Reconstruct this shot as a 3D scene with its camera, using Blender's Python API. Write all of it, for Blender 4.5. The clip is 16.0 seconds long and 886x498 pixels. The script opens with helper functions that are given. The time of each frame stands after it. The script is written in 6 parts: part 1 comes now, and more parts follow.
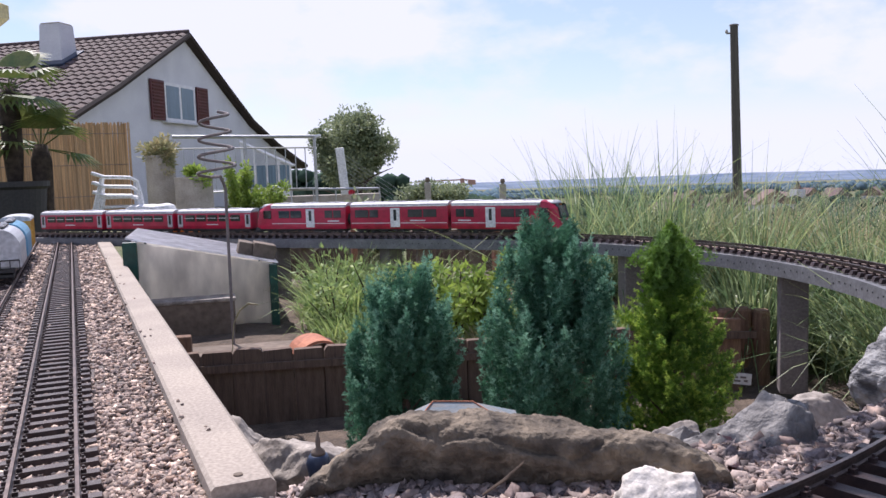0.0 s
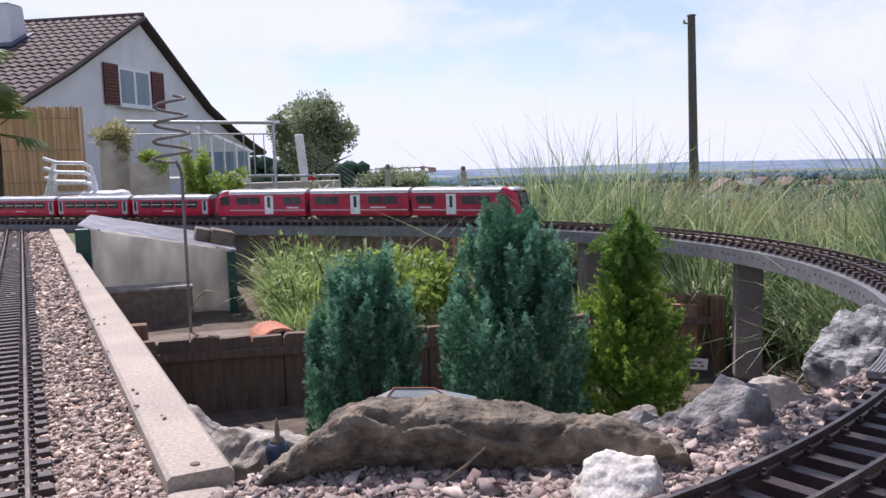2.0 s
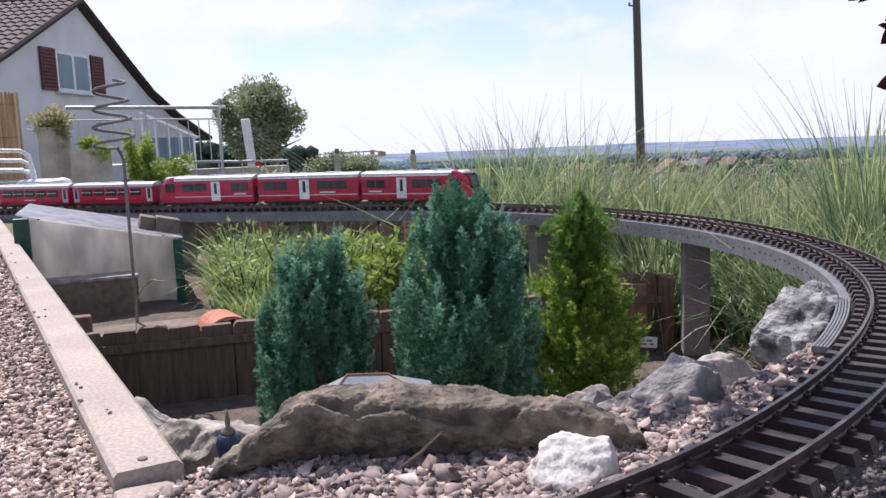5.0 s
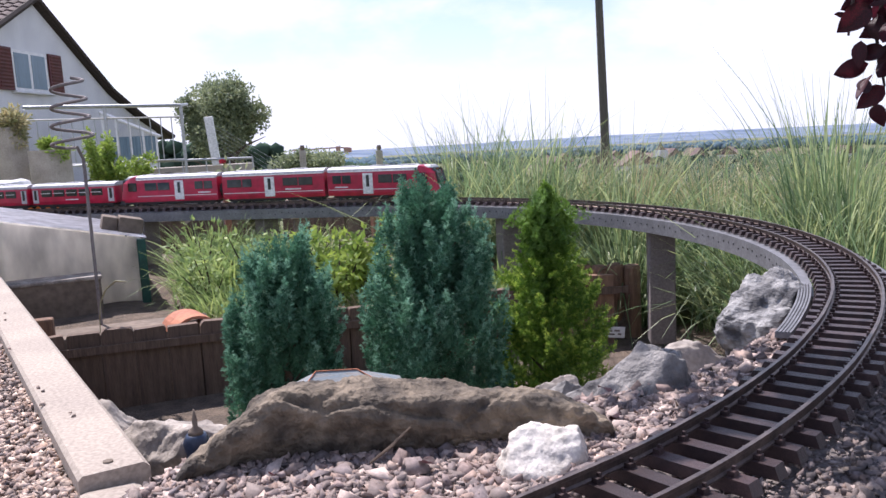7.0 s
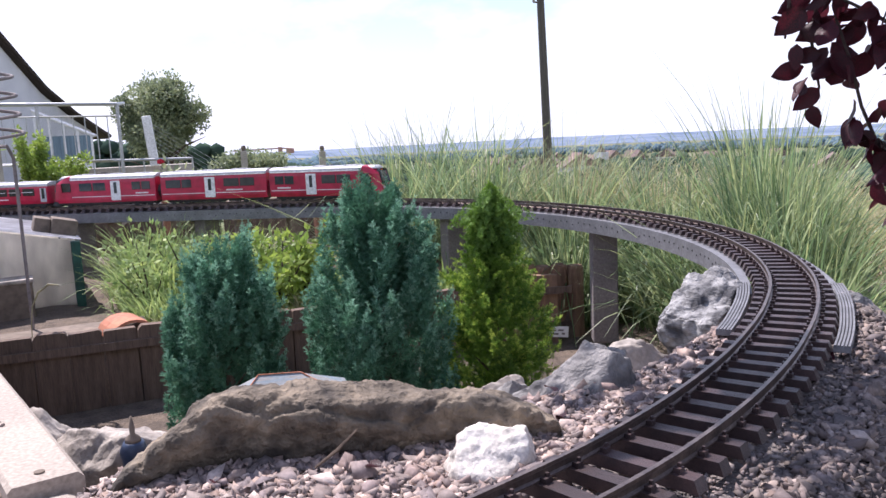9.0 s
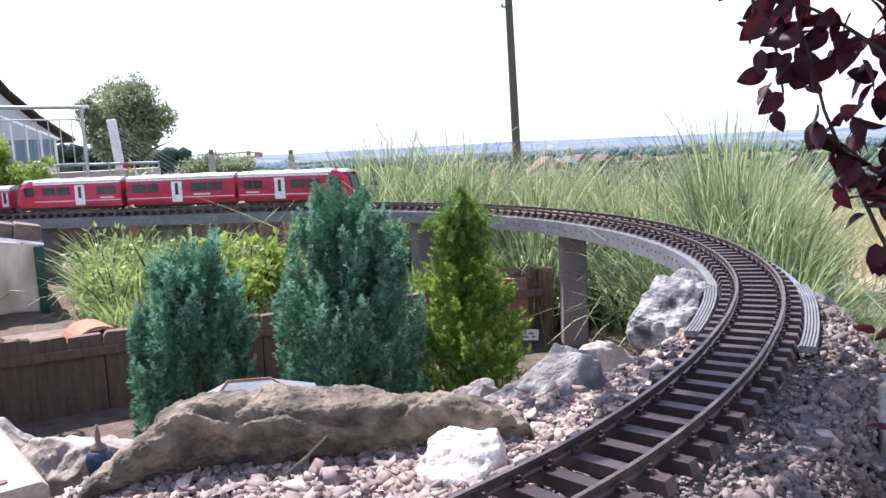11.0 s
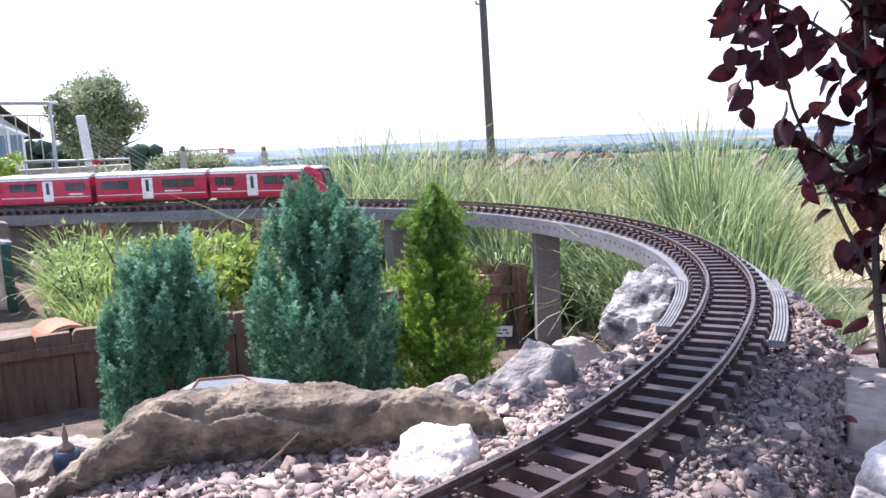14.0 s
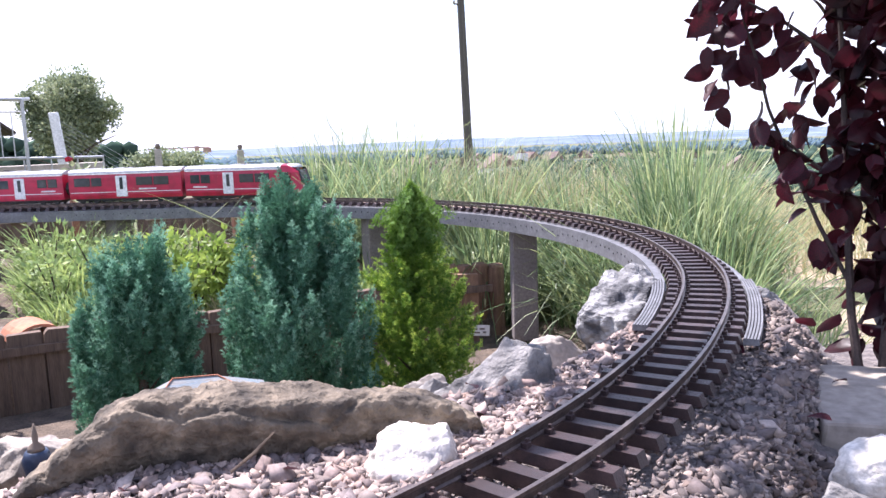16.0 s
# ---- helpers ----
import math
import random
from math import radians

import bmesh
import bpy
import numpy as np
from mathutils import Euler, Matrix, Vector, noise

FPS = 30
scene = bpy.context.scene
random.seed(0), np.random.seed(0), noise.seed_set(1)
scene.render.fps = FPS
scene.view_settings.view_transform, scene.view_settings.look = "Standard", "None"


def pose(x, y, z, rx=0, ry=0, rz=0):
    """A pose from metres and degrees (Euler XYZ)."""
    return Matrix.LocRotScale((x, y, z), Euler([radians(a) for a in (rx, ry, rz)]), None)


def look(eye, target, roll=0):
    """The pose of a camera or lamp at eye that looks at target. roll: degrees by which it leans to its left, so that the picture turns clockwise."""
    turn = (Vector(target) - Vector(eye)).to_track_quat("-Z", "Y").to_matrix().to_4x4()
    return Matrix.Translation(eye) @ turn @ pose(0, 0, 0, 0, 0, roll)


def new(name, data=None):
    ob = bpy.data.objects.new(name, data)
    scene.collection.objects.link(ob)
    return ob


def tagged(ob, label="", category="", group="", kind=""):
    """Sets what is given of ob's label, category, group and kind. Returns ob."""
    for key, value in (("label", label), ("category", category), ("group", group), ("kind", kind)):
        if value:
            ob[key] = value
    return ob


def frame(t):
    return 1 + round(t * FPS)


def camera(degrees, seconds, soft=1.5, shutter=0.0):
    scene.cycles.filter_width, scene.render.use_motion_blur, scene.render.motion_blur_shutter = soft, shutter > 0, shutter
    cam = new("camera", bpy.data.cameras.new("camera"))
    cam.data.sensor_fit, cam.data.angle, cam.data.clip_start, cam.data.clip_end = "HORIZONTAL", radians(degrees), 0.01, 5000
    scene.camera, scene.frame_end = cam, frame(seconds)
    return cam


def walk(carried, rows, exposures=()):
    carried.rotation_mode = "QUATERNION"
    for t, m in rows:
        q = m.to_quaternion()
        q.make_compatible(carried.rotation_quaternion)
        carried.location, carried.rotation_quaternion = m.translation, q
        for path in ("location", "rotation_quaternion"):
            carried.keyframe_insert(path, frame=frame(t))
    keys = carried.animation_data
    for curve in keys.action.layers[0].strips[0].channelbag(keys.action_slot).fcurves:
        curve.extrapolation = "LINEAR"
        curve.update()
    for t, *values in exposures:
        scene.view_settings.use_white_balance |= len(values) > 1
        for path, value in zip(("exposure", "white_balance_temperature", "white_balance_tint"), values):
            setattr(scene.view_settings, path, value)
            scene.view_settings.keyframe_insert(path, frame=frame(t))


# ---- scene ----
EXPOSURES = [(0.0, 0.32, 6150, 21), (4.0, 0.36, 6150, 21), (7.0, 0.56, 6150, 21), (9.0, 0.72, 6150, 22), (11.5, 1.16, 6050, 22), (16.0, 1.28, 6050, 23)]
cam = camera(56.80, 16.0)
PATH = [
    (0.0, pose(0.0000, 0.0000, 0.1900, 84.597, 1.891, -0.179)),
    (0.5, pose(0.0002, 0.0013, 0.1893, 84.494, 1.815, -0.483)),
    (1.0, pose(0.0005, 0.0029, 0.1887, 84.284, 1.875, -1.008)),
    (1.5, pose(0.0002, 0.0047, 0.1880, 83.961, 1.732, -1.909)),
    (2.0, pose(-0.0006, 0.0060, 0.1874, 83.652, 1.604, -2.932)),
    (2.5, pose(-0.0005, 0.0089, 0.1871, 83.368, 1.527, -3.949)),
    (3.0, pose(-0.0006, 0.0095, 0.1875, 83.148, 1.537, -4.738)),
    (3.5, pose(-0.0009, 0.0101, 0.1872, 83.009, 1.699, -5.294)),
    (4.0, pose(-0.0011, 0.0122, 0.1876, 82.832, 1.872, -5.704)),
    (6.5, pose(0.0013, 0.0149, 0.1850, 81.939, 2.738, -8.011)),
    (7.0, pose(0.0010, 0.0154, 0.1850, 81.949, 2.964, -8.793)),
    (7.5, pose(0.0013, 0.0163, 0.1850, 81.934, 2.994, -9.620)),
    (8.0, pose(0.0012, 0.0182, 0.1842, 81.924, 2.927, -10.660)),
    (8.5, pose(0.0012, 0.0198, 0.1835, 81.909, 2.733, -11.826)),
    (9.0, pose(0.0007, 0.0219, 0.1832, 81.844, 2.653, -12.700)),
    (11.5, pose(0.0005, 0.0230, 0.1828, 82.076, 2.637, -15.089)),
    (12.0, pose(0.0012, 0.0233, 0.1824, 82.108, 2.684, -15.275)),
    (12.5, pose(0.0013, 0.0237, 0.1826, 82.047, 2.774, -15.463)),
    (13.0, pose(0.0014, 0.0236, 0.1822, 81.987, 2.692, -15.737)),
    (13.5, pose(0.0019, 0.0237, 0.1820, 81.876, 2.636, -16.076)),
    (14.0, pose(0.0022, 0.0240, 0.1817, 81.745, 2.475, -16.602)),
    (14.5, pose(0.0025, 0.0249, 0.1806, 81.671, 2.352, -17.218)),
    (15.0, pose(0.0024, 0.0258, 0.1802, 81.638, 2.250, -17.637)),
    (15.5, pose(0.0024, 0.0267, 0.1802, 81.652, 2.127, -17.979)),
    (16.0, pose(0.0029, 0.0266, 0.1801, 81.652, 2.118, -18.151)),
]
walk(cam, PATH, EXPOSURES)

# ---- light ----
SUN_AZ, SUN_EL = radians(-30), radians(57)      # azimuth from +y towards +x, and height
world = bpy.data.worlds.new("sky")
scene.world = world
world.use_nodes = True
wn, wl = world.node_tree.nodes, world.node_tree.links
sky = wn.new("ShaderNodeTexSky")
sky.sky_type = "NISHITA"
sky.sun_disc = False
sky.sun_elevation, sky.sun_rotation = SUN_EL, SUN_AZ
sky.air_density, sky.dust_density, sky.ozone_density = 1.3, 0.15, 4.0
w_co = wn.new("ShaderNodeTexCoord")
w_map = wn.new("ShaderNodeMapping")
w_map.inputs["Scale"].default_value = (1.0, 1.0, 2.0)
w_map.inputs["Location"].default_value = (0.35, 0.1, 0.15)
w_noise = wn.new("ShaderNodeTexNoise")
w_noise.inputs["Scale"].default_value = 4.2
w_noise.inputs["Detail"].default_value = 7
w_noise.inputs["Roughness"].default_value = 0.56
w_ramp = wn.new("ShaderNodeValToRGB")
w_ramp.color_ramp.elements[0].position, w_ramp.color_ramp.elements[1].position = 0.43, 0.58
w_ramp.color_ramp.elements[0].color = (0.30, 0.30, 0.30, 1)
w_mix = wn.new("ShaderNodeMixRGB")
w_mix.inputs[2].default_value = (7.2, 7.5, 8.5, 1)
w_sep = wn.new("ShaderNodeSeparateXYZ")
w_low = wn.new("ShaderNodeMapRange")         # cloud closes in towards the horizon
w_low.inputs[1].default_value, w_low.inputs[2].default_value, w_low.inputs[3].default_value, w_low.inputs[4].default_value = 0.02, 0.12, 1.0, 0.0
w_max = wn.new("ShaderNodeMath")
w_max.operation = "MAXIMUM"
w_high = wn.new("ShaderNodeMapRange")        # and thins out overhead, where the blue shows
w_high.inputs[1].default_value, w_high.inputs[2].default_value, w_high.inputs[3].default_value, w_high.inputs[4].default_value = 0.30, 0.75, 1.0, 0.35
w_thin = wn.new("ShaderNodeMath")
w_thin.operation = "MULTIPLY"
wl.new(w_co.outputs["Generated"], w_sep.inputs[0])
wl.new(w_sep.outputs["Z"], w_high.inputs[0])
wl.new(w_ramp.outputs["Color"], w_thin.inputs[0])
wl.new(w_high.outputs[0], w_thin.inputs[1])
wl.new(w_sep.outputs["Z"], w_low.inputs[0])
wl.new(w_low.outputs[0], w_max.inputs[0])
wl.new(w_thin.outputs[0], w_max.inputs[1])
wl.new(w_co.outputs["Generated"], w_map.inputs["Vector"])
wl.new(w_map.outputs[0], w_noise.inputs["Vector"])
wl.new(w_noise.outputs["Fac"], w_ramp.inputs["Fac"])
wl.new(w_max.outputs[0], w_mix.inputs["Fac"])
wl.new(sky.outputs[0], w_mix.inputs[1])
wl.new(w_mix.outputs[0], wn["Background"].inputs["Color"])
wn["Background"].inputs["Strength"].default_value = 0.10
sun = new("sun", bpy.data.lights.new("sun", "SUN"))
sun.data.energy, sun.data.angle, sun.data.color = 5.0, radians(0.6), (1.0, 0.95, 0.87)
sun.matrix_world = look((math.sin(SUN_AZ) * math.cos(SUN_EL) * 50, math.cos(SUN_AZ) * math.cos(SUN_EL) * 50, math.sin(SUN_EL) * 50), (0, 0, 0))


# ---- materials ----
def material(name, a, b=None, scale=40, rough=0.8, metal=0.0, bump=0.3, fine=None, spread=0.0, leaf=0.0, detail=6, contrast=(0.35, 0.65), stretch=(1, 1, 1), bump_scale=None, spec=0.4, dist=0.002, island=None):
    """Two colours mixed by a coarse noise, darkened and lightened by a fine one, with bump; spread varies whole objects."""
    m = bpy.data.materials.new(name)
    m.use_nodes = True
    n, l = m.node_tree.nodes, m.node_tree.links
    bs = n["Principled BSDF"]
    b = b or tuple(min(1, c * 0.7) for c in a)
    co = n.new("ShaderNodeTexCoord")
    mp = n.new("ShaderNodeMapping")
    mp.inputs["Scale"].default_value = stretch
    l.new(co.outputs["Object"], mp.inputs["Vector"])
    nz = n.new("ShaderNodeTexNoise")
    nz.inputs["Scale"].default_value, nz.inputs["Detail"].default_value = scale, detail
    l.new(mp.outputs[0], nz.inputs["Vector"])
    rp = n.new("ShaderNodeValToRGB")
    rp.color_ramp.elements[0].position, rp.color_ramp.elements[1].position = contrast
    rp.color_ramp.elements[0].color, rp.color_ramp.elements[1].color = (*a, 1), (*b, 1)
    l.new(nz.outputs["Fac"], rp.inputs["Fac"])
    last = rp.outputs["Color"]
    fz = n.new("ShaderNodeTexNoise")
    fz.inputs["Scale"].default_value, fz.inputs["Detail"].default_value = fine or scale * 7, 4
    l.new(mp.outputs[0], fz.inputs["Vector"])
    hs = n.new("ShaderNodeHueSaturation")
    mr = n.new("ShaderNodeMapRange")
    mr.inputs[1].default_value, mr.inputs[2].default_value, mr.inputs[3].default_value, mr.inputs[4].default_value = 0.3, 0.7, 0.78, 1.22
    l.new(fz.outputs["Fac"], mr.inputs[0])
    l.new(mr.outputs[0], hs.inputs["Value"])
    l.new(last, hs.inputs["Color"])
    last = hs.outputs["Color"]
    if island:
        gi = n.new("ShaderNodeNewGeometry")
        ir = n.new("ShaderNodeValToRGB")
        els = ir.color_ramp.elements
        while len(els) < len(island):
            els.new(0.5)
        for k, c in enumerate(island):
            els[k].position, els[k].color = k / (len(island) - 1), (*c, 1)
        l.new(gi.outputs["Random Per Island"], ir.inputs["Fac"])
        mx = n.new("ShaderNodeMixRGB")
        mx.blend_type = "MULTIPLY"
        mx.inputs[0].default_value = 1.0
        l.new(last, mx.inputs[1])
        l.new(ir.outputs["Color"], mx.inputs[2])
        last = mx.outputs[0]
    if spread:
        oi = n.new("ShaderNodeObjectInfo")
        h2 = n.new("ShaderNodeHueSaturation")
        m2 = n.new("ShaderNodeMapRange")
        m2.inputs[3].default_value, m2.inputs[4].default_value = 1 - spread, 1 + spread
        l.new(oi.outputs["Random"], m2.inputs[0])
        l.new(m2.outputs[0], h2.inputs["Value"])
        l.new(last, h2.inputs["Color"])
        last = h2.outputs["Color"]
    l.new(last, bs.inputs["Base Color"])
    bs.inputs["Roughness"].default_value, bs.inputs["Metallic"].default_value = rough, metal
    bs.inputs["Specular IOR Level"].default_value = spec
    if bump:
        bz = fz
        if bump_scale:
            bz = n.new("ShaderNodeTexNoise")
            bz.inputs["Scale"].default_value, bz.inputs["Detail"].default_value = bump_scale, 8
            l.new(mp.outputs[0], bz.inputs["Vector"])
        bp = n.new("ShaderNodeBump")
        bp.inputs["Strength"].default_value, bp.inputs["Distance"].default_value = bump, dist
        l.new(bz.outputs["Fac"], bp.inputs["Height"])
        l.new(bp.outputs[0], bs.inputs["Normal"])
    if leaf:
        tr = n.new("ShaderNodeBsdfTranslucent")
        l.new(last, tr.inputs["Color"])
        ms = n.new("ShaderNodeMixShader")
        ms.inputs[0].default_value = leaf
        l.new(bs.outputs[0], ms.inputs[1])
        l.new(tr.outputs[0], ms.inputs[2])
        l.new(ms.outputs[0], n["Material Output"].inputs["Surface"])
    return m


def glass(name, colour, rough=0.05, trans=1.0, alpha=1.0):
    m = bpy.data.materials.new(name)
    m.use_nodes = True
    bs = m.node_tree.nodes["Principled BSDF"]
    bs.inputs["Base Color"].default_value = (*colour, 1)
    bs.inputs["Roughness"].default_value = rough
    bs.inputs["Transmission Weight"].default_value = trans
    bs.inputs["IOR"].default_value = 1.3
    return m


STONES = [(0.30, 0.29, 0.31), (1.0, 0.95, 0.9), (0.55, 0.50, 0.49), (1.75, 1.65, 1.55), (0.85, 0.70, 0.62), (0.38, 0.37, 0.40), (1.2, 1.08, 1.0), (0.6, 0.58, 0.62), (0.95, 0.82, 0.78)]
M = {}
M["ballast"] = material("ballast", (0.54, 0.45, 0.385), (0.37, 0.31, 0.275), 60, 0.9, bump=0.15, island=STONES)
M["gravel"] = material("gravel", (0.40, 0.335, 0.305), (0.25, 0.22, 0.21), 50, 0.85, bump=0.12, island=STONES)
# Darker stone mix whose colour also holds the shade beside the track.
M["darkshadegravel"] = material("dark_shade_gravel", (0.27, 0.235, 0.22), (0.15, 0.135, 0.13), 50, 0.85, bump=0.12, island=STONES)
M["soil"] = material("soil", (0.16, 0.12, 0.09), (0.09, 0.07, 0.055), 25, 0.95, bump=0.8, dist=0.01)
M["bed"] = material("ballast_bed", (0.22, 0.19, 0.175), (0.12, 0.105, 0.10), 90, 0.95, bump=1.0, fine=260, dist=0.004)
M["concrete"] = material("concrete", (0.40, 0.34, 0.28), (0.33, 0.28, 0.235), 9, 0.9, bump=0.25, fine=300, dist=0.001)
M["planter"] = material("planter_concrete", (0.42, 0.38, 0.33), (0.30, 0.27, 0.23), 6, 0.95, bump=0.5, fine=120, dist=0.004)
M["rail"] = material("rail_brass", (0.19, 0.145, 0.125), (0.11, 0.085, 0.078), 60, 0.38, 0.75, bump=0.15, spec=0.5)
M["sleeper"] = material("sleeper_plastic", (0.062, 0.038, 0.036), (0.034, 0.023, 0.024), 120, 0.42, bump=0.2, spread=0.3, stretch=(1, 6, 1))
M["girder"] = material("girder_grey", (0.175, 0.175, 0.185), (0.13, 0.13, 0.138), 30, 0.55, 0.0, bump=0.1)
M["post"] = material("post_grey", (0.215, 0.185, 0.175), (0.165, 0.145, 0.14), 14, 0.8, bump=0.2, fine=200)
# Near-black colour for the shade inside the girder holes.
M["hole"] = material("hole_shade", (0.02, 0.02, 0.022), None, 20, 0.8, bump=0)
M["brownrock"] = material("brown_rock", (0.25, 0.20, 0.145), (0.05, 0.041, 0.033), 34, 0.9, bump=1.0, fine=160, bump_scale=160, dist=0.006)
M["greyrock"] = material("grey_rock", (0.27, 0.255, 0.24), (0.07, 0.068, 0.07), 40, 0.85, bump=1.0, fine=170, bump_scale=110, dist=0.006, contrast=(0.36, 0.66))
M["veinrock"] = material("veined_rock", (0.31, 0.305, 0.30), (0.065, 0.065, 0.07), 30, 0.8, bump=1.0, fine=150, bump_scale=75, dist=0.010, contrast=(0.42, 0.60), stretch=(1.0, 1.0, 1.6), detail=10)
M["palerock"] = material("pale_rock", (0.42, 0.37, 0.32), (0.19, 0.165, 0.145), 24, 0.9, bump=0.8, bump_scale=80, dist=0.005)
M["whiterock"] = material("white_rock", (0.68, 0.63, 0.57), (0.40, 0.36, 0.31), 45, 0.85, bump=0.8, bump_scale=90, dist=0.005)
M["palisade"] = material("palisade_wood", (0.175, 0.118, 0.086), (0.105, 0.072, 0.055), 16, 0.85, bump=0.4, fine=90, stretch=(6, 6, 0.6), spread=0.2)
# Lighter, warmer copy of the palisade wood with sunlight in the colour.
M["palisade_lit"] = material("palisade_wood_lit", (0.27, 0.16, 0.10), (0.17, 0.10, 0.07), 16, 0.85, bump=0.4, fine=90, stretch=(6, 6, 0.6), spread=0.2)
M["blueleaf"] = material("blue_cypress_leaf", (0.11, 0.26, 0.16), (0.06, 0.165, 0.105), 18, 0.55, bump=0, leaf=0.30, island=[(0.6, 0.7, 0.6), (1, 1, 1), (1.4, 1.35, 1.35), (0.8, 0.9, 0.8)])
M["bluetip"] = material("blue_cypress_tip", (0.25, 0.46, 0.33), (0.15, 0.33, 0.22), 22, 0.5, bump=0, leaf=0.35, island=[(0.7, 0.75, 0.7), (1, 1, 1), (1.4, 1.3, 1.3), (0.9, 0.9, 0.9)])
M["goldleaf"] = material("gold_cypress_leaf", (0.21, 0.35, 0.055), (0.09, 0.185, 0.035), 14, 0.6, bump=0, leaf=0.30, island=[(0.6, 0.7, 0.6), (1, 1, 1), (1.4, 1.3, 1.0), (0.8, 0.9, 0.8)])
M["goldtip"] = material("gold_cypress_tip", (0.48, 0.60, 0.12), (0.27, 0.40, 0.07), 14, 0.55, bump=0, leaf=0.40, island=[(0.7, 0.75, 0.7), (1, 1, 1), (1.3, 1.2, 1.0), (0.85, 0.9, 0.8)])
M["grassleaf"] = material("grass_blade", (0.245, 0.325, 0.185), (0.135, 0.20, 0.10), 8, 0.42, bump=0, leaf=0.5, island=[(0.45, 0.6, 0.45), (1, 1, 1), (1.9, 1.6, 1.5), (0.75, 0.9, 0.7), (1.35, 1.2, 1.0), (2.0, 1.6, 1.3)])
M["drygrass"] = material("dry_grass_blade", (0.47, 0.41, 0.27), (0.30, 0.30, 0.17), 8, 0.6, bump=0, leaf=0.35, island=[(0.65, 0.75, 0.6), (1, 1, 1), (1.3, 1.2, 1.0), (0.8, 0.9, 0.7)])
M["weed"] = material("weed_leaf", (0.36, 0.46, 0.20), (0.23, 0.335, 0.125), 12, 0.6, bump=0, leaf=0.35, island=[(0.7, 0.7, 0.6), (1, 1, 1), (1.4, 1.25, 1.0), (0.8, 0.9, 0.8)])
M["bushleaf"] = material("bush_leaf", (0.33, 0.42, 0.10), (0.19, 0.29, 0.065), 12, 0.5, bump=0, leaf=0.4, island=[(0.7, 0.7, 0.6), (1, 1, 1), (1.3, 1.25, 1.0), (0.8, 0.9, 0.8)])
# Leaf colour lightened and greyed to hold the haze over the tree.
M["treeleaf"] = material("tree_leaf", (0.31, 0.35, 0.22), (0.21, 0.255, 0.16), 1.2, 0.6, bump=0, leaf=0.3, island=[(0.6, 0.65, 0.6), (1, 1, 1), (1.5, 1.4, 1.2), (0.8, 0.9, 0.8)])
M["redleaf"] = material("red_plum_leaf", (0.085, 0.010, 0.018), (0.026, 0.009, 0.014), 30, 0.4, bump=0.2, fine=200, leaf=0.45, spread=0.35)
M["stem"] = material("stem_bark", (0.06, 0.04, 0.035), (0.035, 0.025, 0.022), 60, 0.8, bump=0.4)
M["bark"] = material("bark", (0.14, 0.10, 0.07), (0.07, 0.05, 0.04), 30, 0.9, bump=0.8, stretch=(1, 1, 0.3))
M["lawn"] = material("lawn", (0.10, 0.125, 0.05), (0.17, 0.15, 0.085), 0.9, 0.95, bump=0.9, fine=60, dist=0.02)
M["sand"] = material("sandy_path", (0.50, 0.40, 0.28), (0.40, 0.31, 0.21), 3, 0.95, bump=0.4, fine=80)
# Blue-grey base colour paints in the haze of distance.
M["hills"] = material("haze_tinted_hills", (0.13, 0.17, 0.24), (0.21, 0.25, 0.31), 0.006, 1.0, bump=0, fine=0.02, spec=0.0)
# Forest colour made paler and bluer: distance haze is painted in.
M["forest_hazetint"] = material("haze_tinted_forest", (0.11, 0.16, 0.19), (0.085, 0.13, 0.16), 0.02, 1.0, bump=0, spec=0.0, island=[(0.7, 0.75, 0.8), (1, 1, 1), (1.25, 1.2, 1.15)])
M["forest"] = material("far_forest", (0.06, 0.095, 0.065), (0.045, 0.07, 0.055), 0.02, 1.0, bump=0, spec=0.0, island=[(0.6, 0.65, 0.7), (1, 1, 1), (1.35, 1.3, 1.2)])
M["plaster"] = material("white_plaster", (0.66, 0.66, 0.68), (0.58, 0.58, 0.61), 1.5, 0.9, bump=0.3, fine=60, dist=0.004)
M["rooftile"] = material("roof_tile", (0.115, 0.075, 0.068), (0.075, 0.055, 0.055), 2.5, 0.8, bump=0.3, fine=30, spread=0.22)
M["darkwood"] = material("dark_wood", (0.05, 0.035, 0.03), (0.03, 0.022, 0.02), 6, 0.8, bump=0.3, stretch=(1, 1, 8))
M["shutter"] = material("shutter_red_brown", (0.12, 0.035, 0.035), (0.085, 0.028, 0.028), 5, 0.6, bump=0.2)
M["whitepaint"] = material("white_paint", (0.75, 0.75, 0.75), (0.66, 0.66, 0.66), 8, 0.5, bump=0.1)
M["window"] = glass("window_glass", (0.55, 0.65, 0.7), 0.05, 0.0)
M["curtain"] = material("curtain_blue", (0.16, 0.24, 0.30), (0.11, 0.17, 0.22), 3, 0.35, bump=0, stretch=(8, 8, 0.2))
M["reed"] = material("reed_mat", (0.54, 0.36, 0.20), (0.36, 0.23, 0.12), 3, 0.8, bump=0.5, fine=40, stretch=(14, 14, 0.4), island=[(0.7, 0.7, 0.7), (1, 1, 1), (1.3, 1.2, 1.1)])
M["metal"] = material("galvanised_metal", (0.42, 0.43, 0.44), (0.34, 0.35, 0.36), 20, 0.4, 0.7, bump=0.1)
M["poly"] = material("polycarbonate_sheet", (0.90, 0.88, 0.82), (0.80, 0.77, 0.70), 5, 0.35, leaf=0.75, bump=0.1, fine=25, stretch=(1, 1, 0.4))
M["lid"] = material("lid_sheet", (0.78, 0.78, 0.82), (0.66, 0.66, 0.70), 4, 0.35, bump=0.1, leaf=0.75)
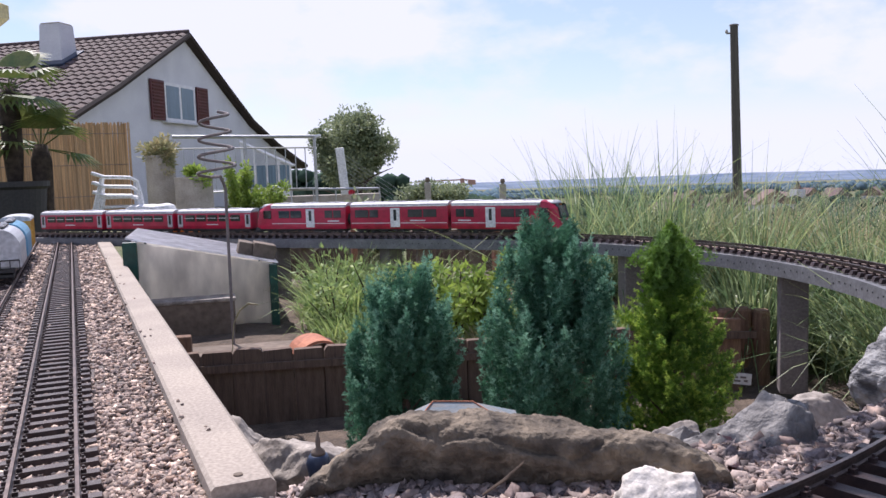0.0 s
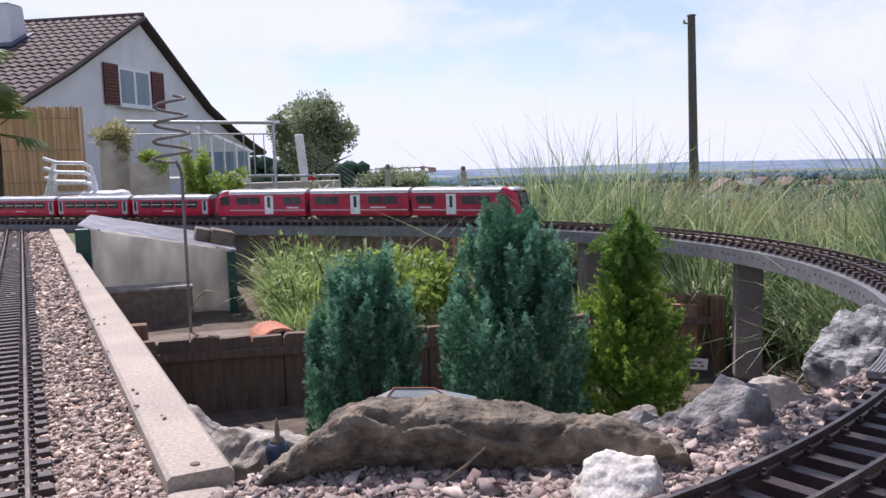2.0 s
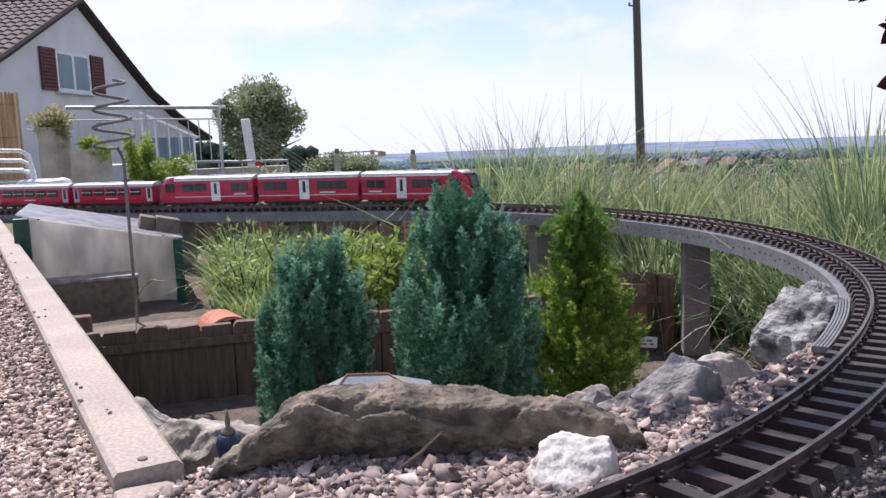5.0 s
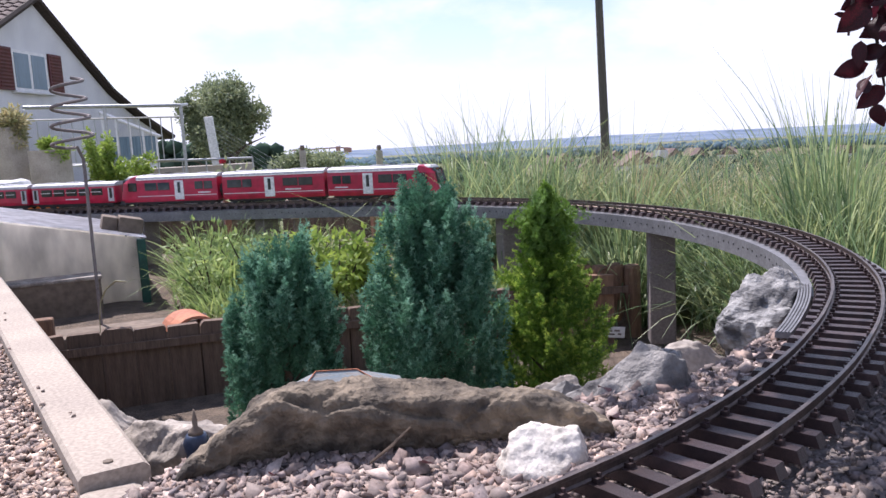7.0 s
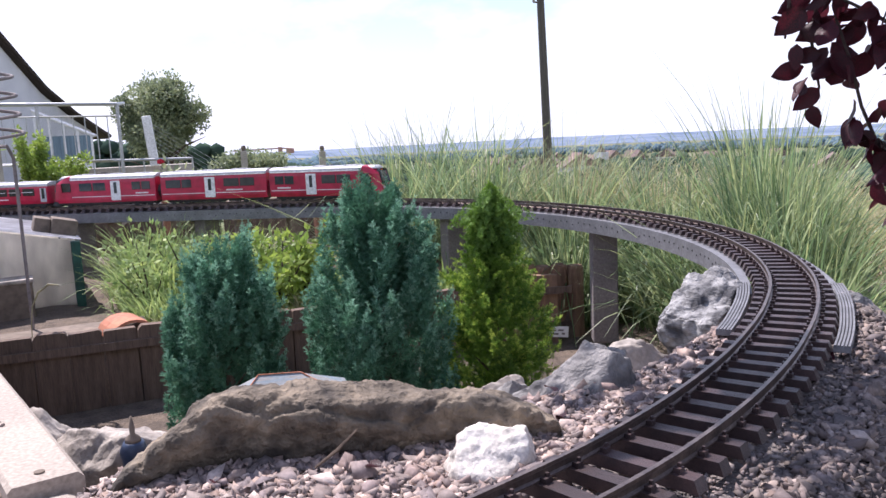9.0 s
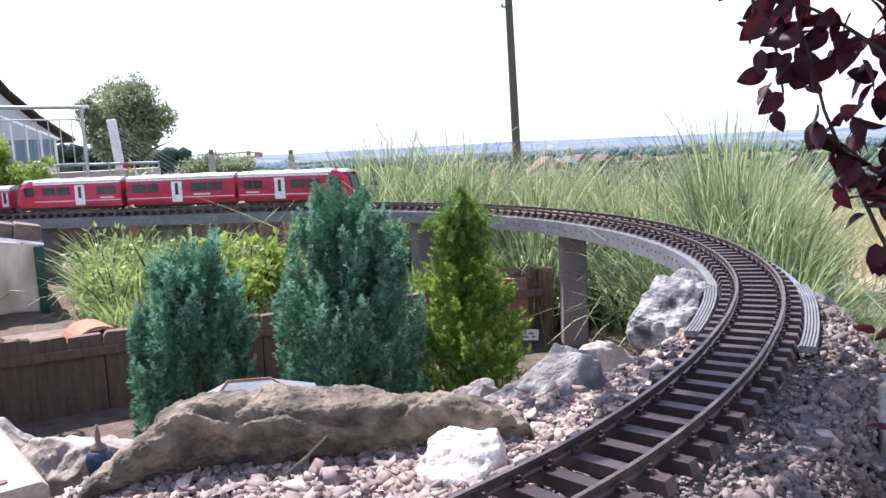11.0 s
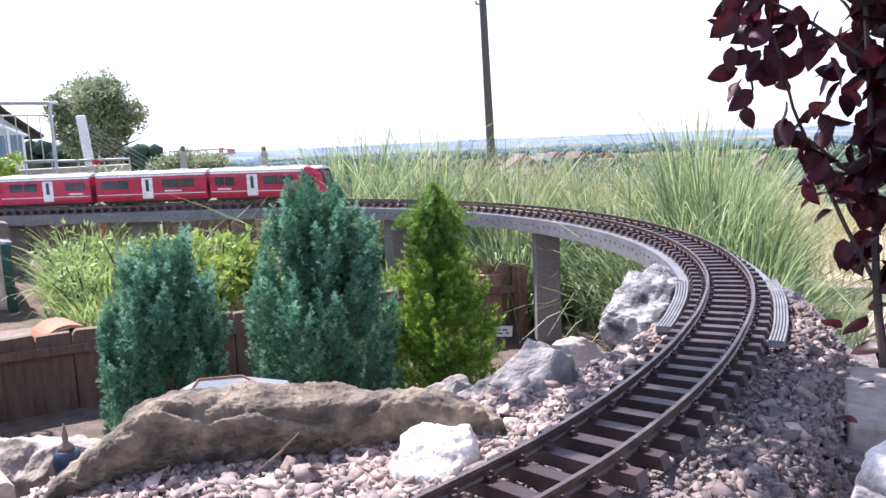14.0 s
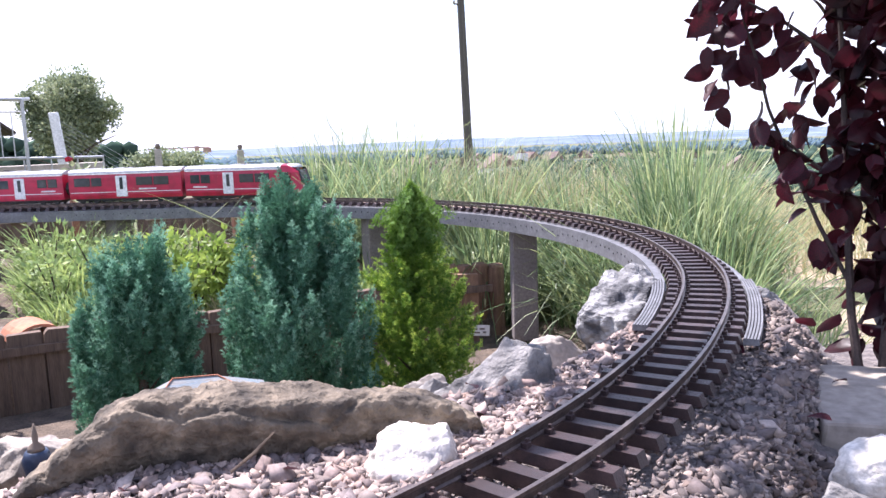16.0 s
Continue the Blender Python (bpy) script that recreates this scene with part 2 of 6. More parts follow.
M["greenpaint"] = material("dark_green_paint", (0.012, 0.07, 0.055), (0.01, 0.05, 0.04), 12, 0.4, bump=0.1)
M["trough"] = material("clay_trough", (0.20, 0.155, 0.12), (0.14, 0.11, 0.085), 10, 0.9, bump=0.4)
M["terracotta"] = material("terracotta", (0.50, 0.20, 0.11), (0.38, 0.15, 0.09), 12, 0.8, bump=0.3)
M["slate"] = material("model_roof_blue", (0.17, 0.23, 0.27), (0.26, 0.24, 0.22), 30, 0.7, bump=0.3, stretch=(1, 8, 1))
M["greyroof"] = material("model_roof_grey", (0.36, 0.32, 0.30), (0.28, 0.25, 0.24), 30, 0.8, bump=0.3)
M["train_red"] = material("train_red", (0.44, 0.012, 0.05), (0.38, 0.010, 0.042), 6, 0.28, bump=0, spec=0.5)
M["train_roof"] = material("train_roof_grey", (0.46, 0.46, 0.47), (0.40, 0.40, 0.41), 20, 0.5, bump=0.05)
M["train_glass"] = material("train_glass", (0.045, 0.055, 0.055), None, 10, 0.08, bump=0, spec=0.6)
M["train_black"] = material("train_black", (0.022, 0.022, 0.024), (0.035, 0.033, 0.033), 60, 0.55, bump=0.1)
M["train_white"] = material("train_white", (0.72, 0.72, 0.72), (0.66, 0.66, 0.66), 20, 0.4, bump=0)
M["orange"] = material("orange_plastic", (0.75, 0.20, 0.02), (0.65, 0.17, 0.02), 10, 0.45, bump=0.05)
M["yellow"] = material("wagon_yellow", (0.62, 0.38, 0.08), (0.5, 0.3, 0.07), 20, 0.5, bump=0.05)
M["blue"] = material("wagon_blue", (0.12, 0.32, 0.48), (0.10, 0.27, 0.42), 20, 0.4, bump=0.05)
M["tank"] = material("wagon_silver", (0.50, 0.51, 0.53), (0.42, 0.43, 0.45), 14, 0.4, 0.2, bump=0.05)
M["darkblue"] = material("glazed_blue", (0.022, 0.034, 0.065), (0.03, 0.045, 0.08), 40, 0.3, bump=0.1)
M["palmleaf"] = material("palm_leaf", (0.07, 0.12, 0.035), (0.15, 0.17, 0.05), 10, 0.5, bump=0, leaf=0.3)
M["fibre"] = material("palm_fibre", (0.04, 0.03, 0.025), (0.08, 0.06, 0.045), 30, 0.95, bump=1.0, dist=0.01)
M["slab"] = material("stone_slab", (0.36, 0.31, 0.26), (0.26, 0.225, 0.195), 7, 0.85, bump=0.5, fine=90)
M["cover"] = material("white_cover", (0.75, 0.74, 0.75), (0.65, 0.64, 0.66), 8, 0.7, bump=0.3)
M["stake"] = material("stake_wood", (0.30, 0.14, 0.09), (0.20, 0.095, 0.06), 10, 0.85, bump=0.3, stretch=(8, 8, 0.6))
M["polewood"] = material("pole_wood", (0.11, 0.10, 0.085), (0.07, 0.065, 0.055), 6, 0.9, bump=0.4, stretch=(10, 10, 0.3))
M["redroof"] = material("village_roof", (0.19, 0.125, 0.115), (0.15, 0.11, 0.105), 0.5, 0.9, bump=0)
M["parasol"] = material("parasol_cloth", (0.70, 0.64, 0.45), (0.62, 0.56, 0.38), 4, 0.9, bump=0.1, leaf=0.4)
M["crane"] = material("crane_orange", (0.45, 0.25, 0.18), (0.4, 0.22, 0.16), 1, 0.6, bump=0)
M["redflower"] = material("rose_red", (0.45, 0.01, 0.03), (0.3, 0.008, 0.02), 40, 0.5, bump=0, leaf=0.2)


# ---- mesh helpers ----
def mesh_of(name, verts, faces, mat, smooth=False):
    me = bpy.data.meshes.new(name)
    me.from_pydata([tuple(v) for v in verts], [], [tuple(f) for f in faces])
    if mat:
        me.materials.append(mat)
    if smooth:
        me.polygons.foreach_set("use_smooth", [True] * len(me.polygons))
    me.update()
    return me


def finish(name, bm, mat, smooth=False):
    me = bpy.data.meshes.new(name)
    bmesh.ops.recalc_face_normals(bm, faces=bm.faces)
    bm.to_mesh(me)
    bm.free()
    me.materials.append(mat)
    if smooth:
        me.polygons.foreach_set("use_smooth", [True] * len(me.polygons))
    return me


def part(name, bm, mat, parent=None, label="", smooth=False):
    """Links a bmesh or a mesh as one object, under a parent if given."""
    me = bm if isinstance(bm, bpy.types.Mesh) else finish(name, bm, mat, smooth)
    ob = new(name, me)
    if parent:
        ob.parent = parent
    if label:
        ob["label"] = label
    return ob


def empty(name, m=None):
    ob = new(name)
    ob.empty_display_size = 0.02
    if m:
        ob.matrix_basis = m
    return ob


def box(bm, size, at=(0, 0, 0), turn=(0, 0, 0), bevel=0.0, taper=1.0):
    m = pose(*at, *turn) @ Matrix.Diagonal((*size, 1))
    r = bmesh.ops.create_cube(bm, size=1, matrix=m)
    if taper != 1.0:
        inv = m.inverted()
        for v in r["verts"]:
            p = inv @ v.co
            if p.z > 0:
                v.co = m @ Vector((p.x * taper, p.y * taper, p.z))
    if bevel:
        es = list({e for v in r["verts"] for e in v.link_edges})
        bmesh.ops.bevel(bm, geom=es, offset=bevel, segments=2, affect="EDGES", profile=0.5)
    return bm


def boxed(size, at=(0, 0, 0), turn=(0, 0, 0), bevel=0.0, taper=1.0):
    return box(bmesh.new(), size, at, turn, bevel, taper)


def tube(bm, pts, radii, seg=8, cap=True):
    """A round tube through the points."""
    pts = [Vector(p) for p in pts]
    if not hasattr(radii, "__len__"):
        radii = [radii] * len(pts)
    rings, side = [], None
    for k, p in enumerate(pts):
        d = (pts[min(k + 1, len(pts) - 1)] - pts[max(k - 1, 0)]).normalized()
        if side is None or abs(side.dot(d)) > 0.95:
            side = d.orthogonal().normalized()
        side = (side - d * side.dot(d)).normalized()
        up = d.cross(side)
        rings.append([bm.verts.new(p + (side * math.cos(a) + up * math.sin(a)) * radii[k]) for a in (2 * math.pi * j / seg for j in range(seg))])
    for a, b in zip(rings, rings[1:]):
        for j in range(seg):
            bm.faces.new((a[j], a[(j + 1) % seg], b[(j + 1) % seg], b[j]))
    if cap:
        bm.faces.new(list(reversed(rings[0])))
        bm.faces.new(rings[-1])
    return bm


def lathe(bm, profile, seg=24, at=(0, 0, 0)):
    """A turned body from (radius, height) pairs."""
    rings = [[bm.verts.new((at[0] + r * math.cos(2 * math.pi * j / seg), at[1] + r * math.sin(2 * math.pi * j / seg), at[2] + z)) for j in range(seg)] for r, z in profile]
    for a, b in zip(rings, rings[1:]):
        for j in range(seg):
            bm.faces.new((a[j], a[(j + 1) % seg], b[(j + 1) % seg], b[j]))
    bm.faces.new(list(reversed(rings[0])))
    bm.faces.new(rings[-1])
    return bm


def sweep(bm, pts, profile, closed=True):
    """A profile of (across, up) pairs swept level along points in a plane."""
    rings = []
    for k, p in enumerate(pts):
        a, b = Vector(pts[max(k - 1, 0)]), Vector(pts[min(k + 1, len(pts) - 1)])
        d = (b - a)
        d.z = 0
        d.normalize()
        side = Vector((d.y, -d.x, 0))
        rings.append([bm.verts.new(Vector(p) + side * x + Vector((0, 0, z))) for x, z in profile])
    n = len(profile)
    for a, b in zip(rings, rings[1:]):
        for j in range(n if closed else n - 1):
            bm.faces.new((a[j], a[(j + 1) % n], b[(j + 1) % n], b[j]))
    if closed:
        bm.faces.new(rings[0])
        bm.faces.new(list(reversed(rings[-1])))
    return bm


def extruded(bm, outline, depth, m=Matrix()):
    """A flat outline of (x, z) pairs given the depth along y."""
    a = [bm.verts.new(m @ Vector((x, 0, z))) for x, z in outline]
    b = [bm.verts.new(m @ Vector((x, depth, z))) for x, z in outline]
    bm.faces.new(a)
    bm.faces.new(list(reversed(b)))
    for j in range(len(a)):
        k = (j + 1) % len(a)
        bm.faces.new((a[k], a[j], b[j], b[k]))
    return bm


def lerp_list(xs, ys, x):
    return float(np.interp(x, xs, ys))


# ---- plan ----
CX, CY, R = -0.44, 1.443, 1.2           # centre and radius of the curved line
A1 = radians(66)                         # where the curve ends and the straight over the garden begins


BEND_A = [radians(a) for a in (-61, -58, -50, -43, -37, -30, -15, 0)]
BEND_R = [-0.009, -0.009, -0.013, -0.015, -0.013, -0.008, -0.002, 0.0]    # the curve tightens a little before the bank


def line(s):
    """The garden line's middle at s metres from the curve's rightmost point, and its heading."""
    a = s / R
    if a < radians(-61):
        rr = R + BEND_R[0]
        e = Vector((CX + rr * math.cos(radians(-61)), CY + rr * math.sin(radians(-61)), 0))
        d = Vector((-math.sin(radians(-61)), math.cos(radians(-61)), 0))
        return e + d * (s - radians(-61) * R), d
    if a < A1:
        rr = R + float(np.interp(a, BEND_A, BEND_R))
        turn = math.atan2(float(np.interp(a + 0.02, BEND_A, BEND_R) - np.interp(a - 0.02, BEND_A, BEND_R)), 0.04 * R)
        return Vector((CX + rr * math.cos(a), CY + rr * math.sin(a), 0)), Vector((-math.sin(a - turn), math.cos(a - turn), 0))
    e = Vector((CX + R * math.cos(A1), CY + R * math.sin(A1), 0))
    d = Vector((-math.sin(A1), math.cos(A1), 0))
    return e + d * (s - A1 * R), d


LOW = -0.34                              # the garden's floor
KZ = -0.032                              # rail top of the straight line beside the kerb
LA, LB = Vector((-0.15, 0.25, KZ)), Vector((-1.586, 3.438, KZ))


# ---- ground and far country ----
VALLEY_R = [0, 4.8, 90, 500, 1500, 4400]
VALLEY_Z = [0, 0, -9.4, -17.6, -45.0, -86.0]


def ground_height(x, y):
    """Level round the garden; a gentle fall towards the house, a steep one into the valley elsewhere."""
    r = math.hypot(x, y)
    az = math.degrees(math.atan2(x, y))
    fall = min(1.0, max(0.0, (az + 16) / 10))
    soft = -fall * 0.055 * (min(max(r, 12), 250) - 12) - (1 - fall) * 0.02 * (min(max(r, 12), 250) - 12)
    if r > 250:
        soft -= 0.026 * (min(r, 1500) - 250)
    if r > 1500:
        soft -= 0.014 * (r - 1500)
    deep = lerp_list(VALLEY_R, VALLEY_Z, r)
    k = min(1.0, max(0.0, (az - 4) / 5)) * (1.0 if az < 120 else 0.0)
    return LOW + soft * (1 - k) + deep * k


def build_ground():
    radii = [0.0, 1, 2, 3, 4.5, 6, 8, 10, 12, 14, 17, 20, 25, 30, 40, 50, 65, 80, 100, 130, 160, 200, 250, 320, 420, 550, 700, 900, 1200, 1500, 2000, 2600, 3300, 4400]
    n = 120
    verts, faces = [], []
    for r in radii:
        for j in range(n):
            a = 2 * math.pi * j / n
            x, y = r * math.sin(a), r * math.cos(a)
            verts.append((x, y, ground_height(x, y)))
    for k in range(len(radii) - 1):
        for j in range(n):
            a, b = k * n + j, k * n + (j + 1) % n
            faces.append((a, b, b + n, a + n) if k else (a, b + n, a + n))
    me = mesh_of("ground", verts, faces, None, True)
    me.materials.append(M["lawn"])
    return tagged(part("ground", me, None), "sloping grass and field ground reaching the horizon", "ground", kind="structure")


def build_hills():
    """Two wooded ridges far across the valley, their haze put into the colour."""
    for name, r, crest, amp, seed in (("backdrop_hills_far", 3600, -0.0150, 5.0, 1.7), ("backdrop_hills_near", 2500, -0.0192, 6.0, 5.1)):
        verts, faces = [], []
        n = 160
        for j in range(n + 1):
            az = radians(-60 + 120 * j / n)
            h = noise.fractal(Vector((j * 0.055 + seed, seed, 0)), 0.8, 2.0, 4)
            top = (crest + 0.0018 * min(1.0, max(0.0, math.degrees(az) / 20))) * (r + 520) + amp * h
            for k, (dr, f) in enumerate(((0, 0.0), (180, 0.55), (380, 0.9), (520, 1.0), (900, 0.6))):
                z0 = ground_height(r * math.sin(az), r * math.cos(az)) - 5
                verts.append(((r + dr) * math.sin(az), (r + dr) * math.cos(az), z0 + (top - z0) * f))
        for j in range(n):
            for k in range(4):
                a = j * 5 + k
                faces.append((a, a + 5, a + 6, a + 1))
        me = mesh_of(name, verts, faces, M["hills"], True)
        tagged(part(name, me, None), "wooded hills across the valley with blue haze painted into their colour", "hills", kind="structure")


ICO = None


def ico():
    global ICO
    if ICO is None:
        bm = bmesh.new()
        bmesh.ops.create_icosphere(bm, subdivisions=1, radius=1)
        ICO = (np.array([v.co[:] for v in bm.verts]), np.array([[v.index for v in f.verts] for f in bm.faces]))
        bm.free()
    return ICO


CUBE = (np.array([(x, y, z) for x in (-0.62, 0.62) for y in (-0.62, 0.62) for z in (-0.62, 0.62)]), np.array([(0, 1, 3), (0, 3, 2), (4, 6, 7), (4, 7, 5), (0, 4, 5), (0, 5, 1), (2, 3, 7), (2, 7, 6), (0, 2, 6), (0, 6, 4), (1, 5, 7), (1, 7, 3)]))


def scatter_lumps(rng, centres, sizes, flat=0.7, jitter=0.25, chips=False):
    """Many small uneven lumps joined: returns verts and faces."""
    bv, bf = CUBE if chips else ico()
    n = len(centres)
    c, s = np.asarray(centres, float), np.asarray(sizes, float)
    v = bv[None] * (1 + rng.normal(0, jitter, (n, len(bv), 1)))
    if chips:
        v = bv[None] + rng.normal(0, jitter, (n, len(bv), 3))
    sc = s[:, None] * np.stack([rng.uniform(0.7, 1.3, n), rng.uniform(0.6, 1.1, n), rng.uniform(0.75, 1.1, n) * flat], 1)
    v = v * sc[:, None, :]
    a = rng.uniform(0, 2 * math.pi, n)
    t = rng.normal(0, 0.9 if chips else 0.35, n)
    ct, st = np.cos(t)[:, None], np.sin(t)[:, None]
    y, z = v[..., 1] * ct - v[..., 2] * st, v[..., 1] * st + v[..., 2] * ct
    x = v[..., 0]
    ca, sa = np.cos(a)[:, None], np.sin(a)[:, None]
    v = np.stack([x * ca - y * sa, x * sa + y * ca, z], -1) + c[:, None, :]
    f = bf[None] + (np.arange(n) * len(bv))[:, None, None]
    return v.reshape(-1, 3), f.reshape(-1, 3)


def fast_mesh(name, verts, faces, mat, smooth=False):
    me = bpy.data.meshes.new(name)
    verts, faces = np.asarray(verts, np.float32), np.asarray(faces, np.int32)
    k = faces.shape[1]
    me.vertices.add(len(verts))
    me.vertices.foreach_set("co", verts.ravel())
    me.loops.add(faces.size)
    me.loops.foreach_set("vertex_index", faces.ravel())
    me.polygons.add(len(faces))
    me.polygons.foreach_set("loop_start", np.arange(len(faces), dtype=np.int32) * k)
    me.polygons.foreach_set("loop_total", np.full(len(faces), k, np.int32))
    me.update(calc_edges=True)
    me.validate()
    if smooth:
        me.polygons.foreach_set("use_smooth", np.ones(len(faces), bool))
    me.materials.append(mat)
    return me


def build_far_woods():
    rng = np.random.default_rng(3)
    # far_woods take the colour with haze mixed in, valley_trees the plain one.
    for name, mat, zones in (("far_woods", M["forest_hazetint"], ((-9, 4, 330, 520, 500, 4.5), (4, 50, 480, 1100, 2600, 2.8), (0, 50, 1100, 1700, 1500, 4.5))),
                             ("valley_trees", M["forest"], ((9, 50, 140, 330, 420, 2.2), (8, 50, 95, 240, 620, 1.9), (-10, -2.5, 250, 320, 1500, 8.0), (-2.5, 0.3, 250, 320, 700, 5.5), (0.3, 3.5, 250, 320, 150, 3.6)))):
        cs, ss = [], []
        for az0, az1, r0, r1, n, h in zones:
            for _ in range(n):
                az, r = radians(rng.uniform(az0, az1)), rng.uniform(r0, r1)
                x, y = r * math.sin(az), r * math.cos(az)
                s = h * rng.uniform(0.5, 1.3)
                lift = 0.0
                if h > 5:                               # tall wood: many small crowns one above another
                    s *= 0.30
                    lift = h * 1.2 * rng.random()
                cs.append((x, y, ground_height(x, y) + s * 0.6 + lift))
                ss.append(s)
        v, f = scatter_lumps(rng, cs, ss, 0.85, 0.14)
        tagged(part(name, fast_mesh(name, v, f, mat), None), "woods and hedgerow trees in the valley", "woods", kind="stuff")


build_ground()
build_hills()
build_far_woods()


def build_gravel_bank():
    """The raised bank that carries the near end of the curve."""
    xs, ys = np.arange(-0.6, 1.3, 0.025), np.arange(-0.5, 1.5, 0.025)
    verts, faces = [], []
    for y in ys:
        for x in xs:
            verts.append((x, y, bank_height(x, y)))
    w = len(xs)
    for j in range(len(ys) - 1):
        for i in range(w - 1):
            a = j * w + i
            faces.append((a, a + 1, a + 1 + w, a + w))
    me = mesh_of("gravel_bank", verts, faces, M["bed"], True)
    tagged(part("gravel_bank", me, None), "earth bank under the gravel and rocks", "bank", kind="structure")


BANK_X = [-0.6, -0.14, -0.10, 0.0, 0.15, 0.25, 0.33, 0.42, 0.52, 0.60, 1.3]
BANK_Y = [0.50, 0.50, 0.56, 0.60, 0.60, 0.62, 0.66, 0.73, 0.82, 0.86, 0.86]


def bank_height(x, y):
    edge = lerp_list(BANK_X, BANK_Y, x)
    rad = math.hypot(x - CX, y - CY)
    right = max(0.0, rad - 1.30)                      # beyond the track's outer side the bank falls away
    d = max(0.0, y - edge)
    z = -0.026 - 0.006 * noise.noise(Vector((x * 9, y * 9, 0)))
    z -= min(0.03, max(0.0, rad - 1.27) * 0.9)
    drop = d * 1.1
    if y > 0.7:
        drop = max(drop, right * 1.2)
    elif right > 0.3:
        drop = max(drop, (right - 0.3) * 1.2)
    if x < -0.14:
        drop = max(drop, 0.06)
    return max(z - drop, LOW - 0.02)


build_gravel_bank()


def build_gravel():
    rng = np.random.default_rng(11)
    cs, ss = [], []
    while len(cs) < 42000:
        y = 0.30 + 0.75 * rng.random() ** 1.6
        x = rng.uniform(-0.15, 0.62)
        if y > lerp_list(BANK_X, BANK_Y, x) + 0.03:
            continue
        rad = math.hypot(x - CX, y - CY)
        if rad > 1.292 and not (y < 0.455 and rad < 1.5):
            continue
        if abs(rad - R) < 0.046 and rng.random() < 0.75:
            continue
        under = abs(rad - R) < 0.048
        s = (0.0015 + 0.0036 * rng.random() ** 2.0) * (0.75 if under else 1.0)
        if rng.random() < 0.06 and not under:
            s *= 1.6
        z = bank_height(x, y)
        heap = 0.008 * max(0.0, 1 - abs(rad - 1.285) / 0.03) * (1 if y < 0.60 else 0)
        cs.append((x, y, (z + heap + s * 0.25) if not under else -0.0185 + s * 0.1))
        ss.append(s)
    cs, ss = np.array(cs), np.array(ss)
    # Outer stones are darker: part real stone tone, part painted shade.
    outer = np.hypot(cs[:, 0] - CX, cs[:, 1] - CY) > 1.19
    for name, mask, mat, lab in (("gravel", ~outer, M["gravel"], "loose mixed beige and grey gravel chippings"), ("dark_shade_gravel", outer, M["darkshadegravel"], "loose dark grey gravel chippings beside the track, darkened further for shade")):
        c, z = cs[mask], ss[mask]
        half = len(c) * 5 // 6
        v, f = scatter_lumps(rng, c[:half], z[:half], 0.62, 0.36, True)
        v2, f2 = scatter_lumps(rng, c[half:], z[half:], 0.72, 0.34)
        v, f = np.concatenate([v, v2]), np.concatenate([f, f2 + len(v)])
        tagged(part(name, fast_mesh(name, v, f, mat), None), lab, "gravel", kind="stuff")


build_gravel()


# ---- railway ----
RAIL = [(-0.0022, -0.0082), (0.0022, -0.0082), (0.0022, -0.0072), (0.0006, -0.0062), (0.0006, -0.0028), (0.0014, -0.002), (0.0014, 0.0), (-0.0014, 0.0), (-0.0014, -0.002), (-0.0006, -0.0028), (-0.0006, -0.0062), (-0.0022, -0.0072)]


def sleeper_mesh():
    bm = bmesh.new()
    box(bm, (0.086, 0.0115, 0.0078), (0, 0, -0.0121), taper=0.93)
    for sx in (-1, 1):
        for dx in (-0.0045, 0.0045):
            box(bm, (0.0042, 0.0052, 0.0032), (sx * 0.0237 + dx, 0, -0.0068))
            box(bm, (0.002, 0.002, 0.003), (sx * 0.0237 + dx, 0.0012, -0.0045))
    return finish("sleeper", bm, M["sleeper"])


def build_track(name, where, s0, s1, pitch, label, rng):
    root = tagged(empty(name), label, "railway track")
    mid = [where(s0 + (s1 - s0) * k / 260) for k in range(261)]
    for side in (-1, 1):
        pts = []
        for p, d in mid:
            pts.append(p + Vector((d.y, -d.x, 0)) * side * 0.0237)
        part("rail", sweep(bmesh.new(), pts, RAIL), M["rail"], root, "worn brown brass rail")
    me = sleeper_mesh()
    n = int((s1 - s0) / pitch)
    for k in range(n):
        p, d = where(s0 + (k + 0.5) * pitch)
        ob = new("sleeper", me)
        ob.parent = root
        ob.matrix_basis = Matrix.Translation(p) @ pose(0, 0, 0, 0, 0, math.degrees(math.atan2(d.y, d.x)) - 90 + rng.uniform(-0.6, 0.6))
    return root


def straight(s):
    d = (LB - LA).normalized()
    return LA + d * s, d


rng0 = random.Random(4)
build_track("curved_track", line, -1.62, 3.55, 0.0285, "brown garden railway track curving across a grey viaduct", rng0)
build_track("straight_track", straight, 0.0, 3.45, 0.0285, "brown garden railway track straight on gravel ballast", rng0)


def siding(s):
    p, d = straight(s)
    return p + Vector((-d.y, d.x, 0)) * 0.125, d


build_track("siding_track", siding, 0.9, 3.4, 0.0285, "brown railway siding beside the main track", rng0)


def arc_points(s0, s1, off, z, n=60):
    out = []
    for k in range(n + 1):
        p, d = line(s0 + (s1 - s0) * k / n)
        out.append(p + Vector((d.y, -d.x, 0)) * off + Vector((0, 0, z)))
    return out


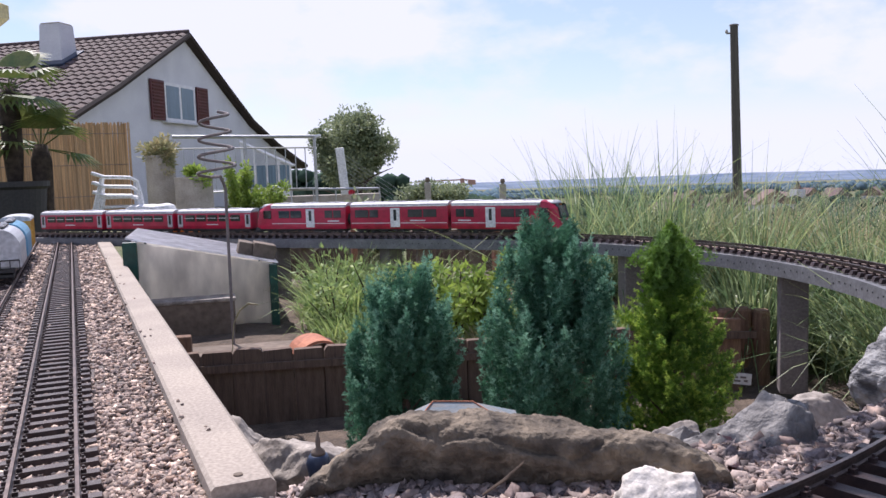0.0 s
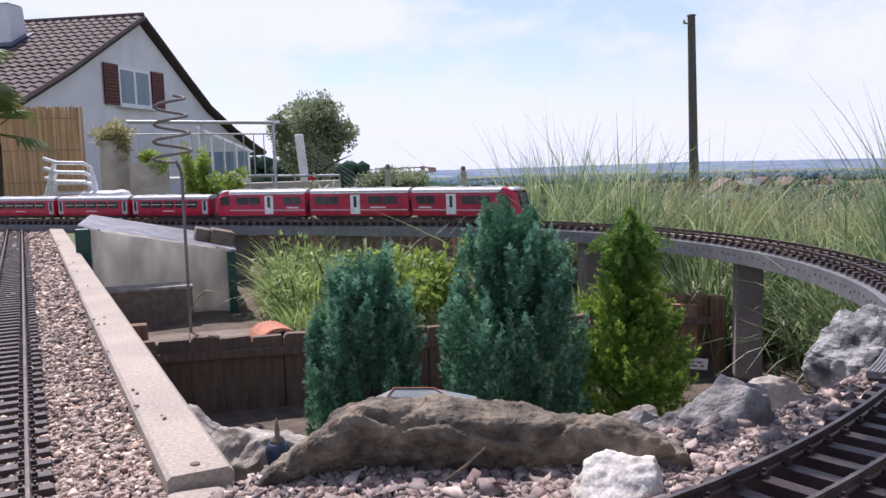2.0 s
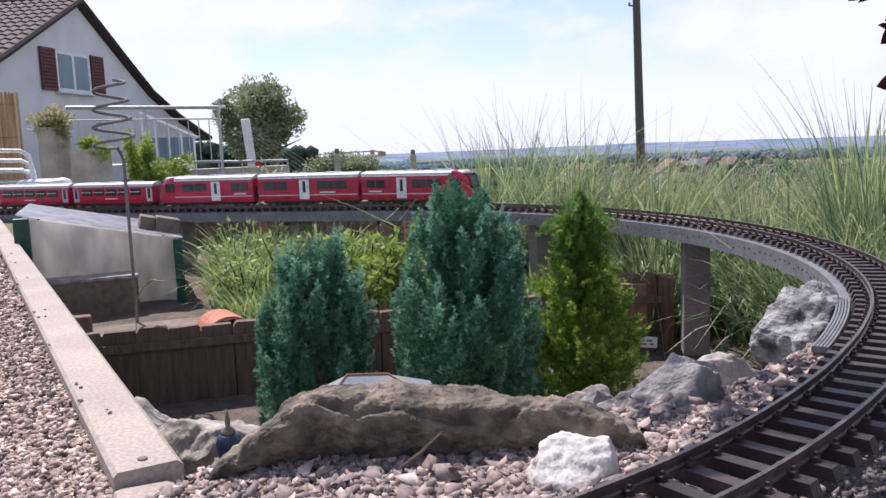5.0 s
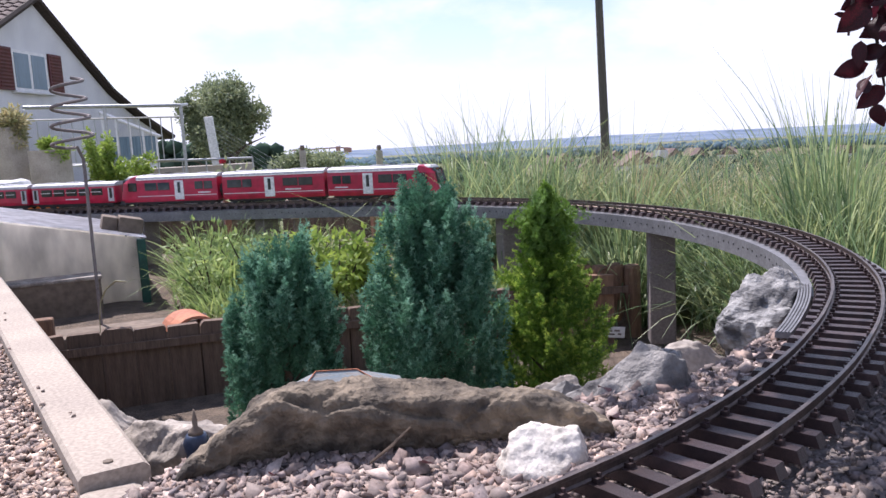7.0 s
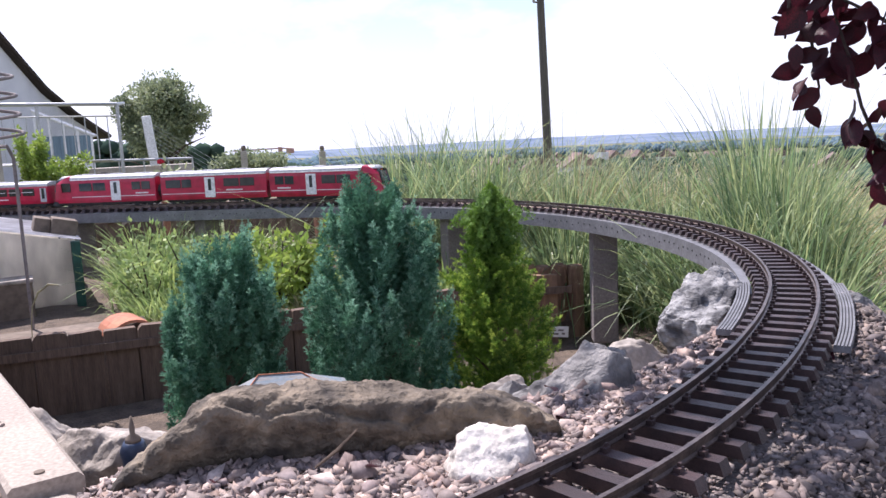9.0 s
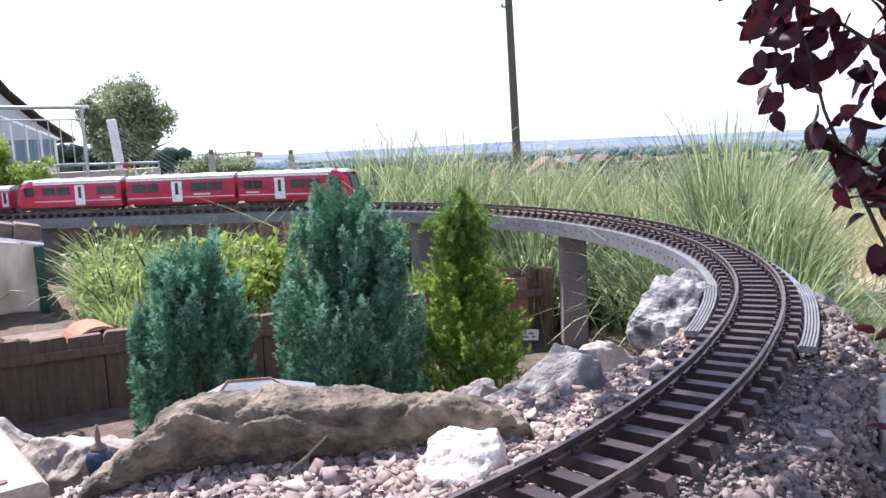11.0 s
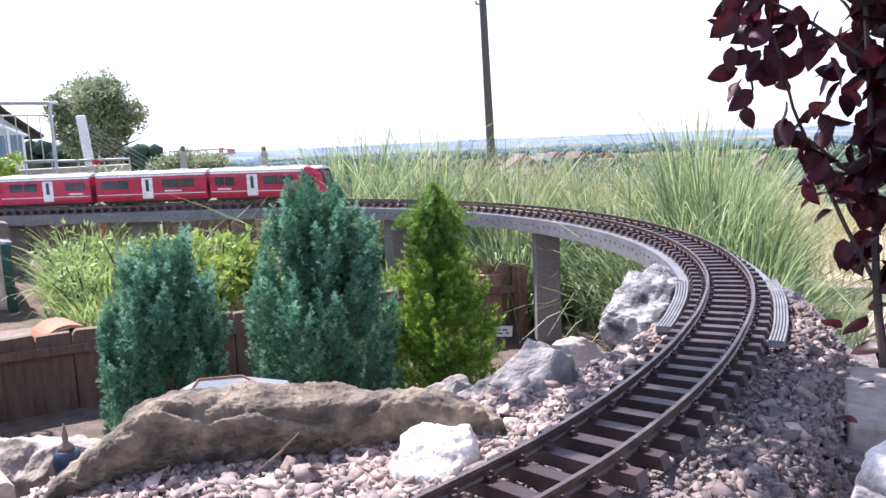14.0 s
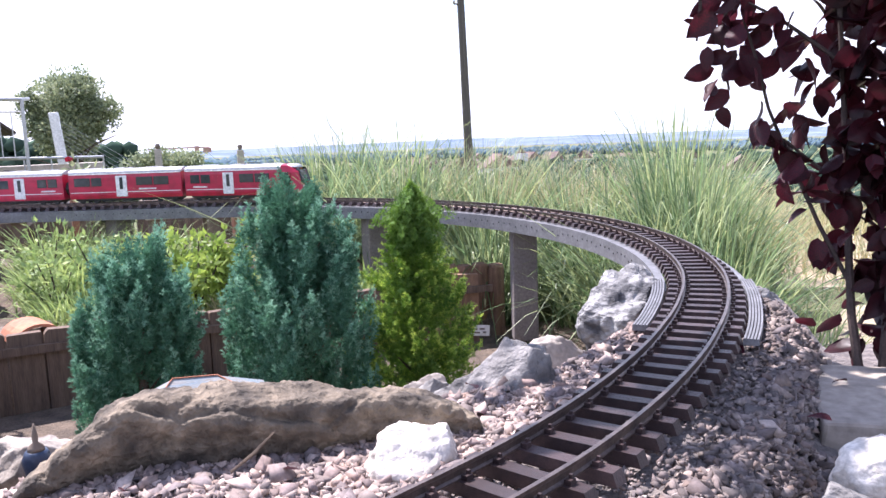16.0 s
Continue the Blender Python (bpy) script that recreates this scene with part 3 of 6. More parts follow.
def build_viaduct():
    root = tagged(empty("viaduct"), "grey metal girder viaduct on square posts", "viaduct")
    chan = [(-0.004, -0.030), (0.007, -0.030), (0.007, -0.027), (-0.001, -0.027), (-0.001, -0.003), (0.007, -0.003), (0.007, 0.0), (-0.004, 0.0)]
    for off, flip in ((-0.050, -1), (0.050, 1)):
        prof = [(x * -flip, z) for x, z in chan]
        if flip > 0:
            prof = prof[::-1]
        part("girder", sweep(bmesh.new(), arc_points(-0.66, 3.4, off, -0.0175, 140), prof), M["girder"], root, "grey channel girder with a row of holes")
    # No openings are cut; dark discs paint the shade of the holes.
    hole = finish("hole", lathe(bmesh.new(), [(0.0016, 0), (0.0016, 0.0012)], 8), M["hole"])
    for k in range(96):
        s = -0.42 + k * 0.0225
        p, d = line(s)
        ob = new("hole", hole)
        ob.parent = root
        side = Vector((-d.y, d.x, 0))
        ob.matrix_basis = Matrix.Translation(p + side * 0.0536 + Vector((0, 0, -0.0325 + (0.003 if k % 4 else -0.002)))) @ side.to_track_quat("Z", "Y").to_matrix().to_4x4()
    deck = [(-0.048, -0.021), (0.048, -0.021), (0.048, -0.018), (-0.048, -0.018)]
    part("deck", sweep(bmesh.new(), arc_points(-0.52, 3.4, 0, 0, 140), deck), M["girder"], root)
    for s, foot in ((0.262, -0.30), (0.80, LOW), (1.14, LOW), (1.62, LOW), (2.05, LOW), (2.6, LOW)):
        p, d = line(s)
        h = -0.047 - foot
        b = boxed((0.056, 0.052, h), (0, 0, foot + h / 2), bevel=0.004)
        ob = part("post", b, M["post"], root, "square dark grey post")
        ob.matrix_basis = pose(p.x, p.y, 0, 0, 0, math.degrees(math.atan2(d.y, d.x)) + 62)
    return root


build_viaduct()


def build_ramp(name, s0, s1, off, w, z, label):
    """A short ribbed board lying along the track where the girder meets the bank."""
    root = tagged(empty(name), label, "ribbed board")
    prof = [(-w / 2, -0.004), (w / 2, -0.004)]
    n = 5
    for k in range(n, 0, -1):
        x1, x0 = -w / 2 + w * k / n, -w / 2 + w * (k - 1) / n
        g = w / n * 0.18
        prof += [(x1 - g, 0.0022), (x0 + g, 0.0022), (x0 + g * 0.3, 0.0)]
    part("board", sweep(bmesh.new(), arc_points(s0, s1, off, z, 12), prof), M["girder"], root)
    return root


build_ramp("ramp_board", -0.86, -0.60, -0.0525, 0.015, -0.015, "grey ribbed board along the inner rail")
build_ramp("ramp_board", -0.89, -0.61, 0.050, 0.014, -0.014, "grey ribbed board along the outer rail")


# ---- kerb, ballast and rocks ----
KD = Vector((-0.41, 0.912, 0)).normalized()


def build_kerb():
    root = tagged(empty("concrete_kerb"), "long pale concrete kerb with a chipped end", "kerb")
    b = bmesh.new()
    pts = [Vector((-0.150, 0.578, -0.03)) + KD * t for t in np.linspace(0, 2.85, 40)]
    sweep(b, pts, [(-0.024, -0.33), (0.023, -0.33), (0.023, -0.004), (0.019, 0.0), (-0.021, 0.0), (-0.024, -0.003)])
    for v in b.verts:
        v.co.z += 0.0006 * noise.noise(v.co * 30)
    bmesh.ops.recalc_face_normals(b, faces=b.faces)
    part("kerb_stone", b, M["concrete"], root)
    b = bmesh.new()
    p = Vector((-0.146, 0.553, -0.045))
    box(b, (0.042, 0.05, 0.05), p - Vector((0, 0, 0.02)), (0, 3, math.degrees(math.atan2(KD.y, KD.x)) - 90), 0.006)
    part("end_block", b, M["concrete"], root, "lower broken concrete block at the kerb's end")
    hole = part("bolt_hole", lathe(bmesh.new(), [(0.0035, 0), (0.0035, 0.0012), (0.002, 0.0016)], 12), M["trough"], root, "rusty bolt hole")
    hole.matrix_basis = pose(-0.158, 0.592, -0.0300)
    return root


build_kerb()


def in_ballast(x, y):
    t = (y - 0.567) / 2.514
    return x < -0.172 - 1.13 * t + (0.0 if y > 0.54 else 0.04)


def build_ballast():
    verts = [(-2.7, -0.4, -0.047), (-0.05, -0.4, -0.047), (-0.15, 0.555, -0.047), (-1.33, 3.14, -0.047), (-1.6, 3.7, -0.047), (-2.7, 3.7, -0.047)]
    b = bmesh.new()
    top = [b.verts.new(v) for v in verts]
    low = [b.verts.new((x, y, LOW - 0.02)) for x, y, z in verts]
    b.faces.new(top)
    for k in range(6):
        b.faces.new((top[k], low[k], low[(k + 1) % 6], top[(k + 1) % 6]))
    tagged(part("ballast_bed", b, M["bed"]), "raised bed of grey railway ballast", "ballast bed", kind="structure")
    rng = np.random.default_rng(5)
    cs, ss = [], []
    d = (LB - LA).normalized()
    while len(cs) < 32000:
        y = 0.40 + 3.0 * rng.random() ** 2.2
        x = -0.08 - y * 0.62 + rng.random() * (0.08 + y * 0.62)
        if not in_ballast(x, y):
            if in_ballast(x - 0.022, y) and rng.random() < 0.02 and y > 0.7:
                s = rng.uniform(0.0015, 0.003)
                cs.append((x, y, -0.029))
                ss.append(s)
            continue
        off = abs((x - LA.x) * d.y - (y - LA.y) * d.x)
        s = rng.uniform(0.0020, 0.0042) * (1 + max(0, y - 0.9) * 0.5)
        if off < 0.046 and rng.random() < 0.45:
            continue
        z = -0.0465 + s * rng.uniform(0.0, 0.7)
        if off < 0.046:
            z = -0.0455
        cs.append((x, y, z))
        ss.append(s)
    v, f = scatter_lumps(rng, cs, ss, 0.72, 0.30, True)
    tagged(part("ballast_stones", fast_mesh("ballast_stones", v, f, M["ballast"]), None), "brownish grey crushed stone ballast", "ballast", kind="stuff")


build_ballast()


def rock(name, at, size, mat, label, seed=0, rough=0.22, sub=5, turn=(0, 0, 0), cut=0.0, faces=()):
    """An angular stone: a ball cut by random planes and roughened at three scales."""
    r = random.Random(seed)
    b = bmesh.new()
    bmesh.ops.create_icosphere(b, subdivisions=sub, radius=1)
    planes = [(Vector((r.gauss(0, 1), r.gauss(0, 1), r.gauss(0, 0.8))).normalized(), r.uniform(0.5 + cut, 0.85 + cut * 0.4)) for _ in range(15)]
    if faces:
        planes = [(Vector(n).normalized(), d) for n, d in faces] + planes[:5]
    off = Vector((seed * 3.1, seed * 1.7, seed))
    for v in b.verts:
        p = v.co.copy()
        for n, d in planes:
            h = p.dot(n) - d
            if h > 0:
                p -= n * h * 0.97
        p *= 1 + rough * 0.7 * noise.fractal(p * 1.6 + off, 1.0, 2.0, 2) + rough * 0.30 * noise.fractal(p * 6 + off, 0.7, 2.1, 4) - rough * 0.25 * abs(noise.noise(p * 4 + off)) ** 0.6
        v.co = Vector((p.x * size[0], p.y * size[1], p.z * size[2])) * 1.18
    me = finish(name, b, mat, True)
    ob = new(name, me)
    ob.matrix_basis = pose(*at, *turn)
    return tagged(ob, label, "rock")


def build_long_rock():
    xs = [-0.118, -0.100, -0.080, -0.050, -0.025, 0.02, 0.06, 0.12, 0.165, 0.185, 0.20]
    top = [-0.040, -0.020, -0.004, 0.0165, 0.0235, 0.0175, 0.0115, 0.0060, -0.003, -0.014, -0.035]
    b = bmesh.new()
    nu, nv = 240, 90
    rows = []
    for i in range(nu + 1):
        x = -0.118 + 0.318 * i / nu
        t = lerp_list(xs, top, x)
        half = 0.034 * math.sqrt(max(0.04, 1 - ((x - 0.040) / 0.166) ** 2))
        mid = 0.566 - 0.12 * (x - 0.04) ** 2 / 0.1
        ring = []
        for j in range(nv):
            a = 2 * math.pi * j / nv
            c, s = math.cos(a), math.sin(a)
            c, s = math.copysign(abs(c) ** 0.5, c), math.copysign(abs(s) ** 0.5, s)
            z = -0.058 + (t + 0.058) * (0.5 + 0.5 * s)
            y = mid + half * c * (0.92 - 0.10 * (0.5 + 0.5 * s)) - 0.006 * s
            p = Vector((x, y, z))
            crag = noise.voronoi(p * Vector((13, 13, 24)))[0]
            k = 0.0032 * noise.fractal(p * 24, 1.0, 2.0, 3) + 0.0017 * noise.fractal(p * Vector((110, 110, 170)), 0.5, 2.1, 5) - 0.0032 * max(0.0, 0.10 - (crag[1] - crag[0])) / 0.10
            ledge = 0.0018 * math.sin(p.z * 330 + p.x * 60 + 3 * noise.noise(p * 20))
            if c < 0 and s < 0.75:
                k -= 0.014 * (0.75 - s) / 1.75
            n = Vector((0, c, s))
            ring.append(b.verts.new(p + n * (k + ledge * abs(c))))
        rows.append(ring)
    for a, c in zip(rows, rows[1:]):
        for j in range(nv):
            b.faces.new((a[j], a[(j + 1) % nv], c[(j + 1) % nv], c[j]))
    b.faces.new(rows[0])
    b.faces.new(list(reversed(rows[-1])))
    return tagged(part("long_boulder", b, M["brownrock"], smooth=True), "long brown layered boulder lying on the gravel", "rock")


build_long_rock()
rock("white_stone", (0.139, 0.494, -0.029), (0.036, 0.026, 0.031), M["whiterock"], "chalky white stone beside the track", 3, 0.16, turn=(0, 18, 20), cut=0.12, faces=(((-0.5, -0.5, 0.7), 0.55), ((0.7, -0.4, 0.5), 0.5), ((0.1, -0.95, 0.2), 0.6), ((0, 0.1, 1), 0.75)))
rock("grey_boulder", (0.256, 0.630, -0.034), (0.056, 0.036, 0.054), M["greyrock"], "dark grey peaked boulder with white patches", 8, 0.24, turn=(0, 0, 8), faces=(((-0.62, -0.30, 0.72), 0.42), ((0.90, -0.25, 0.35), 0.55), ((0.25, -0.90, 0.35), 0.55), ((-0.1, 0.8, 0.5), 0.5)))
rock("pale_boulder", (0.378, 0.82, -0.098), (0.074, 0.045, 0.042), M["palerock"], "pale brown boulder below the viaduct", 12, 0.22)
rock("small_boulder", (0.212, 0.70, -0.062), (0.026, 0.02, 0.022), M["greyrock"], "small grey boulder on the bank", 14, 0.22)
rock("veined_boulder", (0.503, 0.895, -0.060), (0.066, 0.055, 0.070), M["veinrock"], "large grey and white veined boulder under the girder", 21, 0.34, turn=(0, 10, 40))
rock("veined_boulder", (0.622, 0.80, -0.068), (0.050, 0.06, 0.055), M["veinrock"], "dark grey boulder beside the track", 23, 0.2)
rock("pointed_stone", (0.25, 0.90, -0.135), (0.045, 0.03, 0.036), M["palerock"], "pointed pale stone among the shrubs", 27, 0.12)
rock("pale_rock", (-0.165, 0.90, -0.16), (0.075, 0.05, 0.068), M["palerock"], "pale grey rock behind the kerb's end", 31, 0.22)
rock("pale_rock", (-0.235, 0.95, -0.165), (0.06, 0.05, 0.062), M["palerock"], "pale weathered rock behind the kerb", 33, 0.2)
rock("white_stone", (0.380, 0.378, -0.030), (0.027, 0.022, 0.021), M["whiterock"], "rounded white stone on the gravel", 37, 0.14, cut=0.25)
rock("round_stone", (0.335, 0.352, -0.034), (0.018, 0.02, 0.02), M["greyrock"], "rounded grey stone on the gravel", 38, 0.14)
rock("bed_stone", (-0.18, 1.80, -0.185), (0.035, 0.03, 0.022), M["palerock"], "pale stone behind the palisade", 41, 0.15, 3)


def build_slabs():
    for at, size, turn in (((0.516, 0.500, -0.047), (0.15, 0.11, 0.024), 51), ((0.528, 0.612, -0.052), (0.05, 0.05, 0.024), 48), ((0.615, 0.42, -0.055), (0.15, 0.13, 0.024), 50)):
        b = boxed(size, (0, 0, 0), bevel=0.003)
        bmesh.ops.subdivide_edges(b, edges=b.edges[:], cuts=3, use_grid_fill=True)
        for v in b.verts:
            v.co += Vector((noise.noise(v.co * 40), noise.noise(v.co * 40 + Vector((9, 0, 0))), 0.6 * noise.noise(v.co * 30 + Vector((0, 9, 0))))) * 0.003
        ob = part("stone_slab", b, M["slab"], smooth=False)
        ob.matrix_basis = pose(*at, 0, 0, turn)
        tagged(ob, "pale flat stone slab beside the gravel", "slab")


build_slabs()


def build_small_near():
    b = lathe(bmesh.new(), [(0.0048, 0), (0.0048, 0.07), (0.004, 0.072)], 14)
    ob = part("round_peg", b, M["post"], smooth=False)
    ob.matrix_basis = pose(-0.113, 0.60, -0.118)
    tagged(ob, "short grey round peg beside the kerb", "peg")
    root = tagged(empty("glazed_jar", pose(-0.108, 0.655, -0.113)), "small dark blue glazed jar with a pointed stopper", "jar")
    part("body", lathe(bmesh.new(), [(0.004, 0), (0.006, 0.03), (0.0065, 0.045), (0.0095, 0.062), (0.0105, 0.068), (0.0085, 0.073), (0.0075, 0.075)], 18), M["darkblue"], root, smooth=True)
    part("stopper", lathe(bmesh.new(), [(0.006, 0.075), (0.0055, 0.078), (0.002, 0.081), (0.0022, 0.086), (0.0006, 0.095)], 12), M["trough"], root, "brown pointed stopper", smooth=True)


build_small_near()


def build_model_house(at, turn, w, d, roof_h, wall_h, roofmat, label):
    root = tagged(empty("model_house", pose(*at, 0, 0, turn)), label, "model house")
    part("wall", boxed((w * 0.86, d * 0.86, wall_h), (0, 0, -wall_h / 2)), M["plaster"], root)
    b = bmesh.new()
    o = [b.verts.new((x * w / 2, y * d / 2, 0)) for x, y in ((-1, -1), (1, -1), (1, 1), (-1, 1))]
    u = [b.verts.new((x * w / 2, y * d / 2, -0.003)) for x, y in ((-1, -1), (1, -1), (1, 1), (-1, 1))]
    p, q = b.verts.new((-w * 0.24, 0, roof_h)), b.verts.new((w * 0.1, 0, roof_h * 0.92))
    for f in ((o[0], o[1], q, p), (o[1], o[2], q), (o[2], o[3], p, q), (o[3], o[0], p), (u[3], u[2], u[1], u[0])):
        b.faces.new(f)
    for k in range(4):
        b.faces.new((o[k], u[k], u[(k + 1) % 4], o[(k + 1) % 4]))
    part("roof", b, roofmat, root, "pale blue and brown striped hipped roof")
    t = tube(bmesh.new(), [(-w / 2, -d / 2, 0.001), (-w * 0.24, 0, roof_h + 0.001), (w * 0.1, 0, roof_h * 0.92 + 0.001), (w / 2, -d / 2, 0.001)], 0.0008, 6)
    part("ridge", t, M["terracotta"], root)
    return root


build_model_house((0.016, 0.985, -0.121), 2, 0.145, 0.10, 0.030, 0.215, M["slate"], "small model house with a striped hipped roof")


# ---- palisade and garden bed ----
PAL = [(-0.75, 1.60), (-0.53, 1.668), (-0.2, 1.74), (0.1, 1.81), (0.4, 1.855), (0.63, 1.845), (0.70, 1.825)]


def build_palisade():
    root = tagged(empty("palisade"), "low dark brown wooden palisade edging the raised bed", "palisade")
    pts = [Vector((*p, 0)) for p in PAL]
    plank = []
    for k in range(3):
        b = bmesh.new()
        w, h = 0.0605, 0.20
        c = (0.005, 0.003, 0.008)[k]
        extruded(b, [(-w / 2, 0), (w / 2, 0), (w / 2, h - c), (w / 2 - c * 0.4, h - c * 0.25), (w / 2 - c, h), (-w / 2 + c, h + 0.002 * (k - 1)), (-w / 2 + c * 0.4, h - c * 0.25), (-w / 2, h - c)], 0.020)
        plank.append(finish("plank", b, M["palisade"]))
    # Same planks in the sun-lightened colour, used at the right end.
    lit_planks = [m.copy() for m in plank]
    for m in lit_planks:
        m.materials[0] = M["palisade_lit"]
    length = [0]
    for a, b in zip(pts, pts[1:]):
        length.append(length[-1] + (b - a).length)
    s, k = 0.03, 0
    rr = random.Random(2)
    while s < length[-1]:
        j = max(i for i in range(len(length) - 1) if length[i] <= s)
        d = (pts[j + 1] - pts[j]).normalized()
        p = pts[j] + d * (s - length[j])
        top = lerp_list([-0.75, -0.2, 0.1, 0.45, 0.7], [-0.165, -0.175, -0.19, -0.18, -0.165], p.x)
        ob = new("plank", (lit_planks if p.x > 0.5 else plank)[k % 3])
        ob.parent = root
        ob.matrix_basis = pose(p.x, p.y, top - 0.20 + rr.uniform(-0.003, 0.003), rr.uniform(-1.2, 1.2), rr.uniform(-0.5, 0.5), math.degrees(math.atan2(d.y, d.x)))
        s += 0.0632
        k += 1
    b = bmesh.new()
    bp = []
    for x, y in PAL:
        top = lerp_list([-0.75, -0.2, 0.1, 0.45, 0.7], [-0.165, -0.175, -0.19, -0.18, -0.165], x)
        bp.append(Vector((x, y - 0.006, top - 0.034)))
    sweep(b, bp, [(-0.004, -0.008), (0.004, -0.008), (0.004, 0.008), (-0.004, 0.008)])
    part("batten", b, M["palisade"], root)
    r2 = tagged(empty("palisade_return"), "short row of rounded brown wooden palisades", "palisade")
    for k in range(4):
        b = lathe(bmesh.new(), [(0.021, 0), (0.021, 0.205), (0.017, 0.211)], 14)
        ob = part("stake", b, M["palisade_lit"], r2)
        ob.matrix_basis = pose(0.735 - k * 0.037, 1.885 + k * 0.012, -0.365 + 0.004 * (k % 2))
    tag = tagged(empty("plant_tag", pose(0.655, 1.79, -0.292, 0, 4, -14)), "small white plant tag with printed specks", "plant tag")
    part("card", boxed((0.044, 0.002, 0.026), bevel=0.0006), M["whitepaint"], tag)
    for dx, dz, w in ((-0.012, 0.003, 0.010), (0.004, 0.004, 0.012), (-0.008, -0.005, 0.014), (0.010, -0.004, 0.008)):
        part("print", boxed((w, 0.001, 0.004), (dx, -0.0016, dz)), M["post"], tag)


build_palisade()


def build_bed():
    xs, ys = np.linspace(-1.35, 0.72, 60), np.linspace(0, 1, 26)
    verts, faces = [], []
    for v in ys:
        for x in xs:
            y0 = float(np.interp(x, [p[0] for p in PAL], [p[1] for p in PAL])) + 0.02
            y = y0 + (3.05 - y0) * v
            z = -0.245 + 0.06 * v + 0.018 * noise.fractal(Vector((x * 4, y * 4, 0)), 1, 2, 3)
            verts.append((x, y, z if 0 < v < 1 else LOW - 0.03))
    w = len(xs)
    for j in range(len(ys) - 1):
        for i in range(w - 1):
            a = j * w + i
            faces.append((a, a + 1, a + 1 + w, a + w))
    tagged(part("garden_bed", mesh_of("garden_bed", verts, faces, M["soil"], True), None), "raised garden bed of dark soil", "garden bed", kind="structure")


build_bed()


def build_pit():
    b = bmesh.new()
    box(b, (2.4, 1.9, 0.02), (0.15, 1.0, LOW), bevel=0.002)
    tagged(part("pit_ground", b, M["soil"]), "dark bare soil below the palisade", "soil", kind="structure")


build_pit()


# ---- conifers ----
def sprays(rng, pos, direction, length, width, fan=5):
    """Small flat sprays of narrow leaflets; returns verts and triangles."""
    n = len(pos)
    d = direction / np.linalg.norm(direction, axis=1, keepdims=True)
    ref = rng.normal(size=(n, 3))
    side = np.cross(d, ref)
    side /= np.linalg.norm(side, axis=1, keepdims=True)
    vs, fs = [], []
    base = 0
    for k in range(fan):
        a = (k - (fan - 1) / 2) * 0.42
        st = (0.12 + 0.18 * abs(k - (fan - 1) / 2))
        root = pos + d * (length * st * 0.8)[:, None]
        dirk = d * math.cos(a) + side * math.sin(a)
        ln = length * (1 - 0.16 * abs(k - (fan - 1) / 2))
        tip = root + dirk * ln[:, None] * 0.75
        mid = root + dirk * ln[:, None] * 0.4
        nr = np.cross(dirk, np.cross(d, side)) * width[:, None]
        tri = np.stack([root, mid + nr, tip, mid - nr], 1)
        vs.append(tri)
    v = np.stack(vs, 1).reshape(-1, 3)
    q = np.arange(n * fan)[:, None] * 4 + np.array([0, 1, 2, 3])[None]
    return v, q


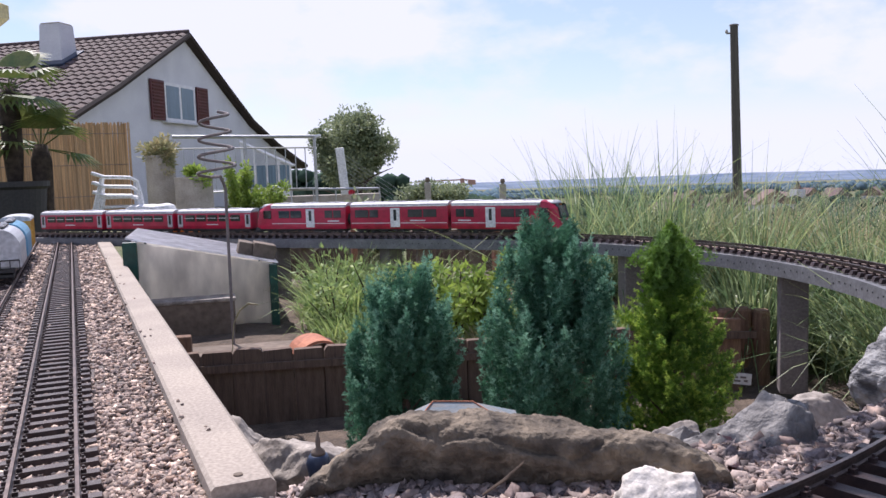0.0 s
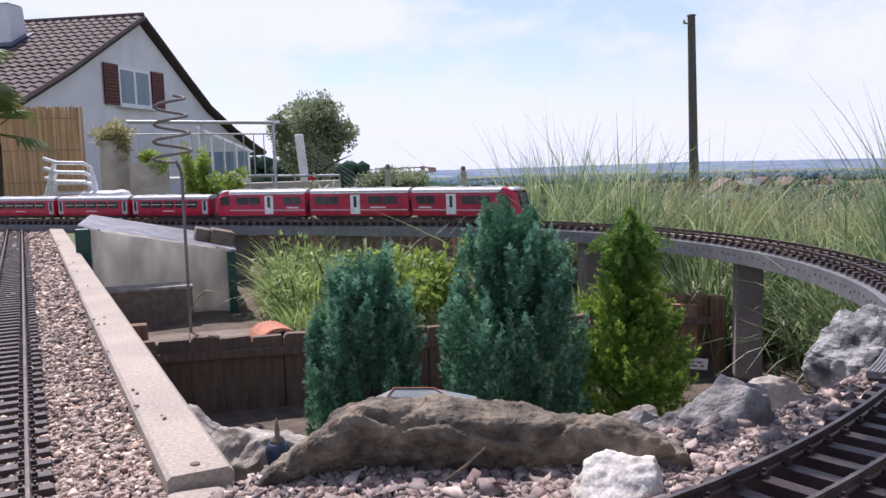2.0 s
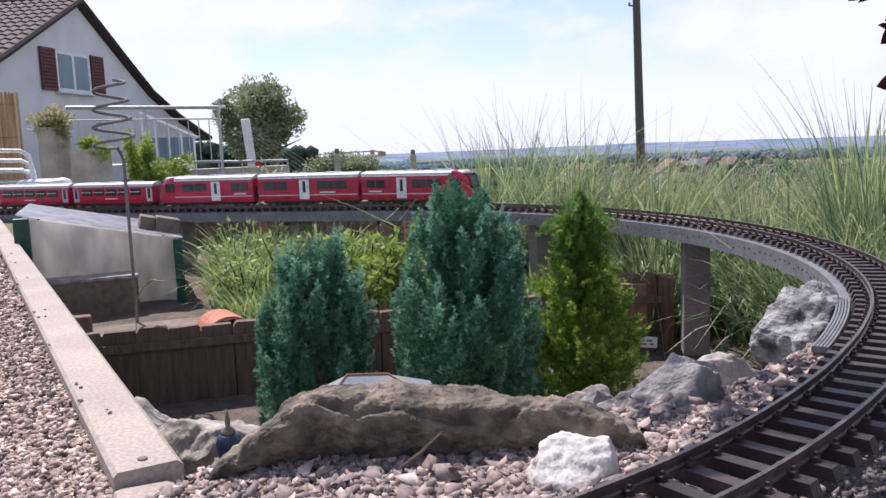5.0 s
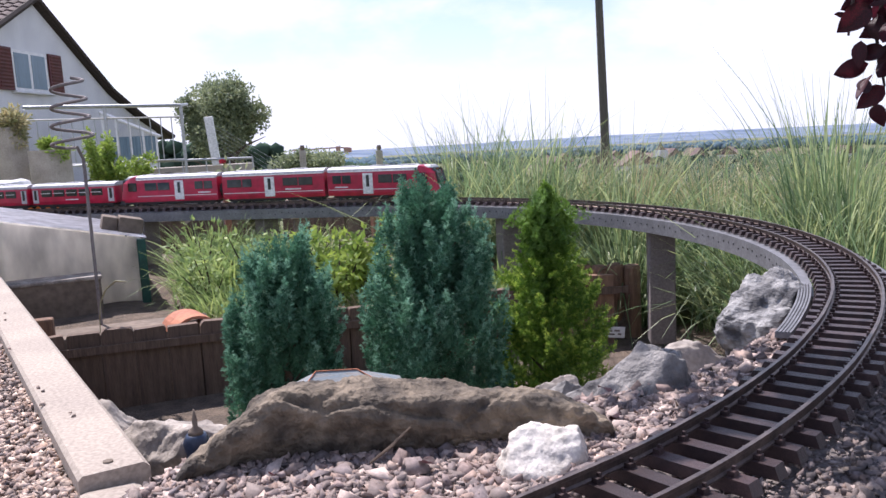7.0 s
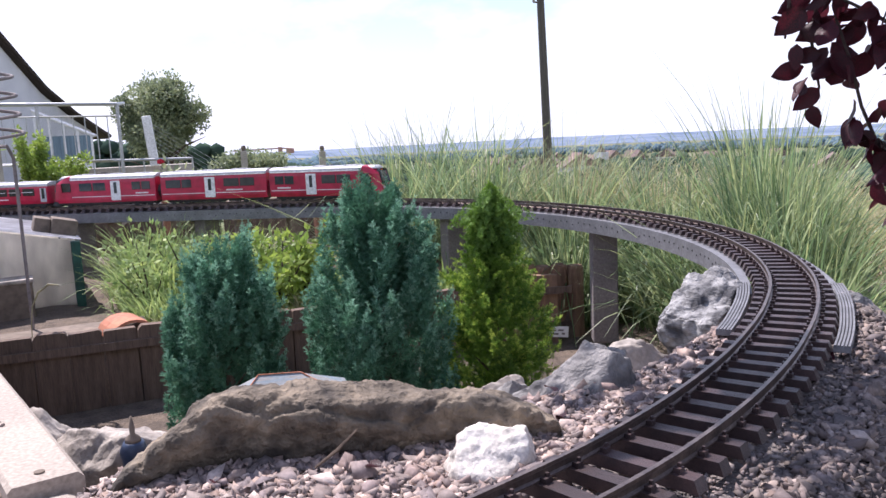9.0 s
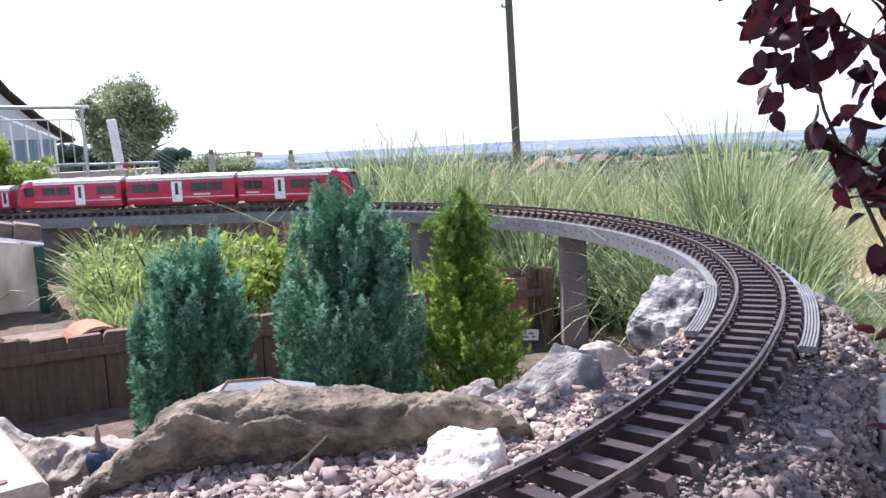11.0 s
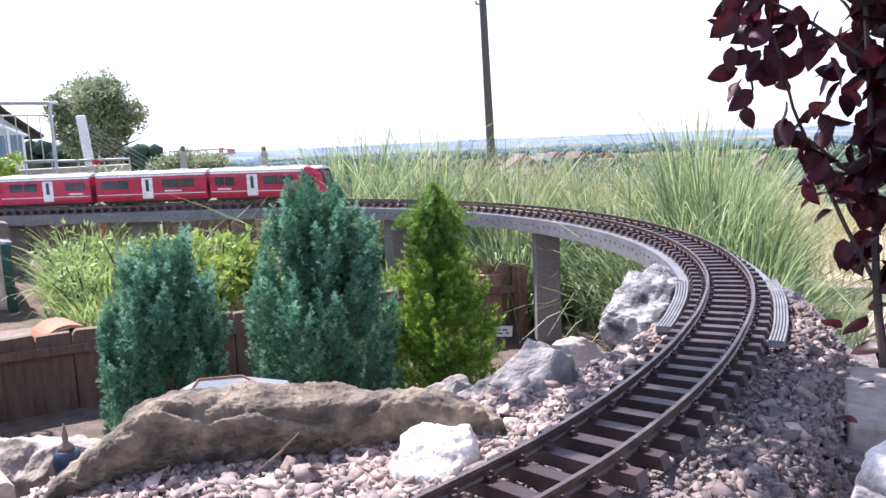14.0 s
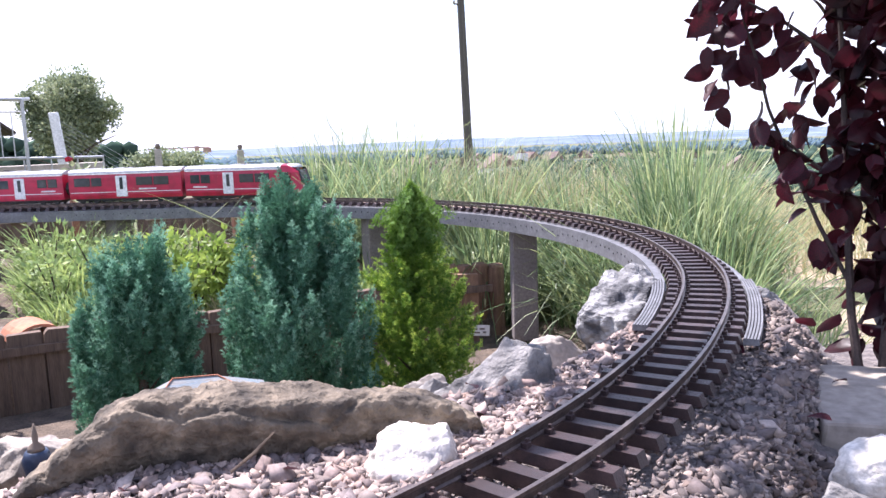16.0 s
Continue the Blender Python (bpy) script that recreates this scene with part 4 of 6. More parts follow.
def conifer(name, at, height, half, tips, mats, label, seed, plumes, cone=False, spray=0.0155):
    """A trunk and a crown of upright feathery plumes, each a cone of shoots set with small sprays; young tips are paler."""
    rng = np.random.default_rng(seed)
    root = tagged(empty(name, pose(*at)), label, "conifer")
    b = tube(bmesh.new(), [(0, 0, 0), (0.002, 0, height * 0.45), (0, 0.002, height * 0.8)], [0.010, 0.007, 0.002], 8)
    for k in range(14):
        a = k * 2.4
        z = height * (0.05 + 0.045 * k)
        tube(b, [(0, 0, z), (half * 0.35 * math.cos(a), half * 0.35 * math.sin(a), z + height * 0.10)], [0.004, 0.001], 5)
    part("trunk", b, M["bark"], root)
    h = rng.random(plumes) ** (1.25 if cone else 0.85)
    h[:plumes // 12] = rng.uniform(0.9, 1.0, plumes // 12)
    ang = np.arange(plumes) * 2.39996 + rng.normal(0, 0.25, plumes)
    if cone:
        prof = half * np.interp(h, [0, 0.08, 0.25, 0.6, 0.8, 0.93, 1], [0.86, 1.06, 1.06, 0.76, 0.42, 0.18, 0.02])
    else:
        prof = half * np.interp(h, [0, 0.1, 0.3, 0.55, 0.75, 0.9, 1], [0.86, 1.04, 1.10, 1.06, 0.98, 0.76, 0.45])
    rad = prof * np.where(rng.random(plumes) < 0.7, rng.uniform(0.82, 1.08, plumes), rng.uniform(0.2, 0.8, plumes))
    tip = np.stack([rad * np.cos(ang), rad * np.sin(ang), 0.06 * height + h * height * 0.94], 1)
    if tips:
        tp = np.array(tips)
        near = np.argmin(np.linalg.norm(tip[:, None, :2] - tp[None, :, :2], axis=2), axis=1)
        w = np.clip((h - 0.5) / 0.5, 0, 1)[:, None]
        tip[:, :2] = tip[:, :2] * (1 - 0.35 * w) + tp[near, :2] * 0.40 * w
        tip[:, 2] *= (1 - w[:, 0]) + w[:, 0] * tp[near, 2]
    out = np.stack([np.cos(ang), np.sin(ang), np.zeros(plumes)], 1)
    axis = out * rng.uniform(0.12, 0.42, (plumes, 1)) + np.array([0, 0, 1.0]) + rng.normal(0, 0.10, (plumes, 3))
    if cone:
        axis = out * rng.uniform(0.5, 1.1, (plumes, 1)) + np.array([0, 0, 0.8]) + rng.normal(0, 0.14, (plumes, 3))
    axis /= np.linalg.norm(axis, axis=1, keepdims=True)
    size = rng.uniform(0.085, 0.150, plumes) * (0.55 if cone else 1.0)
    per = 15 if cone else 20
    pi = np.repeat(np.arange(plumes), per)
    u = np.tile(np.linspace(0.0, 1.0, per), plumes) ** 0.9
    sd = np.cross(axis[pi], rng.normal(size=(len(pi), 3)))
    sd /= np.linalg.norm(sd, axis=1, keepdims=True)
    fat = size[pi] * 0.17 * np.sin(np.clip(u, 0, 1) * 2.2) ** 0.8
    end = tip[pi] - axis[pi] * (size[pi] * u)[:, None] + sd * fat[:, None]
    d = axis[pi] + sd * (0.45 * rng.uniform(0.5, 1.2, len(pi)) * np.minimum(1, u * 3))[:, None]
    d /= np.linalg.norm(d, axis=1, keepdims=True)
    ln = size[pi] * rng.uniform(0.22, 0.38, len(pi))
    m = 13
    t = np.tile(np.linspace(0, 1, m), len(pi))
    ix = np.repeat(np.arange(len(pi)), m)
    pos = end[ix] - d[ix] * (ln[ix] * (1 - t))[:, None]
    s2 = np.cross(d[ix], rng.normal(size=(len(ix), 3)))
    s2 /= np.linalg.norm(s2, axis=1, keepdims=True)
    dr = d[ix] * 0.85 + s2 * (0.70 * (1 - t * 0.7))[:, None]
    sl = spray * (1.1 - 0.6 * t) * rng.uniform(0.7, 1.25, len(ix))
    young = (t > 0.55) & (np.repeat(u, m) < 0.75) & (np.linalg.norm(end[ix][:, :2], axis=1) > half * 0.45)
    for nm, mask, mat, lab in (("foliage", ~young, mats[0], ""), ("new_growth", young, mats[1], "paler young shoot tips")):
        v, q = sprays(rng, pos[mask], dr[mask], sl[mask] * 1.12, sl[mask] * 0.056, 5)
        part(nm, fast_mesh(nm, v, q, mat), None, root, lab)
    return root


conifer("blue_cypress", (-0.072, 1.36, -0.335), 0.398, 0.092, [(-0.045, 0, 0.93), (0.045, 0.01, 1.0), (0.0, -0.02, 0.95), (0.085, 0, 0.86), (-0.085, 0.01, 0.80)], (M["blueleaf"], M["bluetip"]), "bushy blue-green dwarf cypress", 1, 120)
conifer("blue_cypress", (0.180, 1.355, -0.335), 0.462, 0.112, [(-0.03, 0, 1.0), (0.025, 0.01, 0.96), (-0.075, -0.02, 0.93), (0.080, 0, 0.90), (0.110, 0.01, 0.74), (-0.105, 0, 0.74)], (M["blueleaf"], M["bluetip"]), "tall bushy blue-green dwarf cypress", 2, 165)
conifer("golden_cypress", (0.377, 1.36, -0.345), 0.440, 0.118, None, (M["goldleaf"], M["goldtip"]), "yellow-green cone-shaped dwarf cypress", 3, 400, True, 0.011)


# ---- train ----
def car_section(w, h0, h1, flat):
    """Half-rounded cross section of a carriage from sill to roof edge."""
    return [(-w / 2 * 0.93, h0), (w / 2 * 0.93, h0), (w / 2, h0 + 0.012), (w / 2, h1 - 0.016), (w / 2 * 0.95, h1), (-w / 2 * 0.95, h1), (-w / 2, h1 - 0.016), (-w / 2, h0 + 0.012)]


def prism(bm, section, y0, y1):
    a = [bm.verts.new((x, y0, z)) for x, z in section]
    b = [bm.verts.new((x, y1, z)) for x, z in section]
    bm.faces.new(a)
    bm.faces.new(list(reversed(b)))
    n = len(a)
    for j in range(n):
        bm.faces.new((a[(j + 1) % n], a[j], b[j], b[(j + 1) % n]))
    return bm


def roof_section(w, z, rise):
    return [(-w / 2, z - 0.004)] + [(w / 2 * math.cos(math.pi * (1 - k / 10)), z + rise * math.sin(math.pi * k / 10) ** 0.75) for k in range(11)] + [(w / 2, z - 0.004)]


def side_panel(bm, x, y0, y1, z0, z1, t=0.0008):
    box(bm, (t * 2, y1 - y0, z1 - z0), (x, (y0 + y1) / 2, (z0 + z1) / 2), bevel=min(0.0012, (z1 - z0) * 0.12))
    return bm


def bogie(root, y, w):
    bg = part("bogie", boxed((w * 0.62, 0.075, 0.009), (0, 0, 0.012), bevel=0.002), M["train_black"], root)
    bg.matrix_basis = pose(0, y, 0)
    for sx in (-1, 1):
        for dy in (-0.022, 0.022):
            b = lathe(bmesh.new(), [(0.0095, -0.0015), (0.0095, 0.0), (0.008, 0.001), (0.008, 0.003)], 18)
            ob = part("wheel", b, M["train_black"], bg)
            ob.matrix_basis = pose(sx * 0.0225, dy, 0.0095, 0, 90 * sx, 0)


def build_car(s_front, s_back, nose, powered, label):
    a, _ = line(s_front)
    c, _ = line(s_back)
    d = (a - c)
    length = d.length
    root = tagged(empty("railcar" if powered else "railway_coach", pose((a.x + c.x) / 2, (a.y + c.y) / 2, 0, 0, 0, math.degrees(math.atan2(d.y, d.x)) - 90) @ Matrix.Diagonal((0.92, 1, 0.82, 1))), label, "railway car", "red train")
    w, h0, h1 = (0.078, 0.018, 0.108) if powered else (0.074, 0.020, 0.090)
    rise = 0.014
    y0, y1 = -length / 2 + 0.004, length / 2 - 0.004
    ye = y1 - (0.062 if nose else 0)
    part("body", prism(bmesh.new(), car_section(w, h0, h1, 0), y0, ye), M["train_red"], root, "glossy red body")
    b = prism(bmesh.new(), roof_section(w * 0.965, h1, rise), y0, ye)
    for k in range(3):
        box(b, (0.03, 0.05, 0.004), (0, y0 + (k + 0.6) * length * 0.27, h1 + rise), bevel=0.001)
    part("roof", b, M["train_roof"], root, "light grey roof", smooth=False)
    part("underframe", boxed((w * 0.8, length * 0.9, 0.010), (0, 0, 0.016), bevel=0.002), M["train_black"], root)
    for k in range(3):
        part("equipment_box", boxed((w * 0.72, length * 0.10, 0.014), (0, -length * 0.17 + k * length * 0.17, 0.013), bevel=0.002), M["train_black"], root)
    for y in (-length * 0.34, length * (0.30 if nose else 0.34)):
        bogie(root, y, w)
    if powered:
        wins = [(-0.44, -0.30), (-0.29, -0.20), (0.10, 0.24), (0.25, 0.38)] if not nose else [(-0.44, -0.36), (-0.35, -0.27), (-0.02, 0.10), (0.11, 0.23)]
        doors = [(-0.075, 0.02)] if not nose else [(-0.16, -0.07)]
    else:
        wins = [(-0.37 + k * 0.148, -0.37 + k * 0.148 + 0.125) for k in range(5)]
        doors = [(-0.475, -0.41), (0.41, 0.475)]
    zw0, zw1 = (0.062, 0.092) if powered else (0.051, 0.079)
    for sx in (-1, 1):
        x = sx * (w / 2 + 0.0004)
        for a0, a1 in wins:
            p = part("window", side_panel(bmesh.new(), x, a0 * length, a1 * length, zw0, zw1), M["train_glass"], root, "dark tinted window")
            if not powered:
                f = side_panel(bmesh.new(), 0, 0, 0.05, 0, 0.0022, 0.0006)
                q = part("sash", f, M["train_white"], p)
                q.matrix_basis = pose(x + sx * 0.0006, a0 * length - 0.004, zw0 + 0.013)
                q.scale = (1, (a1 - a0) * length / 0.052, 1)
        for a0, a1 in doors:
            dr = part("door", side_panel(bmesh.new(), x + sx * 0.0006, a0 * length, a1 * length, h0 + 0.006, h1 - 0.010), M["train_white"] if powered else M["train_roof"], root, "white door" if powered else "grey door")
            mid = (a0 + a1) / 2 * length
            part("door_window", side_panel(bmesh.new(), x + sx * 0.0016, mid - 0.005, mid + 0.005, zw0 - 0.012, zw1), M["train_glass"], dr)
        if powered:
            for z0, z1 in ((0.039, 0.0415), (0.103, 0.106)):
                part("stripe", side_panel(bmesh.new(), x, y0 + 0.004, ye - 0.004, z0, z1, 0.0005), M["train_white"], root, "thin white stripe")
            part("lettering", side_panel(bmesh.new(), x, length * (0.12 if not nose else -0.42), length * (0.27 if not nose else -0.30), 0.047, 0.052, 0.0005), M["train_white"], root, "small white lettering")
        else:
            part("lettering", side_panel(bmesh.new(), x, -0.03, 0.02, 0.036, 0.040, 0.0005), M["train_white"], root)
    if nose:
        b = bmesh.new()
        secs = []
        for t in np.linspace(0, 1, 9):
            y = ye + 0.062 * t
            f = 1 - 0.20 * t ** 2.2
            top = h1 + rise * 0.9 - 0.03 * max(0, t - 0.25) ** 1.4 - 0.0
            ring = []
            for x, z in car_section(w * f, h0, h1, 0)[:4] + [(w * f * 0.40, top - 0.004), (w * f * 0.2, top), (-w * f * 0.2, top), (-w * f * 0.40, top - 0.004)] + car_section(w * f, h0, h1, 0)[6:]:
                lean = 0.016 * t * max(0.0, (z - 0.05) / 0.07)
                ring.append(b.verts.new((x, y - lean, z)))
            secs.append(ring)
        n = len(secs[0])
        for p, q in zip(secs, secs[1:]):
            for j in range(n):
                b.faces.new((p[(j + 1) % n], p[j], q[j], q[(j + 1) % n]))
        b.faces.new(list(reversed(secs[-1])))
        b.faces.new(secs[0])
        part("nose", b, M["train_red"], root, "rounded red driving end", smooth=False)
        b = bmesh.new()
        box(b, (w * 0.70, 0.005, 0.052), (0, ye + 0.0535, 0.082), (14, 0, 0), 0.008)
        ws = part("windscreen", b, M["train_glass"], root, "large dark windscreen")
        part("destination", boxed((0.012, 0.001, 0.004), (0, ye + 0.049, 0.103), (14, 0, 0)), M["orange"], ws, "small lit destination sign")
        b = bmesh.new()
        box(b, (w * 0.74, 0.058, 0.012), (0, ye + 0.018, h1 + 0.006), bevel=0.005, taper=0.7)
        part("cab_roof", b, M["train_roof"], root, "light grey cab roof")
        for sx in (-1, 1):
            part("cab_window", boxed((0.002, 0.032, 0.034), (sx * w * 0.492, ye + 0.014, 0.077), (0, 0, sx * 4), 0.003), M["train_glass"], root)
            hl = part("headlight", lathe(bmesh.new(), [(0.0042, 0), (0.0042, 0.002), (0.003, 0.003)], 12), M["train_white"], root, "round headlight")
            hl.matrix_basis = pose(sx * 0.021, ye + 0.0615, 0.044, -90, 0, 0)
            mr = part("mirror", boxed((0.003, 0.004, 0.012), (sx * (w / 2 + 0.006), ye + 0.03, 0.086), bevel=0.001), M["train_red"], root)
        em = part("crest", lathe(bmesh.new(), [(0.005, 0), (0.004, 0.0012)], 6), M["train_roof"], root, "small silver crest")
        em.matrix_basis = pose(0, ye + 0.0618, 0.05, -90, 0, 0)
        b = bmesh.new()
        box(b, (w * 0.84, 0.022, 0.020), (0, ye + 0.058, 0.015), bevel=0.004)
        box(b, (w * 0.5, 0.03, 0.006), (0, ye + 0.066, 0.010), bevel=0.002)
        part("plough", b, M["train_black"], root, "black snow plough")
    bm = tube(bmesh.new(), [(0, y0 + 0.004, 0.055), (0, y0 - 0.012, 0.055)], [w * 0.36, w * 0.33], 8)
    part("gangway", bm, M["train_black"], root, "black gangway bellows")
    if powered:
        z = h1 + rise
        b = tube(bmesh.new(), [(-0.012, -0.02, z), (-0.012, 0.02, z + 0.006), (0.012, 0.02, z + 0.006), (0.012, -0.02, z)], 0.0012, 6)
        part("roof_gear", b, M["train_black"], root)
    return root


S0 = 1.015
build_car(S0, S0 + 0.372, True, True, "red driving railcar with a rounded nose and grey roof")
build_car(S0 + 0.380, S0 + 0.732, False, True, "red middle railcar with dark windows")
build_car(S0 + 1.105, S0 + 0.742, True, True, "red rear railcar with dark windows")
for k in range(3):
    build_car(S0 + 1.118 + k * 0.343, S0 + 1.118 + k * 0.343 + 0.333, False, False, "red passenger coach with a pale roof")


def build_wagon(s, kind):
    p, d = siding(s)
    root = tagged(empty("%s_wagon" % kind, Matrix.Translation(p) @ pose(0, 0, 0, 0, 0, math.degrees(math.atan2(d.y, d.x)) - 90)),
                  {"tank": "silver grey tank wagon on the siding", "blue": "pale blue covered wagon on the siding", "yellow": "ochre yellow box wagon on the siding"}[kind], "goods wagon", "goods wagons")
    mat = {"tank": M["tank"], "blue": M["blue"], "yellow": M["yellow"]}[kind]
    if kind == "yellow":
        part("body", boxed((0.082, 0.24, 0.085), (0, 0, 0.075), bevel=0.003), mat, root)
        part("roof", prism(bmesh.new(), roof_section(0.086, 0.118, 0.012), -0.125, 0.125), M["tank"], root)
        for k in range(6):
            part("rib", boxed((0.086, 0.004, 0.08), (0, -0.1 + k * 0.04, 0.075)), mat, root)
    else:
        b = prism(bmesh.new(), [(0.044 * math.cos(a) * (1.0), 0.078 + 0.044 * math.sin(a)) for a in np.linspace(0, 2 * math.pi, 25)[:-1]], -0.13, 0.13)
        part("tank", b, mat if kind == "blue" else M["tank"], root, smooth=False)
        part("skirt", boxed((0.088, 0.25, 0.05), (0, 0, 0.055), bevel=0.004), mat, root)
        part("walkway", boxed((0.02, 0.2, 0.003), (0, 0, 0.125)), M["train_black"], root)
        for y in (-0.06, 0.06):
            part("hatch", lathe(bmesh.new(), [(0.009, 0.12), (0.009, 0.128), (0.005, 0.132)], 12, (0, y, 0)), M["train_roof"], root)
    part("underframe", boxed((0.06, 0.26, 0.01), (0, 0, 0.026)), M["train_black"], root)
    for y in (-0.085, 0.085):
        bogie(root, y, 0.08)
    rail = tube(bmesh.new(), [(-0.04, -0.135, 0.05), (0.04, -0.135, 0.05)], 0.0015, 6)
    for k in range(5):
        tube(rail, [(-0.04 + k * 0.02, -0.135, 0.03), (-0.04 + k * 0.02, -0.135, 0.05)], 0.001, 5)
    part("end_railing", rail, M["train_black"], root)


build_wagon(1.98, "tank")
build_wagon(2.30, "blue")
build_wagon(2.62, "yellow")


def build_tray():
    ob = part("tray", boxed((0.10, 0.05, 0.03), (-1.08, 3.46, -0.02), bevel=0.006, taper=1.15), M["orange"])
    tagged(ob, "bright orange plastic tray", "tray")


build_tray()


# ---- cold frame and garden bits ----
def build_cold_frame():
    root = tagged(empty("cold_frame"), "polycarbonate cold frame with dark green posts and a sloping lid", "cold frame")
    a, b = Vector((-0.835, 2.185, 0)), Vector((-0.478, 2.29, 0))
    d = (b - a).normalized()
    back = Vector((-d.y, d.x, 0)) * 0.44
    ang = math.degrees(math.atan2(d.y, d.x))
    zl, zr, zb = 0.030, -0.052, -0.30

    def sheet(p, q, z0, z1, t, mat, name, label=""):
        bm = bmesh.new()
        n = Vector((-(q - p).y, (q - p).x, 0)).normalized() * t
        v = [bm.verts.new(p + Vector((0, 0, zb))), bm.verts.new(q + Vector((0, 0, zb))), bm.verts.new(q + Vector((0, 0, z1))), bm.verts.new(p + Vector((0, 0, z0)))]
        u = [bm.verts.new(x.co + n) for x in v]
        bm.faces.new(v)
        bm.faces.new(list(reversed(u)))
        for k in range(4):
            bm.faces.new((v[(k + 1) % 4], v[k], u[k], u[(k + 1) % 4]))
        part(name, bm, mat, root, label)

    sheet(a, b, zl, zr, 0.008, M["poly"], "side_panel", "cloudy polycarbonate panel")
    sheet(a + back, b + back, zl, zr, 0.008, M["poly"], "side_panel", "cloudy polycarbonate panel")
    sheet(b, b + back, zr, zr, 0.008, M["poly"], "end_panel")
    sheet(a + back, a, zl, zl, 0.008, M["poly"], "end_panel")
    for p, z, w in ((a, zl, 0.036), (b, zr, 0.022), (a + back, zl, 0.03), (b + back, zr, 0.022)):
        post = boxed((w, w, z - zb), (0, 0, (z + zb) / 2), bevel=0.002)
        ob = part("corner_post", post, M["greenpaint"], root, "dark green corner post")
        ob.matrix_basis = pose(p.x, p.y - 0.006, 0, 0, 0, ang)
    bm = bmesh.new()
    e = d * 0.012
    v = [a - e - back * 0.03, b + e - back * 0.03, b + e + back * 1.05, a - e + back * 1.05]
    zz = [zl + 0.010, zr + 0.004, zr + 0.004, zl + 0.010]
    lo = [bm.verts.new(p + Vector((0, 0, z - 0.002))) for p, z in zip(v, zz)]
    hi = [bm.verts.new(p + Vector((0, 0, z + 0.002))) for p, z in zip(v, zz)]
    bm.faces.new(list(reversed(lo)))
    bm.faces.new(hi)
    for k in range(4):
        bm.faces.new((lo[k], lo[(k + 1) % 4], hi[(k + 1) % 4], hi[k]))
    part("lid", bm, M["lid"], root, "pale sloping lid")
    br = a.lerp(b, 0.93) + back * 0.18
    for k in range(2):
        ob = part("brick", boxed((0.062 if k else 0.040, 0.09, 0.044), bevel=0.003), M["trough"])
        ob.matrix_basis = pose(br.x - 0.050 + k * 0.054, br.y + 0.01, zr + 0.031 + (0.007 if not k else 0), 0, 13, ang)
        tagged(ob, "weathered brick weighing down the lid", "brick", "lid bricks")
    tr = tagged(empty("trough"), "brown earthen trough in front of the cold frame", "trough")
    c = a.lerp(b, 0.36) - Vector((-d.y, d.x, 0)) * 0.06
    ob = part("body", boxed((0.25, 0.075, 0.17), (0, 0, 0), bevel=0.006), M["trough"], tr)
    ob.matrix_basis = pose(c.x, c.y, -0.215, 0, 0, ang)
    ob = part("rim", boxed((0.256, 0.081, 0.010), (0, 0, 0.088), bevel=0.003), M["palerock"], tr, "pale worn rim")
    ob.matrix_basis = pose(c.x, c.y, -0.218, 0, 0, ang)
    # Trough brown darkens this board, partly to stand for shadow on it.
    tagged(part("edge_board", boxed((0.42, 0.11, 0.06), (-0.47, 1.835, -0.225), (0, 0, 12), 0.004), M["trough"]), "dark board behind the palisade, partly darkened for shadow", "board")
    tagged(part("wood_block", boxed((0.045, 0.03, 0.05), (-0.565, 1.72, -0.165), (0, 0, 12), 0.004), M["palisade_lit"]), "short brown wooden block behind the palisade", "block")


build_cold_frame()


def build_spiral():
    root = tagged(empty("plant_spiral"), "galvanised wire spiral plant support", "plant support")
    pts = []
    for k in range(121):
        t = k / 120
        a = t * 2 * math.pi * 3.9 + 2.2
        r = 0.044 * (1 - 0.30 * t)
        pts.append((-0.512 + r * math.cos(a), 1.89 + r * math.sin(a), 0.195 + 0.15 * t))
    part("coil", tube(bmesh.new(), pts, 0.0035, 8), M["post"], root, "grey wire coil")
    part("stem", tube(bmesh.new(), [(-0.497, 1.89, -0.215), (-0.496, 1.89, 0.0), (-0.495, 1.888, 0.17), (-0.500, 1.87, 0.195), pts[0]], 0.0036, 8), M["post"], root, "straight grey wire")


build_spiral()


def build_dry_stalk():
    pts = [(-0.478, 1.80, -0.215), (-0.475, 1.80, -0.166), (-0.470, 1.80, -0.130), (-0.456, 1.80, -0.102), (-0.435, 1.80, -0.087), (-0.414, 1.80, -0.090)]
    tagged(part("dry_stalk", tube(bmesh.new(), pts, [0.0010, 0.0010, 0.0012, 0.0022, 0.0026, 0.0008], 6), M["drygrass"]), "bent straw-coloured grass stalk before the cold frame", "grass stalk")


build_dry_stalk()


def build_roof_tile(at, turn):
    b = bmesh.new()
    outer = [(0.048 * math.cos(a), 0.036 * math.sin(a)) for a in np.linspace(0.05, math.pi - 0.05, 12)]
    inner = [(x * 0.86, z * 0.84) for x, z in reversed(outer)]
    extruded(b, outer + inner, 0.10)
    ob = part("clay_tile", b, M["terracotta"])
    ob.matrix_basis = pose(*at, 0, 0, turn)
    tagged(ob, "curved orange clay tile behind the palisade", "clay tile")


build_roof_tile((-0.275, 1.765, -0.205), 24)


